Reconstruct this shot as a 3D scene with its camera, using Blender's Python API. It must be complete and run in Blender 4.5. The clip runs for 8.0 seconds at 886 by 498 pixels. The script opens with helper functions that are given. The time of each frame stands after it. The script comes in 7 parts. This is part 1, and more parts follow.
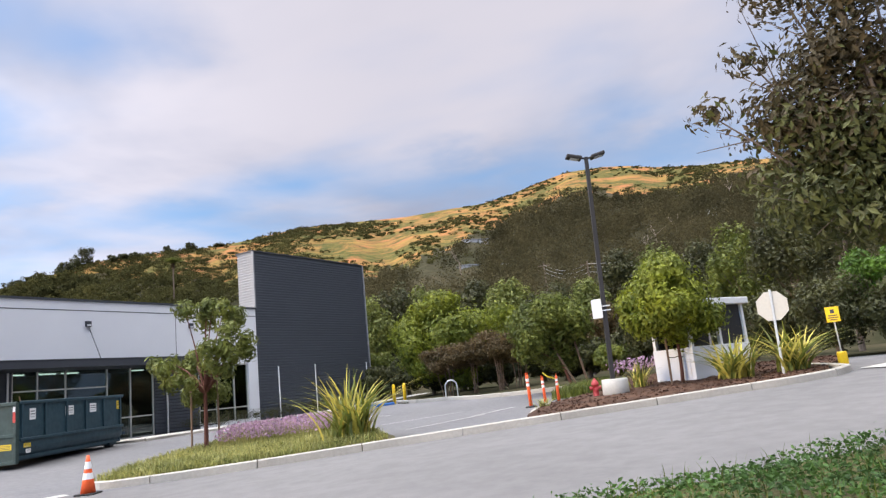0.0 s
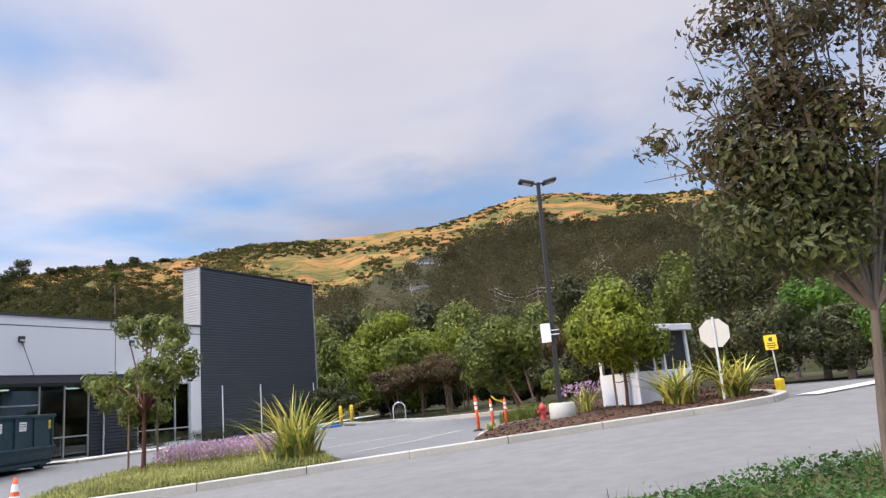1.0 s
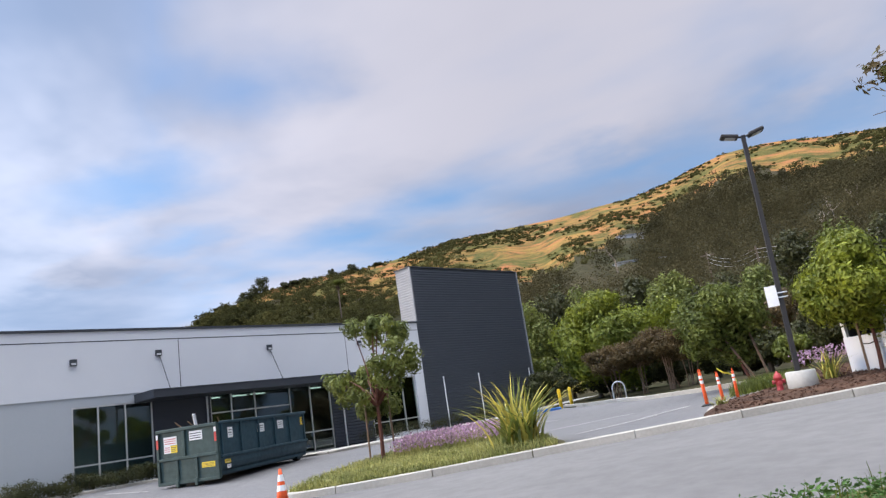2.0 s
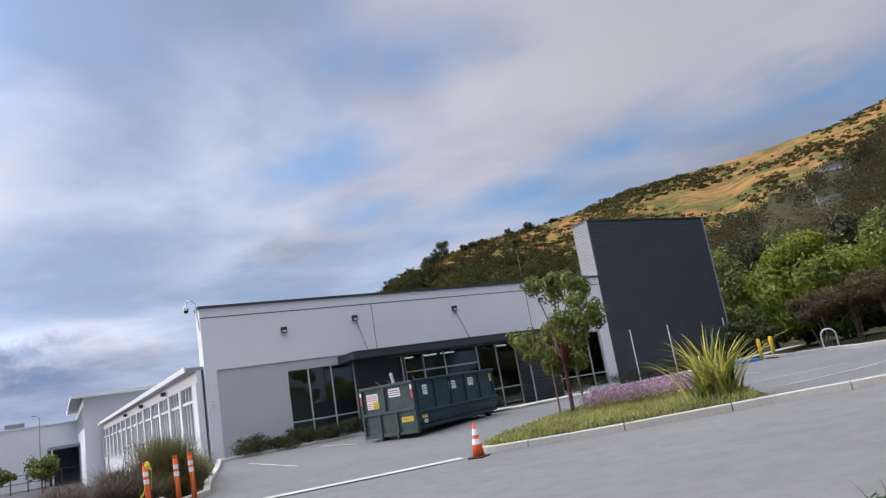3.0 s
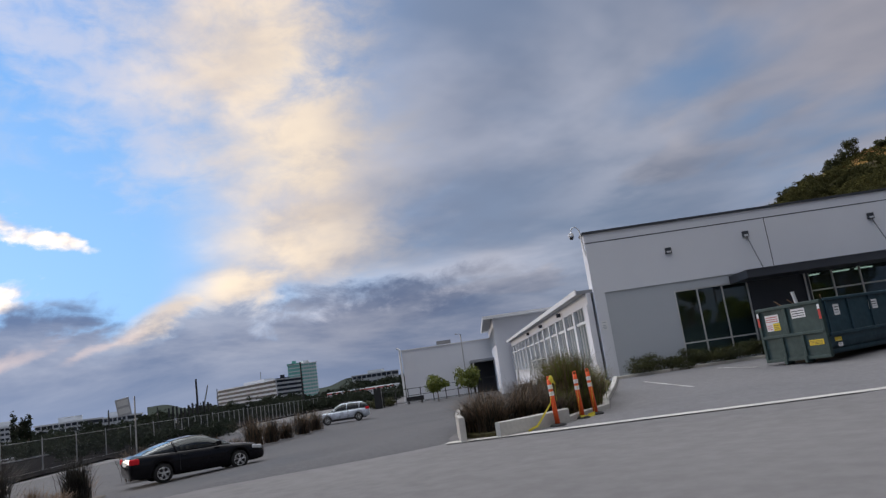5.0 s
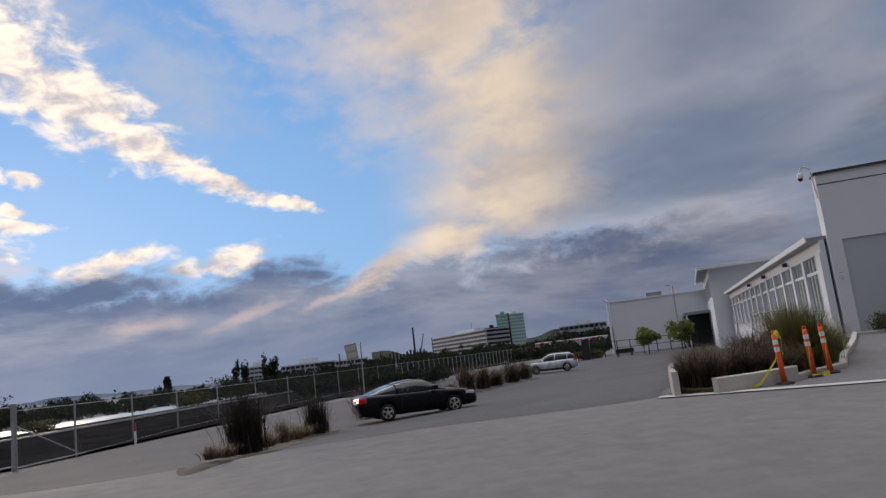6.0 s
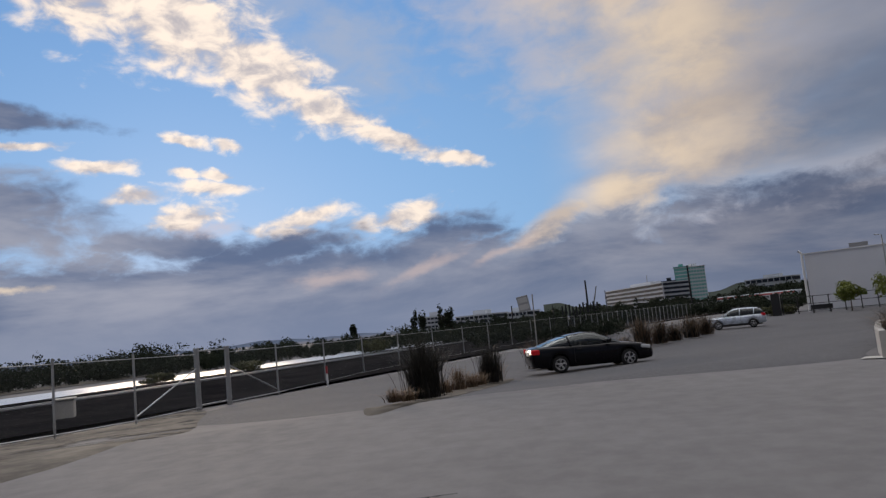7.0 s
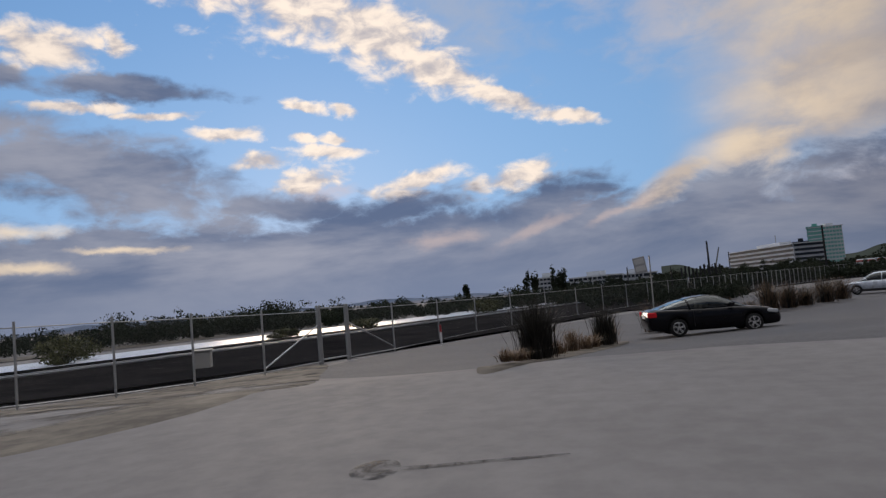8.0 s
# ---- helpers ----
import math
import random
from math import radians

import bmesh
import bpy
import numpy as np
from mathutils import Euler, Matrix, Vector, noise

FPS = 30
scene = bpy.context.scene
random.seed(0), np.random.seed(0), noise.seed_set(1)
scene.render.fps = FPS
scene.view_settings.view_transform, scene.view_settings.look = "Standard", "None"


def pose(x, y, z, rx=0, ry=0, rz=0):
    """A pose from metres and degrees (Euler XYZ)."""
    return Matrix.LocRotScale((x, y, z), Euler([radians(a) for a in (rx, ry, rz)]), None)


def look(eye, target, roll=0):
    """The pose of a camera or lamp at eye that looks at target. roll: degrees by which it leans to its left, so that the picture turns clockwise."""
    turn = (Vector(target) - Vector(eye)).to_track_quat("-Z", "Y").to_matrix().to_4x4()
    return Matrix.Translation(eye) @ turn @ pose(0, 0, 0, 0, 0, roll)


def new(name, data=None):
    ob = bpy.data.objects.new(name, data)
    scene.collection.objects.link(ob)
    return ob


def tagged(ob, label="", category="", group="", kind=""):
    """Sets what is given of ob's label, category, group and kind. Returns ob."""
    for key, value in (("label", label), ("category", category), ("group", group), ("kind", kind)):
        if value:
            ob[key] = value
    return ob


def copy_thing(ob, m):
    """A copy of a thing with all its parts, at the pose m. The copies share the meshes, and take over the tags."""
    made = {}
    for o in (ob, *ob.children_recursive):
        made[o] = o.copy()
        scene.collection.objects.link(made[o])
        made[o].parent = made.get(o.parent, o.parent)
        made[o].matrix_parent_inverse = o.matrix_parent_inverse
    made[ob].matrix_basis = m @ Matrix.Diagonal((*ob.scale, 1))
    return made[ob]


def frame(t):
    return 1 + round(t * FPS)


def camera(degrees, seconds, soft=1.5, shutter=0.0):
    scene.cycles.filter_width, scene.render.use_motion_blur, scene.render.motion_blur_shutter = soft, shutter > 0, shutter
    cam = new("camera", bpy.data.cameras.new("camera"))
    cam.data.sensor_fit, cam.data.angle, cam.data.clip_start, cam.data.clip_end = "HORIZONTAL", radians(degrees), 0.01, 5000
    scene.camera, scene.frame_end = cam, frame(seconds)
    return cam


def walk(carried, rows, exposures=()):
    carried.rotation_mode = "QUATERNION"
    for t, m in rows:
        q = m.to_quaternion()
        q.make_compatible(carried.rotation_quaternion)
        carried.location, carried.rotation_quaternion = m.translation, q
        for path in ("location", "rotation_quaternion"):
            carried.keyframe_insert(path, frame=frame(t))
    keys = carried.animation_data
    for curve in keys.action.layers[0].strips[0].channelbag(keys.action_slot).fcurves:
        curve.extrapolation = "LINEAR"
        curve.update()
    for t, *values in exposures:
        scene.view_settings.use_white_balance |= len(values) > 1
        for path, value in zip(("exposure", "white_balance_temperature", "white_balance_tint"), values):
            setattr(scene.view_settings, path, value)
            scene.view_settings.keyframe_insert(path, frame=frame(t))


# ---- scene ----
# ---- camera: it turns where it stands ----
EYE = 1.5
cam = camera(65.13, 8.0, soft=1.35)
TURNS = [
    (0.0, 1.41, 11.04, 5.78), (0.5, -2.32, 11.51, 5.06), (1.0, -2.79, 12.41, 5.17), (1.5, 5.35, 13.34, 6.89),
    (2.0, 14.82, 13.19, 8.43), (2.2, 17.72, 13.04, 8.75), (3.3, 34.40, 11.70, 9.47), (3.5, 37.10, 11.60, 9.45),
    (4.0, 44.61, 11.35, 9.24), (4.5, 53.40, 11.05, 8.73), (4.7, 56.28, 10.91, 8.47), (5.8, 75.60, 9.13, 6.94),
    (6.0, 78.25, 8.78, 6.73), (6.5, 86.03, 7.68, 6.15), (7.0, 92.35, 6.41, 5.72), (7.5, 96.71, 4.88, 5.55),
    (8.0, 101.61, 4.04, 5.04),
]
EXPOSURES = [(0.0, 0.65, 6600, 11), (2.0, 0.47, 6330, 10), (3.5, -0.05, 6350, 10), (4.5, -0.43, 6380, 10), (6.0, -0.94, 6720, 12), (8.0, -1.14, 6700, 12)]
walk(cam, [(t, pose(0, 0, EYE, 90 + pitch, roll, yaw)) for t, yaw, pitch, roll in TURNS], EXPOSURES)


# ---- plan helpers ----
def polar(az, r):
    """Plan place at a bearing (degrees, counter-clockwise from +y) and distance from the stand."""
    a = radians(az)
    return -math.sin(a) * r, math.cos(a) * r


def smooth(v):
    v = np.clip(v, 0, 1)
    return v * v * (3 - 2 * v)


def lie(x, y):
    """Height of the land."""
    x, y = np.asarray(x, float), np.asarray(y, float)
    west = -1.15 * (1 - np.exp(-np.maximum(0, -x - 0.35 * y - 15) / 10))
    lot = 0.5 * smooth((-0.61 * x + 0.79 * y - 15.3) / 17) * smooth((x + 34) / 10)
    w = x + 0.55 * y - 1
    east = 0.045 * np.minimum(22, (w + np.sqrt(w * w + 9)) / 2)
    return west + np.log(np.exp(8 * lot) + np.exp(8 * east) - 1) / 8


def at(x, y, dz=0.0):
    return Vector((x, y, float(lie(x, y)) + dz))


# ---- materials ----
class Nodes:
    """A short way to write node trees."""

    def __init__(self, tree, fresh=True):
        self.t = tree
        if fresh:
            tree.nodes.clear()

    def put(self, kind, values=None, **props):
        n = self.t.nodes.new("ShaderNode" + kind)
        for k, v in props.items():
            setattr(n, k, v)
        for k, v in (values or {}).items():
            s = n.inputs[k]
            if isinstance(v, bpy.types.NodeSocket):
                self.t.links.new(v, s)
            else:
                s.default_value = v
        return n

    def math(self, op, a, b=0.0, c=0.0, clamp=False):
        return self.put("Math", {0: a, 1: b, 2: c}, operation=op, use_clamp=clamp).outputs[0]

    def vmath(self, op, a, b=(0, 0, 0)):
        return self.put("VectorMath", {0: a, 1: b}, operation=op).outputs[0]

    def noise(self, vec, scale, detail=4.0, rough=0.55, dist=0.0):
        return self.put("TexNoise", {"Vector": vec, "Scale": scale, "Detail": detail, "Roughness": rough, "Distortion": dist})

    def ramp(self, fac, a, b, lo=0.0, hi=1.0):
        return self.put("MapRange", {"Value": fac, "From Min": a, "From Max": b, "To Min": lo, "To Max": hi}, interpolation_type="SMOOTHSTEP").outputs[0]

    def mix(self, fac, a, b, mode="MIX"):
        n = self.put("Mix", {}, data_type="RGBA", blend_type=mode)
        for i, v in ((0, fac), (6, a), (7, b)):
            if isinstance(v, bpy.types.NodeSocket):
                self.t.links.new(v, n.inputs[i])
            else:
                n.inputs[i].default_value = v if i == 0 else (*v[:3], 1)
        return n.outputs[2]


def material(name, base, other=None, rough=0.7, metal=0.0, grain=6.0, blotch=0.5, amount=0.6, relief=0.15, relief_scale=40.0, vary=0.0, spec=0.4,
             stretch=(1, 1, 1), through_light=0.0, island=0.0):
    """A surface with colour variation at two scales, uneven gloss and fine relief."""
    m = bpy.data.materials.new(name)
    m.use_nodes = True
    n = Nodes(m.node_tree)
    pos = n.put("TexCoord").outputs["Object"]
    if stretch != (1, 1, 1):
        pos = n.vmath("MULTIPLY", pos, stretch)
    other = other or tuple(c * 0.72 for c in base)
    big = n.ramp(n.noise(pos, blotch, 3).outputs[0], 0.3, 0.7)
    fine = n.ramp(n.noise(pos, grain, 6, 0.65).outputs[0], 0.3, 0.7)
    f = n.math("MULTIPLY", n.math("ADD", big, fine), 0.5 * amount * 1.4, clamp=True)
    col = n.mix(f, base, other)
    if vary or island:
        r = n.put("ObjectInfo").outputs["Random"] if vary else n.put("NewGeometry").outputs["Random Per Island"]
        k = vary or island
        v = n.math("ADD", n.math("MULTIPLY", r, 2 * k), 1 - k)
        g = n.put("CombineColor", {0: v, 1: v, 2: v}).outputs[0]
        col = n.mix(1.0, col, g, "MULTIPLY")
    bump = n.put("Bump", {"Strength": relief, "Distance": 0.02, "Height": n.noise(pos, relief_scale, 5, 0.6).outputs[0]}).outputs[0]
    rg = n.math("ADD", n.math("MULTIPLY", fine, 0.16), rough - 0.08, clamp=True)
    b = n.put("BsdfPrincipled", {"Base Color": col, "Roughness": rg, "Metallic": metal, "Normal": bump, "Specular IOR Level": spec})
    end = b.outputs[0]
    if through_light:
        t = n.put("BsdfTranslucent", {"Color": col}).outputs[0]
        end = n.put("MixShader", {0: through_light, 1: end, 2: t}).outputs[0]
    n.t.links.new(end, n.put("OutputMaterial").inputs[0])
    return m


def ragged(m, scale, lo, hi):
    """Wears a laid surface through to what lies beneath."""
    t = m.node_tree
    n = Nodes(t, False)
    end = [k for k in t.nodes if k.type == "OUTPUT_MATERIAL"][0]
    old = end.inputs[0].links[0].from_socket
    f = n.ramp(n.noise(n.put("TexCoord").outputs["Object"], scale, 6, 0.62, 0.4).outputs[0], lo, hi)
    t.links.new(n.put("MixShader", {0: f, 1: n.put("BsdfTransparent").outputs[0], 2: old}).outputs[0], end.inputs[0])
    return m


def glass(name, tint=(0.75, 0.82, 0.8), gloss=0.02, mirror=1.3):
    m = bpy.data.materials.new(name)
    m.use_nodes = True
    n = Nodes(m.node_tree)
    fres = n.put("Fresnel", {"IOR": 1.52}).outputs[0]
    s = n.put("MixShader", {0: n.math("MULTIPLY_ADD", fres, mirror, 0.02, clamp=True), 1: n.put("BsdfTransparent", {"Color": (*tint, 1)}).outputs[0],
                            2: n.put("BsdfGlossy", {"Roughness": gloss, "Color": (0.9, 0.95, 0.95, 1)}).outputs[0]})
    n.t.links.new(s.outputs[0], n.put("OutputMaterial").inputs[0])
    return m


# ---- mesh helpers ----
def mesh_of(name, verts, faces, mats, index=None, flat=True):
    me = bpy.data.meshes.new(name)
    me.from_pydata([tuple(v) for v in verts], [], [tuple(f) for f in faces])
    for m in (mats if isinstance(mats, (list, tuple)) else [mats]):
        me.materials.append(m)
    if index is not None:
        me.polygons.foreach_set("material_index", index)
    if not flat:
        me.polygons.foreach_set("use_smooth", [True] * len(me.polygons))
    me.update()
    return me


def from_bm(bm, name, mats, flat=True):
    bmesh.ops.recalc_face_normals(bm, faces=bm.faces[:])
    me = bpy.data.meshes.new(name)
    bm.to_mesh(me)
    bm.free()
    for m in (mats if isinstance(mats, (list, tuple)) else [mats]):
        me.materials.append(m)
    if not flat:
        me.polygons.foreach_set("use_smooth", [True] * len(me.polygons))
    return me


def part(name, bm, mat, parent=None, label="", m=None, flat=True):
    """One mesh object from a bmesh or a mesh, under a thing or a part."""
    me = bm if isinstance(bm, bpy.types.Mesh) else from_bm(bm, name, mat, flat)
    ob = new(name, me)
    if parent is not None:
        ob.parent = parent
    if m is not None:
        ob.matrix_basis = m
    if label:
        tagged(ob, label)
    return ob


def thing(name, m, label, category, group="", kind=""):
    ob = new(name)
    ob.empty_display_size = 0.2
    ob.matrix_basis = m
    return tagged(ob, label, category, group, kind)


def box(bm, lo, hi, bevel=0.0, m=None, seg=1):
    lo, hi = Vector(lo), Vector(hi)
    r = bmesh.ops.create_cube(bm, size=1.0)
    mm = Matrix.Translation((lo + hi) / 2) @ Matrix.Diagonal((*(hi - lo), 1))
    bmesh.ops.transform(bm, matrix=(m @ mm) if m is not None else mm, verts=r["verts"])
    if bevel:
        e = list({e for v in r["verts"] for e in v.link_edges})
        bmesh.ops.bevel(bm, geom=e, offset=bevel, segments=seg, affect="EDGES", profile=0.6)
    return bm


def boxed(lo, hi, bevel=0.0, m=None, seg=1):
    return box(bmesh.new(), lo, hi, bevel, m, seg)


def tube(bm, pts, radii, sides=8, caps=True):
    """A tapered tube along points."""
    pts = [Vector(p) for p in pts]
    radii = radii if isinstance(radii, (list, tuple)) else [radii] * len(pts)
    rings = []
    side = None
    for i, p in enumerate(pts):
        d = (pts[min(i + 1, len(pts) - 1)] - pts[max(i - 1, 0)]).normalized()
        if side is None or abs(side.dot(d)) > 0.95:
            side = d.orthogonal().normalized()
        side = (side - d * side.dot(d)).normalized()
        up = d.cross(side)
        rings.append([bm.verts.new(p + (side * math.cos(a) + up * math.sin(a)) * radii[i]) for a in [2 * math.pi * k / sides for k in range(sides)]])
    for a, b in zip(rings, rings[1:]):
        for k in range(sides):
            bm.faces.new((a[k], a[(k + 1) % sides], b[(k + 1) % sides], b[k]))
    if caps:
        bm.faces.new(rings[0][::-1])
        bm.faces.new(rings[-1])
    return bm


def tubed(pts, radii, sides=8):
    return tube(bmesh.new(), pts, radii, sides)


def lathe(profile, sides=24, bm=None, m=None, caps=True):
    """A turned body from (radius, height) pairs."""
    bm = bm or bmesh.new()
    m = m or Matrix()
    rings = [[bm.verts.new(m @ Vector((r * math.cos(2 * math.pi * k / sides), r * math.sin(2 * math.pi * k / sides), z))) for k in range(sides)] for r, z in profile]
    for a, b in zip(rings, rings[1:]):
        for k in range(sides):
            bm.faces.new((a[k], a[(k + 1) % sides], b[(k + 1) % sides], b[k]))
    if caps:
        bm.faces.new(rings[0][::-1])
        bm.faces.new(rings[-1])
    return bm


def slab(outline, z0, z1, bm=None):
    """An upright prism over a plan outline."""
    bm = bm or bmesh.new()
    a = [bm.verts.new((x, y, z0)) for x, y in outline]
    b = [bm.verts.new((x, y, z1)) for x, y in outline]
    bm.faces.new(a[::-1])
    bm.faces.new(b)
    for i in range(len(a)):
        j = (i + 1) % len(a)
        bm.faces.new((a[i], a[j], b[j], b[i]))
    return bm


# ---- sky, sun and exposure ----
def sky():
    w = bpy.data.worlds.new("evening_sky")
    scene.world = w
    w.use_nodes = True
    n = Nodes(w.node_tree)
    d = n.put("TexCoord").outputs["Generated"]
    x, y, z = n.put("SeparateXYZ", {0: d}).outputs
    az = n.math("MULTIPLY", n.math("ARCTAN2", n.math("MULTIPLY", x, -1.0), y), 57.2958)
    el = n.math("MULTIPLY", n.math("ARCSINE", z), 57.2958)
    pt = n.put("CombineXYZ", {0: az, 1: el, 2: 0.0}).outputs[0]
    # cloud sheets foreshorten towards the horizon
    plane = n.vmath("SCALE", d)
    plane.node.inputs["Scale"].default_value = 1.0
    n.t.links.new(n.math("DIVIDE", 1.0, n.math("ADD", n.math("ABSOLUTE", z), 0.12)), plane.node.inputs["Scale"])
    wz = n.noise(plane, 1.7, 5, 0.55)
    soft_warp = n.vmath("ADD", pt, n.vmath("MULTIPLY", n.vmath("SUBTRACT", wz.outputs["Color"], (0.5, 0.5, 0.5)), (13.0, 8.0, 0.0)))
    # heaped clouds: lumpy at several sizes, a little flattened
    flat = n.vmath("MULTIPLY", pt, (1.0, 1.75, 1.0))
    lump = n.noise(flat, 0.17, 9, 0.60, 0.25)
    curl = n.noise(flat, 0.36, 6, 0.54, 0.3)
    warped = n.vmath("ADD", pt, n.vmath("MULTIPLY", n.vmath("SUBTRACT", lump.outputs["Color"], (0.5, 0.5, 0.5)), (5.0, 2.6, 0.0)))

    def reach(a, e, wide, high, turn, src):
        """1 at the middle of a mass at bearing a and elevation e, 0 on its rim, below 0 outside."""
        v = n.put("Mapping", {"Vector": src, "Location": (a, e, 0), "Rotation": (0, 0, radians(turn)), "Scale": (wide, high, 1)}, vector_type="TEXTURE").outputs[0]
        return n.math("SUBTRACT", 1.0, n.put("VectorMath", {0: v}, operation="LENGTH").outputs["Value"])

    def mass(spots, rag=1.6, edge=0.45, src=None, grain=None):
        """Cloud cover of several masses with torn rims."""
        r = None
        for sp in spots:
            q = reach(*sp, src or warped)
            r = q if r is None else n.math("MAXIMUM", r, q)
        torn = n.math("MULTIPLY_ADD", n.math("SUBTRACT", grain or curl.outputs[0], 0.5), rag, r)
        return n.ramp(torn, -edge * 0.4, edge)

    nish = n.put("TexSky", sky_type="NISHITA", sun_disc=False, sun_elevation=radians(9), sun_rotation=radians(-112), altitude=10, air_density=1.0, dust_density=0.6)
    blue = n.mix(n.ramp(el, 4, 40), (0.25, 0.49, 0.84), (0.115, 0.29, 0.64))
    clear = n.mix(0.05, blue, n.mix(1.0, nish.outputs[0], (0.12, 0.12, 0.12), "MULTIPLY"))

    # broken sheet over the east and north, thin where the blue shows
    sheet = n.noise(plane, 0.75, 5, 0.50, 0.3).outputs[0]
    turned = n.put("VectorRotate", {"Vector": plane, "Angle": radians(12)}, rotation_type="Z_AXIS").outputs[0]
    streak = n.noise(n.vmath("MULTIPLY", turned, (0.6, 1.5, 1)), 1.0, 4, 0.48, 0.25).outputs[0]
    veil = n.math("ADD", n.math("MULTIPLY", sheet, 0.6), n.math("MULTIPLY", streak, 0.4))
    thick = n.math("MULTIPLY", n.ramp(veil, 0.36, 0.60), n.ramp(az, 84, 68))
    far_grey = n.ramp(n.math("ABSOLUTE", n.math("SUBTRACT", az, 48.0)), 27, 8)
    cover = n.math("MAXIMUM", thick, n.math("MULTIPLY", far_grey, 0.84))
    pale_band = mass([(44, 14.5, 8, 2.2, -14), (29, 18.8, 12, 3.0, -16), (13, 22, 10, 3.2, -8), (-3, 22.5, 11, 3.6, -6), (-3, 27.5, 13, 3.6, 0), (-24, 20, 8, 4, 0)], 1.3, 1.3, soft_warp, wz.outputs[0])
    gap = mass([(27, 28.5, 8, 3.0, 0), (-3, 17.2, 9, 1.7, -4), (-18, 17.6, 7, 1.8, 0), (33, 16.5, 5, 1.6, -10), (38, 20.5, 6, 1.6, -14), (20, 16, 6, 1.4, -8)], 1.3, 1.2, soft_warp, wz.outputs[0])
    cover = n.math("MAXIMUM", n.math("MULTIPLY", cover, n.math("MULTIPLY_ADD", gap, -0.55, 1.0)), n.math("MULTIPLY", pale_band, 0.66))
    tone = n.ramp(n.noise(plane, 0.85, 5, 0.5, 0.2).outputs[0], 0.36, 0.66)
    tone = n.math("MAXIMUM", n.math("MULTIPLY", tone, n.math("MULTIPLY_ADD", gap, -0.6, 1.0)), n.math("MULTIPLY", pale_band, 0.72))
    dark_side = n.ramp(n.math("ABSOLUTE", n.math("SUBTRACT", az, 54.0)), 28, 8)
    pale = n.mix(tone, (0.36, 0.40, 0.53), (0.65, 0.635, 0.72))
    moody = n.mix(tone, (0.235, 0.28, 0.385), (0.60, 0.60, 0.68))
    col = n.mix(cover, clear, n.mix(dark_side, pale, moody))

    # the tall cream cloud: torn to the west, shaded and soft to the north
    flank = mass([(57, 20.5, 9, 7.5, 10), (62, 11.5, 10, 4.5, 0)], 1.2, 1.2, soft_warp, wz.outputs[0])
    col = n.mix(n.math("MULTIPLY", flank, 0.72), col, n.mix(tone, (0.20, 0.24, 0.345), (0.44, 0.455, 0.535)))
    column = mass([(74, 28, 11, 10, 0), (70.5, 20, 10.5, 8, 6), (71, 13, 8.8, 5.2, 0), (76.5, 9.2, 5.5, 2.6, -15), (82.5, 7.2, 5.5, 1.2, -26)], 1.25, 0.85, None, lump.outputs[0])
    wisps = mass([(85, 25, 7, 4.5, 24), (89, 28.5, 7, 4, 20), (82, 20, 3.5, 4, 40)], 2.4, 1.1)
    sunny = n.math("MULTIPLY", n.ramp(az, 58, 73.5), n.ramp(lump.outputs[0], 0.28, 0.62, 0.55, 1.0))
    creamy = n.mix(sunny, (0.40, 0.41, 0.47), n.mix(n.ramp(wz.outputs[0], 0.35, 0.65), (0.62, 0.53, 0.46), (0.86, 0.72, 0.57)))
    core = mass([(72.6, 19, 4.5, 3.6, 20), (75.5, 13.5, 3.0, 3.4, 0), (77.5, 9.6, 3.6, 1.2, -18), (70.5, 26, 4, 3, 0)], 1.4, 1.2, None, lump.outputs[0])
    creamy = n.mix(n.math("MULTIPLY", core, 0.6), creamy, (0.98, 0.81, 0.60))
    col = n.mix(n.math("MULTIPLY", wisps, 0.55), col, (0.60, 0.56, 0.58))
    col = n.mix(n.math("MULTIPLY", column, 0.96), col, creamy)

    # lit band high in the west with a soft grey upper side
    fluff = n.ramp(curl.outputs[0], 0.34, 0.62)
    lit = n.mix(fluff, (0.52, 0.49, 0.51), (1.06, 0.92, 0.78))
    haze_band = mass([(98.5, 23, 7, 4.5, 20), (108, 28, 11, 4, 15)], 2.0, 1.2)
    col = n.mix(n.math("MULTIPLY", haze_band, 0.62), col, (0.43, 0.47, 0.56))
    band = mass([(119, 28, 9, 5.0, 18), (112, 24.9, 8, 3.9, 18), (105.5, 21.5, 6, 3.0, 24), (100, 18.3, 4.6, 1.8, 22), (95, 15.6, 3.8, 1.1, 20), (90.5, 13.6, 3.4, 0.6, 12)], 2.0, 0.55)
    heaps = mass([(111.9, 16.2, 1.7, 0.6, 10), (108.4, 15.8, 1.2, 0.6, 0), (111.8, 13.7, 1.4, 0.45, 0), (109.4, 13.7, 1.4, 0.45, 0), (110, 12.4, 2.8, 0.8, 0), (111.9, 10.4, 3.2, 0.9, 0), (115.6, 12.2, 2.2, 0.7, 0),
                  (118.4, 14.3, 3.0, 0.6, 0), (122.9, 15.6, 3.0, 0.45, 0), (128.6, 16.2, 3.6, 0.55, 0), (130.7, 20.3, 3.8, 1.7, 0), (125.8, 20.7, 1.2, 1.1, 0),
                  (103.2, 9.7, 4.0, 1.0, -12), (94.6, 9.4, 4.4, 1.1, -10)], 2.3, 0.6)
    col = n.mix(n.math("MULTIPLY", n.math("MAXIMUM", band, heaps), 0.95), col, lit)

    # grey-blue banks low down, torn along their tops
    bank_tone = n.ramp(n.noise(n.vmath("MULTIPLY", pt, (0.045, 0.17, 1)), 1.0, 6, 0.58, 0.3).outputs[0], 0.36, 0.68)
    bank_col = n.mix(bank_tone, (0.098, 0.138, 0.245), (0.33, 0.35, 0.43))
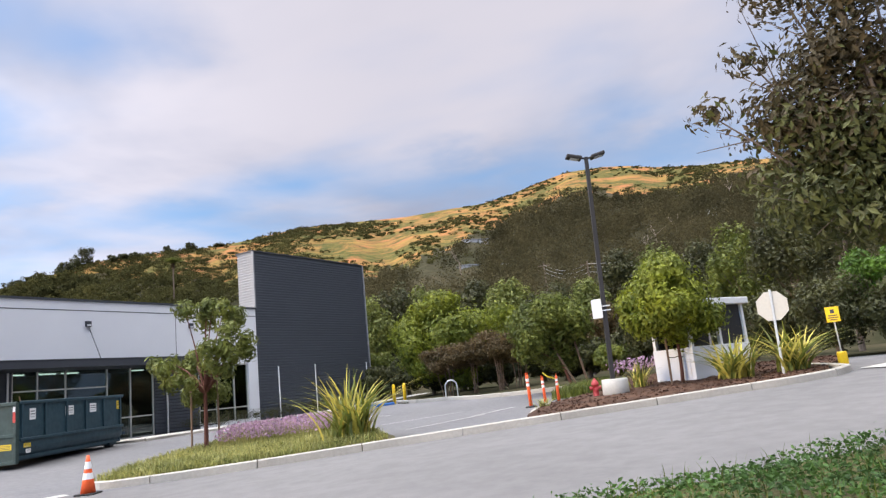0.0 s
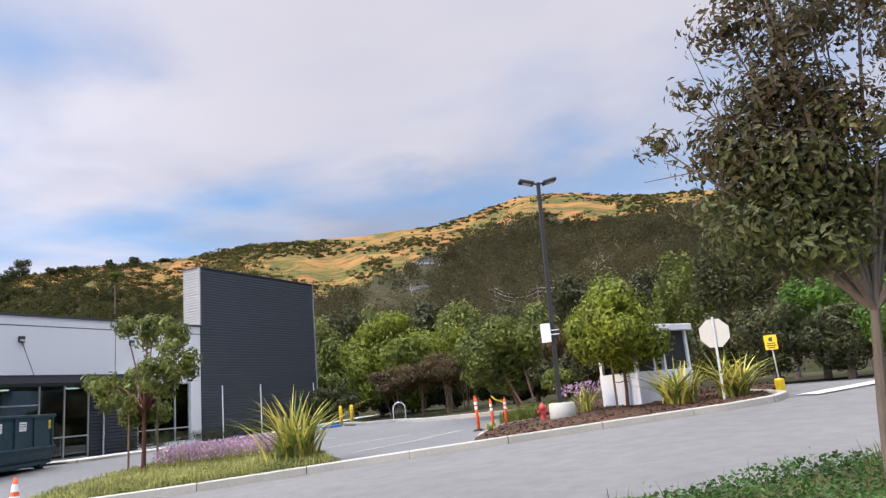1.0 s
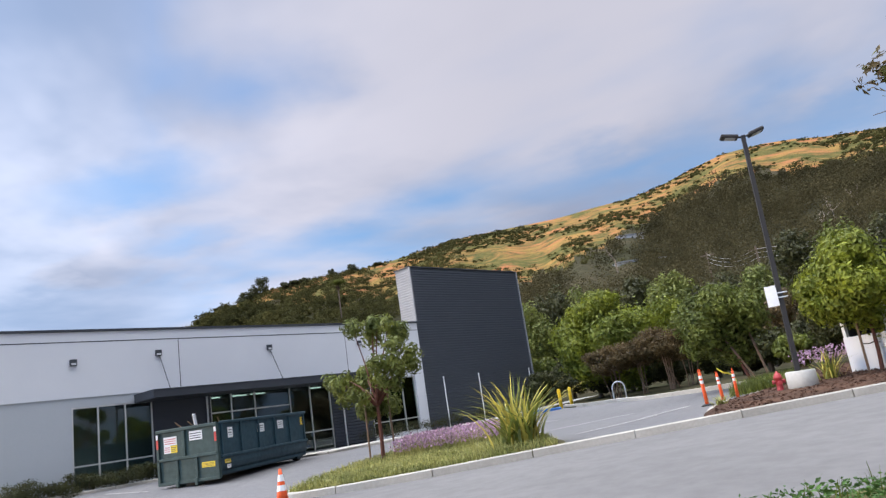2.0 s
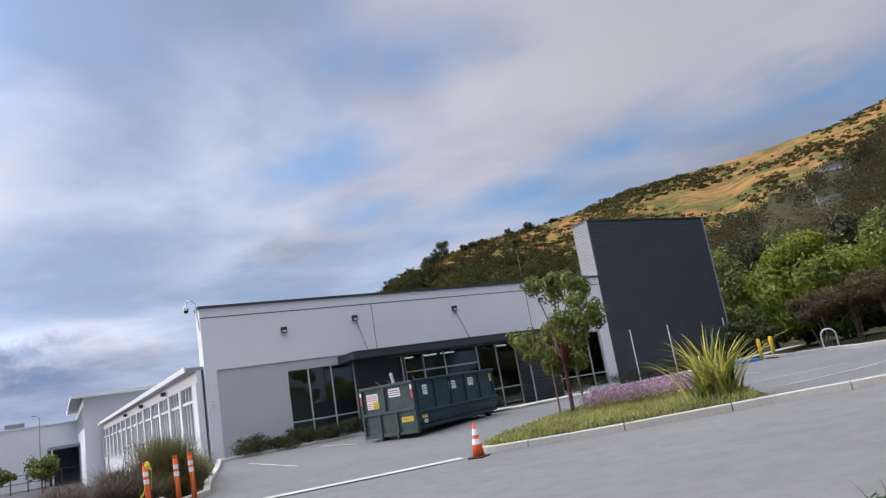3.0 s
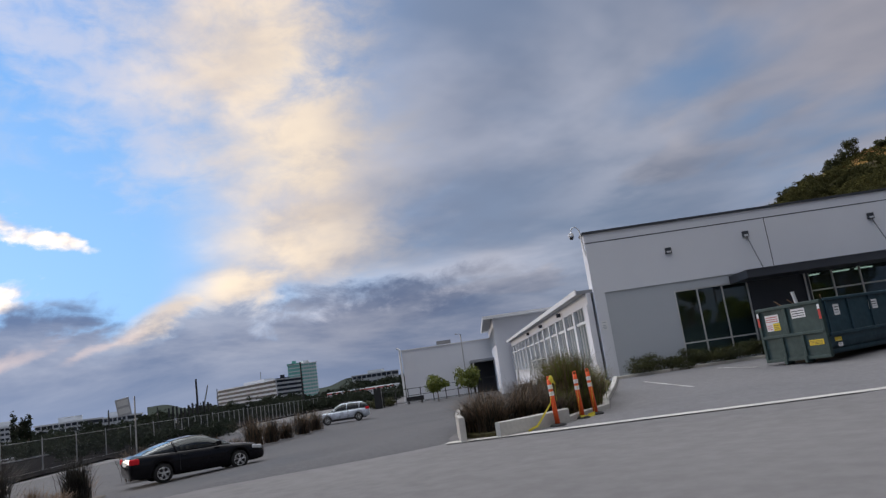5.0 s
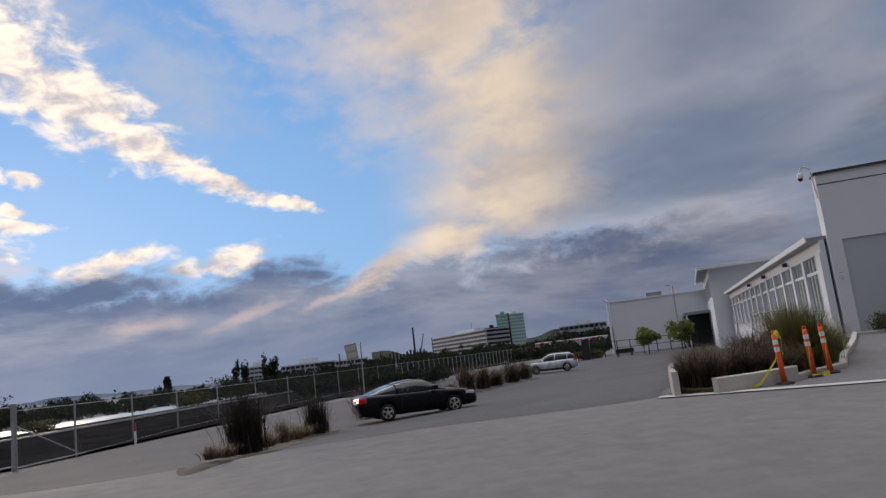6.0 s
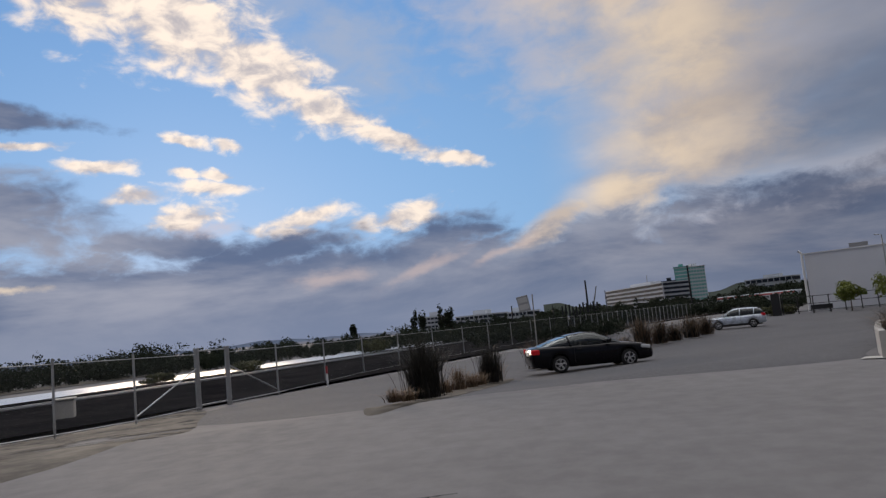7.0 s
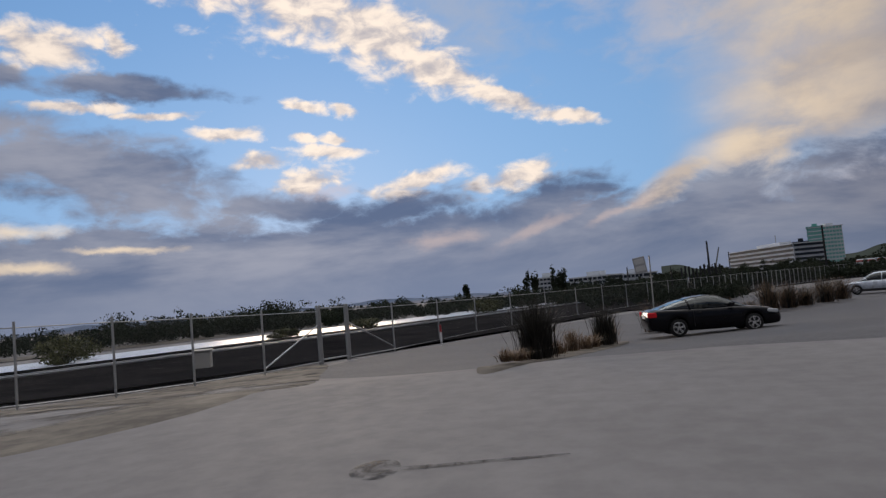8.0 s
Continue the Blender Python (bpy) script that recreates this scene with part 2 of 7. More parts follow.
    banks = mass([(128, 11.6, 13.5, 3.6, 13), (92, 7.2, 6.0, 1.7, -14), (104.5, 7.6, 6.5, 1.5, -8), (125, 17.6, 8, 0.95, 3), (136, 18, 6, 1.0, 0), (113, 8.2, 8, 1.6, 10)], 1.7, 0.6)
    low = n.math("MULTIPLY", n.ramp(n.math("MULTIPLY_ADD", n.math("SUBTRACT", lump.outputs[0], 0.5), 9.0, el), 8.6, 6.4), n.ramp(az, 40, 64))
    col = n.mix(n.math("MULTIPLY", n.math("MAXIMUM", banks, low), n.math("MULTIPLY_ADD", column, -0.35, 0.95)), col, bank_col)
    blush = mass([(101.4, 4.9, 3.0, 0.8, -6), (93.2, 5.0, 3.8, 0.75, -20), (86.5, 5.6, 3.2, 0.5, -24), (110, 9.4, 3, 0.5, 0)], 1.6, 0.9)
    col = n.mix(n.math("MULTIPLY", blush, 0.42), col, (0.72, 0.56, 0.50))
    slit = mass([(133.5, 7.3, 3.6, 0.5, 0), (125.8, 5.7, 4.2, 0.32, 3), (132.6, 4.6, 3.4, 0.45, 0)], 1.9, 1.1)
    col = n.mix(n.math("MULTIPLY", slit, 0.7), col, (1.05, 0.86, 0.62))
    col = n.mix(n.math("MULTIPLY", n.ramp(el, 5.0, 0.5), 0.72), col, (0.20, 0.25, 0.37))
    col = n.mix(n.ramp(el, -0.3, -3), col, (0.10, 0.10, 0.10))
    # the overcast closes and is brightest overhead: unseen, added to lift the light below
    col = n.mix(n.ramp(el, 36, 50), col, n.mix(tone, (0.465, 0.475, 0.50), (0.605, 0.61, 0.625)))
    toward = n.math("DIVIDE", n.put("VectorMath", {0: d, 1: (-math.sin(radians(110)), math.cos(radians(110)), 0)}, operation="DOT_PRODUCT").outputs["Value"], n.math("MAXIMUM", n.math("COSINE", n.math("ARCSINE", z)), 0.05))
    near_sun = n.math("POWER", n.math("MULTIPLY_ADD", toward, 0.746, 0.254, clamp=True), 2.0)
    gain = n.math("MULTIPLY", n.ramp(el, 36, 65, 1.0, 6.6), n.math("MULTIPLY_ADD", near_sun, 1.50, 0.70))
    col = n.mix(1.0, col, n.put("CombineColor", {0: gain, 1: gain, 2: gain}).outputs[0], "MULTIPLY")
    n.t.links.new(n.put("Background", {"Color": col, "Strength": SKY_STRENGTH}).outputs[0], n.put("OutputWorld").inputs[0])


SKY_STRENGTH = 1.0
sky()
sun = new("sun", bpy.data.lights.new("sun", "SUN"))
sun.data.energy, sun.data.angle, sun.data.color = 1.8, radians(14), (1.0, 0.80, 0.58)
sun.matrix_basis = look((0, 0, 60), (60 * math.sin(radians(112)), -60 * math.cos(radians(112)), 60 - 60 * math.tan(radians(9))))


# ---- surfaces ----
ASPHALT = material("asphalt", (0.174, 0.167, 0.165), (0.120, 0.115, 0.114), rough=0.9, grain=2.2, blotch=0.16, amount=0.55, relief=0.08, relief_scale=140, spec=0.15)
LOT_ASPHALT = material("dark_asphalt", (0.100, 0.097, 0.100), (0.068, 0.067, 0.071), rough=0.88, grain=9, blotch=0.22, relief=0.35, relief_scale=90, spec=0.25)
LOT_GREY = material("lot_asphalt", (0.175, 0.17, 0.172), (0.122, 0.118, 0.122), rough=0.9, grain=6, blotch=0.25, relief=0.35, relief_scale=90, spec=0.2)
DIRT = material("bare_ground", (0.17, 0.15, 0.125), (0.085, 0.077, 0.068), rough=0.95, grain=1.4, blotch=0.25, amount=0.9, relief=0.5, relief_scale=30, spec=0.1)
DIRT_PATCH = ragged(material("scattered_dirt", (0.20, 0.178, 0.148), (0.095, 0.086, 0.076), rough=0.95, grain=1.4, blotch=0.25, amount=0.9, relief=0.3, relief_scale=30, spec=0.1), 0.35, 0.40, 0.56)
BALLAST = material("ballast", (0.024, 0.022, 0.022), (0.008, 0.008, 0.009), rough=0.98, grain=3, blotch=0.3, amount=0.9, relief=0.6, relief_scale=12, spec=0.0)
MULCH = material("bark_mulch", (0.13, 0.072, 0.048), (0.05, 0.03, 0.022), rough=0.95, grain=22, blotch=1.2, amount=0.9, relief=0.9, relief_scale=45, spec=0.1)
SOIL = material("planted_soil", (0.16, 0.155, 0.06), (0.07, 0.06, 0.035), rough=0.95, grain=14, blotch=0.8, amount=0.9, relief=0.9, relief_scale=40, spec=0.1)
CONCRETE = material("concrete", (0.50, 0.48, 0.44), (0.37, 0.355, 0.33), rough=0.9, grain=14, blotch=0.8, relief=0.2, relief_scale=60, spec=0.2)
KERB = material("kerb_concrete", (0.42, 0.39, 0.345), (0.30, 0.28, 0.245), rough=0.9, grain=16, blotch=0.9, relief=0.25, relief_scale=60, spec=0.2, vary=0.08)
PAINT_LINE = material("worn_line_paint", (0.52, 0.51, 0.49), (0.30, 0.29, 0.28), rough=0.8, grain=9, blotch=1.0, amount=0.9, relief=0.2, spec=0.2)
WALL_WHITE = material("white_stucco", (0.72, 0.73, 0.76), (0.64, 0.65, 0.69), rough=0.9, grain=30, blotch=0.35, amount=0.5, relief=0.12, relief_scale=120, spec=0.2)
WALL_GREY = material("grey_stucco", (0.47, 0.495, 0.52), (0.42, 0.445, 0.47), rough=0.9, grain=30, blotch=0.4, amount=0.5, relief=0.12, relief_scale=120, spec=0.2)
CHARCOAL = material("charcoal_metal", (0.085, 0.095, 0.116), (0.070, 0.079, 0.097), rough=0.5, metal=0.15, grain=20, blotch=0.6, relief=0.03)
GREY_SIDING = material("pale_grey_siding", (0.30, 0.31, 0.33), (0.25, 0.26, 0.28), rough=0.55, metal=0.1, grain=20, relief=0.03)
DARK_TRIM = material("dark_trim", (0.042, 0.047, 0.058), (0.034, 0.038, 0.047), rough=0.5, grain=20, relief=0.03)
DARK_WALL = material("dark_stucco_and_room_shade", (0.060, 0.064, 0.075), (0.048, 0.052, 0.062), rough=0.85, grain=30, relief=0.1, relief_scale=100)
WHITE_METAL = material("white_metal", (0.74, 0.74, 0.74), (0.62, 0.62, 0.62), rough=0.45, grain=15, relief=0.03)
SIGN_BACK = material("sign_back", (0.56, 0.52, 0.45), (0.47, 0.44, 0.385), rough=0.5, metal=0.2, grain=12, relief=0.03)
ALU = material("bare_aluminium", (0.62, 0.62, 0.60), (0.50, 0.50, 0.49), rough=0.42, metal=0.55, grain=12, relief=0.03)
GALV = material("galvanised_steel", (0.42, 0.42, 0.42), (0.31, 0.31, 0.31), rough=0.5, metal=0.5, grain=20, relief=0.05)
POLE = material("bronze_pole_paint", (0.034, 0.031, 0.030), (0.026, 0.024, 0.024), rough=0.5, grain=20, relief=0.03)
BLACK = material("black_paint", (0.02, 0.02, 0.022), rough=0.5, grain=20, relief=0.03)
RUBBER = material("black_rubber", (0.018, 0.018, 0.018), rough=0.85, grain=20, relief=0.1)
ORANGE = material("safety_orange", (0.85, 0.12, 0.025), (0.66, 0.08, 0.02), rough=0.55, grain=16, blotch=4, relief=0.05)
REFLECT = material("reflective_white", (0.80, 0.80, 0.80), (0.66, 0.66, 0.66), rough=0.35, grain=20, relief=0.02)
YELLOW = material("safety_yellow", (0.85, 0.55, 0.015), (0.70, 0.44, 0.012), rough=0.5, grain=18, relief=0.04)
TAPE = material("caution_tape", (0.80, 0.66, 0.06), (0.6, 0.5, 0.05), rough=0.45, grain=10, relief=0.1)
BLUE_PAINT = material("blue_paint", (0.03, 0.14, 0.42), (0.025, 0.10, 0.30), rough=0.6, grain=18, relief=0.05)
RED_PAINT = material("hydrant_red", (0.40, 0.045, 0.05), (0.28, 0.03, 0.035), rough=0.5, grain=18, relief=0.08)
TEAL = material("teal_steel", (0.022, 0.058, 0.080), (0.016, 0.040, 0.056), rough=0.5, metal=0.1, grain=5, blotch=1.2, amount=0.8, relief=0.12, relief_scale=16)
GREEN_STEEL = material("weathered_green_steel", (0.045, 0.078, 0.074), (0.030, 0.052, 0.050), rough=0.6, metal=0.1, grain=5, blotch=1.3, amount=0.8, relief=0.15, relief_scale=16)
LABEL_WHITE = material("white_label", (0.78, 0.78, 0.78), (0.66, 0.66, 0.66), rough=0.5, grain=30, relief=0.02)
LABEL_YELLOW = material("yellow_label", (0.85, 0.62, 0.04), (0.7, 0.5, 0.03), rough=0.5, grain=30, relief=0.02)
LABEL_RED = material("red_label", (0.55, 0.06, 0.05), rough=0.5, grain=30, relief=0.02)
INK = material("dark_ink", (0.05, 0.05, 0.06), rough=0.6, grain=30, relief=0.0)
BARK_RED = material("reddish_bark", (0.16, 0.06, 0.04), (0.08, 0.035, 0.026), rough=0.85, grain=12, blotch=2, relief=0.5, relief_scale=40, stretch=(1, 1, 0.3))
BARK = material("grey_brown_bark", (0.17, 0.13, 0.10), (0.09, 0.07, 0.055), rough=0.9, grain=12, blotch=2, relief=0.6, relief_scale=40, stretch=(1, 1, 0.3))
PALE_BARK = material("pale_bark", (0.34, 0.28, 0.24), (0.22, 0.18, 0.15), rough=0.9, grain=4, blotch=1, relief=0.3)
STAKE_WOOD = material("stake_wood", (0.22, 0.14, 0.09), (0.13, 0.085, 0.055), rough=0.85, grain=20, blotch=2, relief=0.3, stretch=(1, 1, 0.15))


def leaves(name, a, b, **k):
    return material(name, a, b, rough=k.pop("rough", 0.55), grain=k.pop("grain", 2.0), blotch=k.pop("blotch", 0.5), amount=0.9, relief=0.0, spec=k.pop("spec", 0.3), island=k.pop("island", 0.35),
                    through_light=k.pop("through_light", 0.28), **k)


LEAF_BRIGHT = leaves("bright_leaves", (0.26, 0.285, 0.026), (0.10, 0.125, 0.016), island=0.3)
LEAF_MID = leaves("mid_green_leaves", (0.175, 0.195, 0.032), (0.065, 0.085, 0.016))
LEAF_YOUNG = leaves("olive_leaves", (0.23, 0.25, 0.055), (0.09, 0.11, 0.026))
LEAF_DARK = leaves("dark_leaves", (0.082, 0.084, 0.027), (0.034, 0.037, 0.014))
LEAF_LIME = leaves("lime_leaves", (0.10, 0.19, 0.02), (0.05, 0.10, 0.014))
LEAF_RUST = leaves("rusty_leaves", (0.135, 0.088, 0.034), (0.06, 0.045, 0.019))
LEAF_MYRTLE = leaves("myrtle_leaves", (0.128, 0.13, 0.036), (0.056, 0.062, 0.019), blotch=0.8)
LEAF_MYRTLE_RED = leaves("reddened_myrtle_leaves", (0.120, 0.080, 0.038), (0.055, 0.048, 0.022), blotch=0.8)
LEAF_COVER = leaves("groundcover_leaves", (0.085, 0.17, 0.035), (0.035, 0.075, 0.018), blotch=1.2)
BLADE = leaves("flax_blades", (0.26, 0.27, 0.045), (0.10, 0.13, 0.03), grain=5)
BLADE_LIGHT = leaves("yellow_flax_blades", (0.62, 0.52, 0.12), (0.38, 0.34, 0.07), grain=5)
GRASS_GREEN = leaves("strip_grass", (0.40, 0.37, 0.12), (0.19, 0.20, 0.06))
GRASS_TAN = leaves("tan_grass", (0.20, 0.135, 0.085), (0.09, 0.062, 0.040))
GRASS_DARK = leaves("dark_reeds", (0.040, 0.036, 0.030), (0.02, 0.019, 0.016))
FLOWER = leaves("pink_lilac_flowers", (0.52, 0.33, 0.46), (0.34, 0.22, 0.30))
DARK_MARK = material("dark_mark", (0.022, 0.022, 0.024), (0.04, 0.039, 0.041), rough=0.8, grain=5, blotch=1.5, amount=1.0, relief=0.1, relief_scale=90, spec=0.3)
ragged(DARK_MARK, 4.0, 0.36, 0.72)
WOOD_FLOOR = material("woodland_floor", (0.075, 0.06, 0.035), (0.035, 0.035, 0.018), rough=0.95, grain=0.3, blotch=0.03, amount=1.0, relief=0.6, relief_scale=0.4, spec=0.05)
FOREST = leaves("forest_foliage", (0.110, 0.092, 0.046), (0.038, 0.036, 0.020), grain=0.14, blotch=0.025, island=0.22, spec=0.0)
SCRUB = leaves("hillside_scrub", (0.105, 0.098, 0.036), (0.046, 0.047, 0.020), grain=0.14, blotch=0.025, island=0.25, spec=0.0)
FAR_TREES = leaves("far_trees", (0.034, 0.042, 0.026), (0.018, 0.024, 0.017), grain=0.6, blotch=0.03, island=0.3, spec=0.05)
GLASS = glass("window_glass", (0.42, 0.50, 0.48))
CAR_GLASS = glass("car_glass", (0.16, 0.18, 0.19), 0.03, 1.2)
CAR_BLACK = material("black_car_paint", (0.006, 0.006, 0.008), (0.005, 0.005, 0.007), rough=0.14, grain=3, relief=0.0, spec=0.22)
CAR_SILVER = material("silver_blue_car_paint", (0.56, 0.61, 0.68), (0.50, 0.55, 0.62), rough=0.3, metal=0.3, grain=3, relief=0.0, spec=0.5)
RIM = material("alloy_rim", (0.62, 0.62, 0.63), (0.5, 0.5, 0.5), rough=0.3, metal=0.8, grain=10, relief=0.0)
TAIL_RED = material("red_lens", (0.70, 0.03, 0.04), (0.6, 0.02, 0.03), rough=0.7, spec=0.05, grain=10, relief=0.0)
LENS = material("clear_lens", (0.60, 0.62, 0.64), (0.5, 0.52, 0.54), rough=0.15, grain=10, relief=0.0)
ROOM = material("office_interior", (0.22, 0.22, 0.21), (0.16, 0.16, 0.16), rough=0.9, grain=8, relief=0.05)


def hill_grass():
    m = bpy.data.materials.new("hill_grass")
    m.use_nodes = True
    n = Nodes(m.node_tree)
    p = n.put("TexCoord").outputs["Object"]
    # dry grass, its colour pushed to orange-gold to read as lit by low sun
    sunlit_gold = n.mix(n.ramp(n.noise(p, 0.05, 5, 0.6).outputs[0], 0.35, 0.65), (0.33, 0.135, 0.060), (0.27, 0.165, 0.050))
    green = n.mix(n.ramp(n.noise(p, 0.2, 5, 0.6).outputs[0], 0.35, 0.65), (0.062, 0.068, 0.022), (0.125, 0.105, 0.032))
    patch_ = n.ramp(n.noise(p, 0.03, 8, 0.68, 0.6).outputs[0], 0.42, 0.57)
    col = n.mix(patch_, sunlit_gold, green)
    b = n.put("BsdfPrincipled", {"Base Color": col, "Roughness": 0.95, "Specular IOR Level": 0.05,
                                 "Normal": n.put("Bump", {"Strength": 0.8, "Distance": 1.0, "Height": n.noise(p, 0.4, 6, 0.65).outputs[0]}).outputs[0]})
    n.t.links.new(b.outputs[0], n.put("OutputMaterial").inputs[0])
    return m


def glow(name, colour, strength):
    m = bpy.data.materials.new(name)
    m.use_nodes = True
    n = Nodes(m.node_tree)
    n.t.links.new(n.put("Emission", {"Color": (*colour, 1), "Strength": strength}).outputs[0], n.put("OutputMaterial").inputs[0])
    return m


def water_mat():
    m = bpy.data.materials.new("slough_water_sky_pale")
    m.use_nodes = True
    n = Nodes(m.node_tree)
    p = n.put("TexCoord").outputs["Object"]
    # pale base colour stands in for bright sky reflected by the water
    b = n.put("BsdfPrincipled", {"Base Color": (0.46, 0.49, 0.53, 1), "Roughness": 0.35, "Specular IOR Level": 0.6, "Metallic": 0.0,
                                 "Normal": n.put("Bump", {"Strength": 0.05, "Distance": 0.05, "Height": n.noise(p, 1.5, 3).outputs[0]}).outputs[0]})
    n.t.links.new(b.outputs[0], n.put("OutputMaterial").inputs[0])
    return m


DRY_GRASS = hill_grass()
LAMP_GLOW = glow("ceiling_lamp", (0.95, 1.0, 0.92), 2.2)
WATER = water_mat()
# horizon haze is mixed into this matte blue-grey water colour
BAY = material("hazy_bay_water", (0.085, 0.105, 0.15), (0.07, 0.088, 0.13), rough=0.8, grain=0.02, blotch=0.002, relief=0.0, spec=0.05)


# ---- laid surfaces ----
def patch(name, outline, dz, mat, label="", category="", kind="structure", rings=6):
    """A surface laid over the land inside a rounded outline; thin ones feather into the land at their edge, thick ones end in a step."""
    pts = np.array(outline, float)
    n = len(pts)
    fine = []
    for i in range(n):
        p0, p1, p2, p3 = pts[i - 1], pts[i], pts[(i + 1) % n], pts[(i + 2) % n]
        for t in np.linspace(0, 1, 6, endpoint=False):
            fine.append(0.5 * (2 * p1 + (p2 - p0) * t + (2 * p0 - 5 * p1 + 4 * p2 - p3) * t * t + (3 * p1 - p0 - 3 * p2 + p3) * t ** 3))
    fine = np.array(fine)
    c = fine.mean(0)
    k = len(fine)
    thick = dz > 0.05
    steps = [(j / rings, dz) for j in range(1, rings + 1)] + ([(1.0, -0.15)] if thick else [(1.02, -0.02)])
    verts, faces = [(c[0], c[1], float(lie(*c)) + dz)], []
    for f, d in steps:
        q = c + (fine - c) * f
        verts += [(x, y, z + d) for (x, y), z in zip(q, lie(q[:, 0], q[:, 1]))]
    for i in range(k):
        faces.append((0, 1 + i, 1 + (i + 1) % k))
    for j in range(len(steps) - 1):
        b = 1 + j * k
        for i in range(k):
            h = (i + 1) % k
            faces.append((b + i, b + k + i, b + k + h, b + h))
    ob = new(name, mesh_of(name, verts, faces, mat, flat=thick))
    return tagged(ob, label, category, "", kind)


def line(points, step=0.5):
    """Points resampled along a polyline."""
    p = np.array(points, float)
    s = np.concatenate([[0], np.cumsum(np.hypot(*np.diff(p, axis=0).T))])
    q = np.linspace(0, s[-1], max(2, int(s[-1] / step) + 1))
    return np.stack([np.interp(q, s, p[:, 0]), np.interp(q, s, p[:, 1])], 1)


def strip(name, points, width, dz, mat, label="", category="", kind="structure", step=0.6, parent=None):
    q = line(points, step)
    d = np.gradient(q, axis=0)
    d /= np.linalg.norm(d, axis=1)[:, None]
    nrm = np.stack([-d[:, 1], d[:, 0]], 1) * width / 2
    cols = max(2, int(width / 1.5) + 2)
    verts = []
    for o in np.linspace(1, -1, cols):
        e = q + nrm * o
        verts += [(*p, z) for p, z in zip(e, lie(e[:, 0], e[:, 1]) + dz)]
    k = len(q)
    faces = [((j + 1) * k + i, (j + 1) * k + i + 1, j * k + i + 1, j * k + i) for j in range(cols - 1) for i in range(k - 1)]
    ob = new(name, mesh_of(name, verts, faces, mat))
    if parent is not None:
        ob.parent = parent
        return ob
    return tagged(ob, label, category, "", kind)


def kerb(name, points, label, wide=0.19, high=0.165, stone=2.4, gap=0.012, mat=None):
    """A cast kerb in lengths with open joints."""
    ob = tagged(new(name), label, "kerb", kind="structure")
    q = line(points, 0.2)
    per = max(2, int(stone / 0.2))
    for i in range(0, len(q) - 1, per):
        seg = q[i:i + per + 1]
        if len(seg) < 2:
            continue
        d = np.gradient(seg, axis=0)
        d /= np.linalg.norm(d, axis=1)[:, None]
        seg = seg.copy()
        seg[0] += d[0] * gap
        seg[-1] -= d[-1] * gap
        nr = np.stack([-d[:, 1], d[:, 0]], 1)
        prof = [(-wide / 2 - 0.02, -0.12), (-wide / 2, high - 0.02), (-wide / 2 + 0.03, high), (wide / 2 - 0.03, high), (wide / 2, high - 0.02), (wide / 2 + 0.02, -0.12)]
        bm = bmesh.new()
        rings = []
        for p, m in zip(seg, nr):
            rings.append([bm.verts.new((p[0] + m[0] * o, p[1] + m[1] * o, float(lie(*p)) + h)) for o, h in prof])
        for a, b in zip(rings, rings[1:]):
            for j in range(len(prof) - 1):
                bm.faces.new((a[j], a[j + 1], b[j + 1], b[j]))
        bm.faces.new(rings[0])
        bm.faces.new(rings[-1][::-1])
        part("kerb_stone", bm, mat or KERB, ob)
    return ob


# ---- land ----
def land():
    rings = list(range(0, 46)) + list(range(46, 110, 3)) + [120, 180, 300, 600, 1200, 2500, 4500]
    sides = 288
    verts, faces = [(0, 0, float(lie(0, 0)))], []
    for r in rings[1:]:
        a = np.arange(sides) * 2 * np.pi / sides
        X, Y = -np.sin(a) * r, np.cos(a) * r
        verts += list(zip(X, Y, lie(X, Y)))
    for k in range(sides):
        faces.append((0, 1 + k, 1 + (k + 1) % sides))
    for i in range(len(rings) - 2):
        b = 1 + i * sides
        for k in range(sides):
            j = (k + 1) % sides
            faces.append((b + k, b + sides + k, b + sides + j, b + j))
    ob = new("ground", mesh_of("ground", verts, faces, ASPHALT, flat=False))
    tagged(ob, "worn grey asphalt lot sloping gently to the bay", "ground", kind="structure")


land()

# skyline of the hill: bearing, elevation
RIDGE = [(-75, 9), (-50, 10.5), (-35, 12.8), (-24.6, 14.4), (-21.3, 14.7), (-18, 15.2), (-15.8, 15.7), (-13.5, 16.0), (-10.7, 16.0), (-8.2, 15.5), (-5.7, 14.8), (-3.3, 14.4), (0.1, 14.25), (3, 14.0),
         (8.3, 13.9), (11.6, 13.75), (14.4, 13.3), (17, 12.8), (20, 12.4), (23, 12.2), (25.8, 11.8), (28, 11.5), (29.3, 11.0), (31.8, 10.2), (33.6, 9.2), (36, 6.5), (38, 4), (43, 1.0), (48, -0.5)]
# upper edge of the tall woods: bearing, elevation
WOOD_LINE = [(-48, 13.5), (-30, 14.2), (-24, 13.8), (-20, 13.4), (-15.4, 13.6), (-13.3, 14.5), (-8.5, 14.1), (-6, 13.4), (-3.6, 12.5), (-0.6, 11.6), (1.9, 10.9), (4.3, 10.3), (8, 9.6), (14, 9.6), (20, 10.2), (25, 10.8), (28, 11.2), (32, 10.4), (34, 9.5), (40, 4)]


def ridge(az):
    return np.interp(az, [p[0] for p in RIDGE], [p[1] for p in RIDGE])


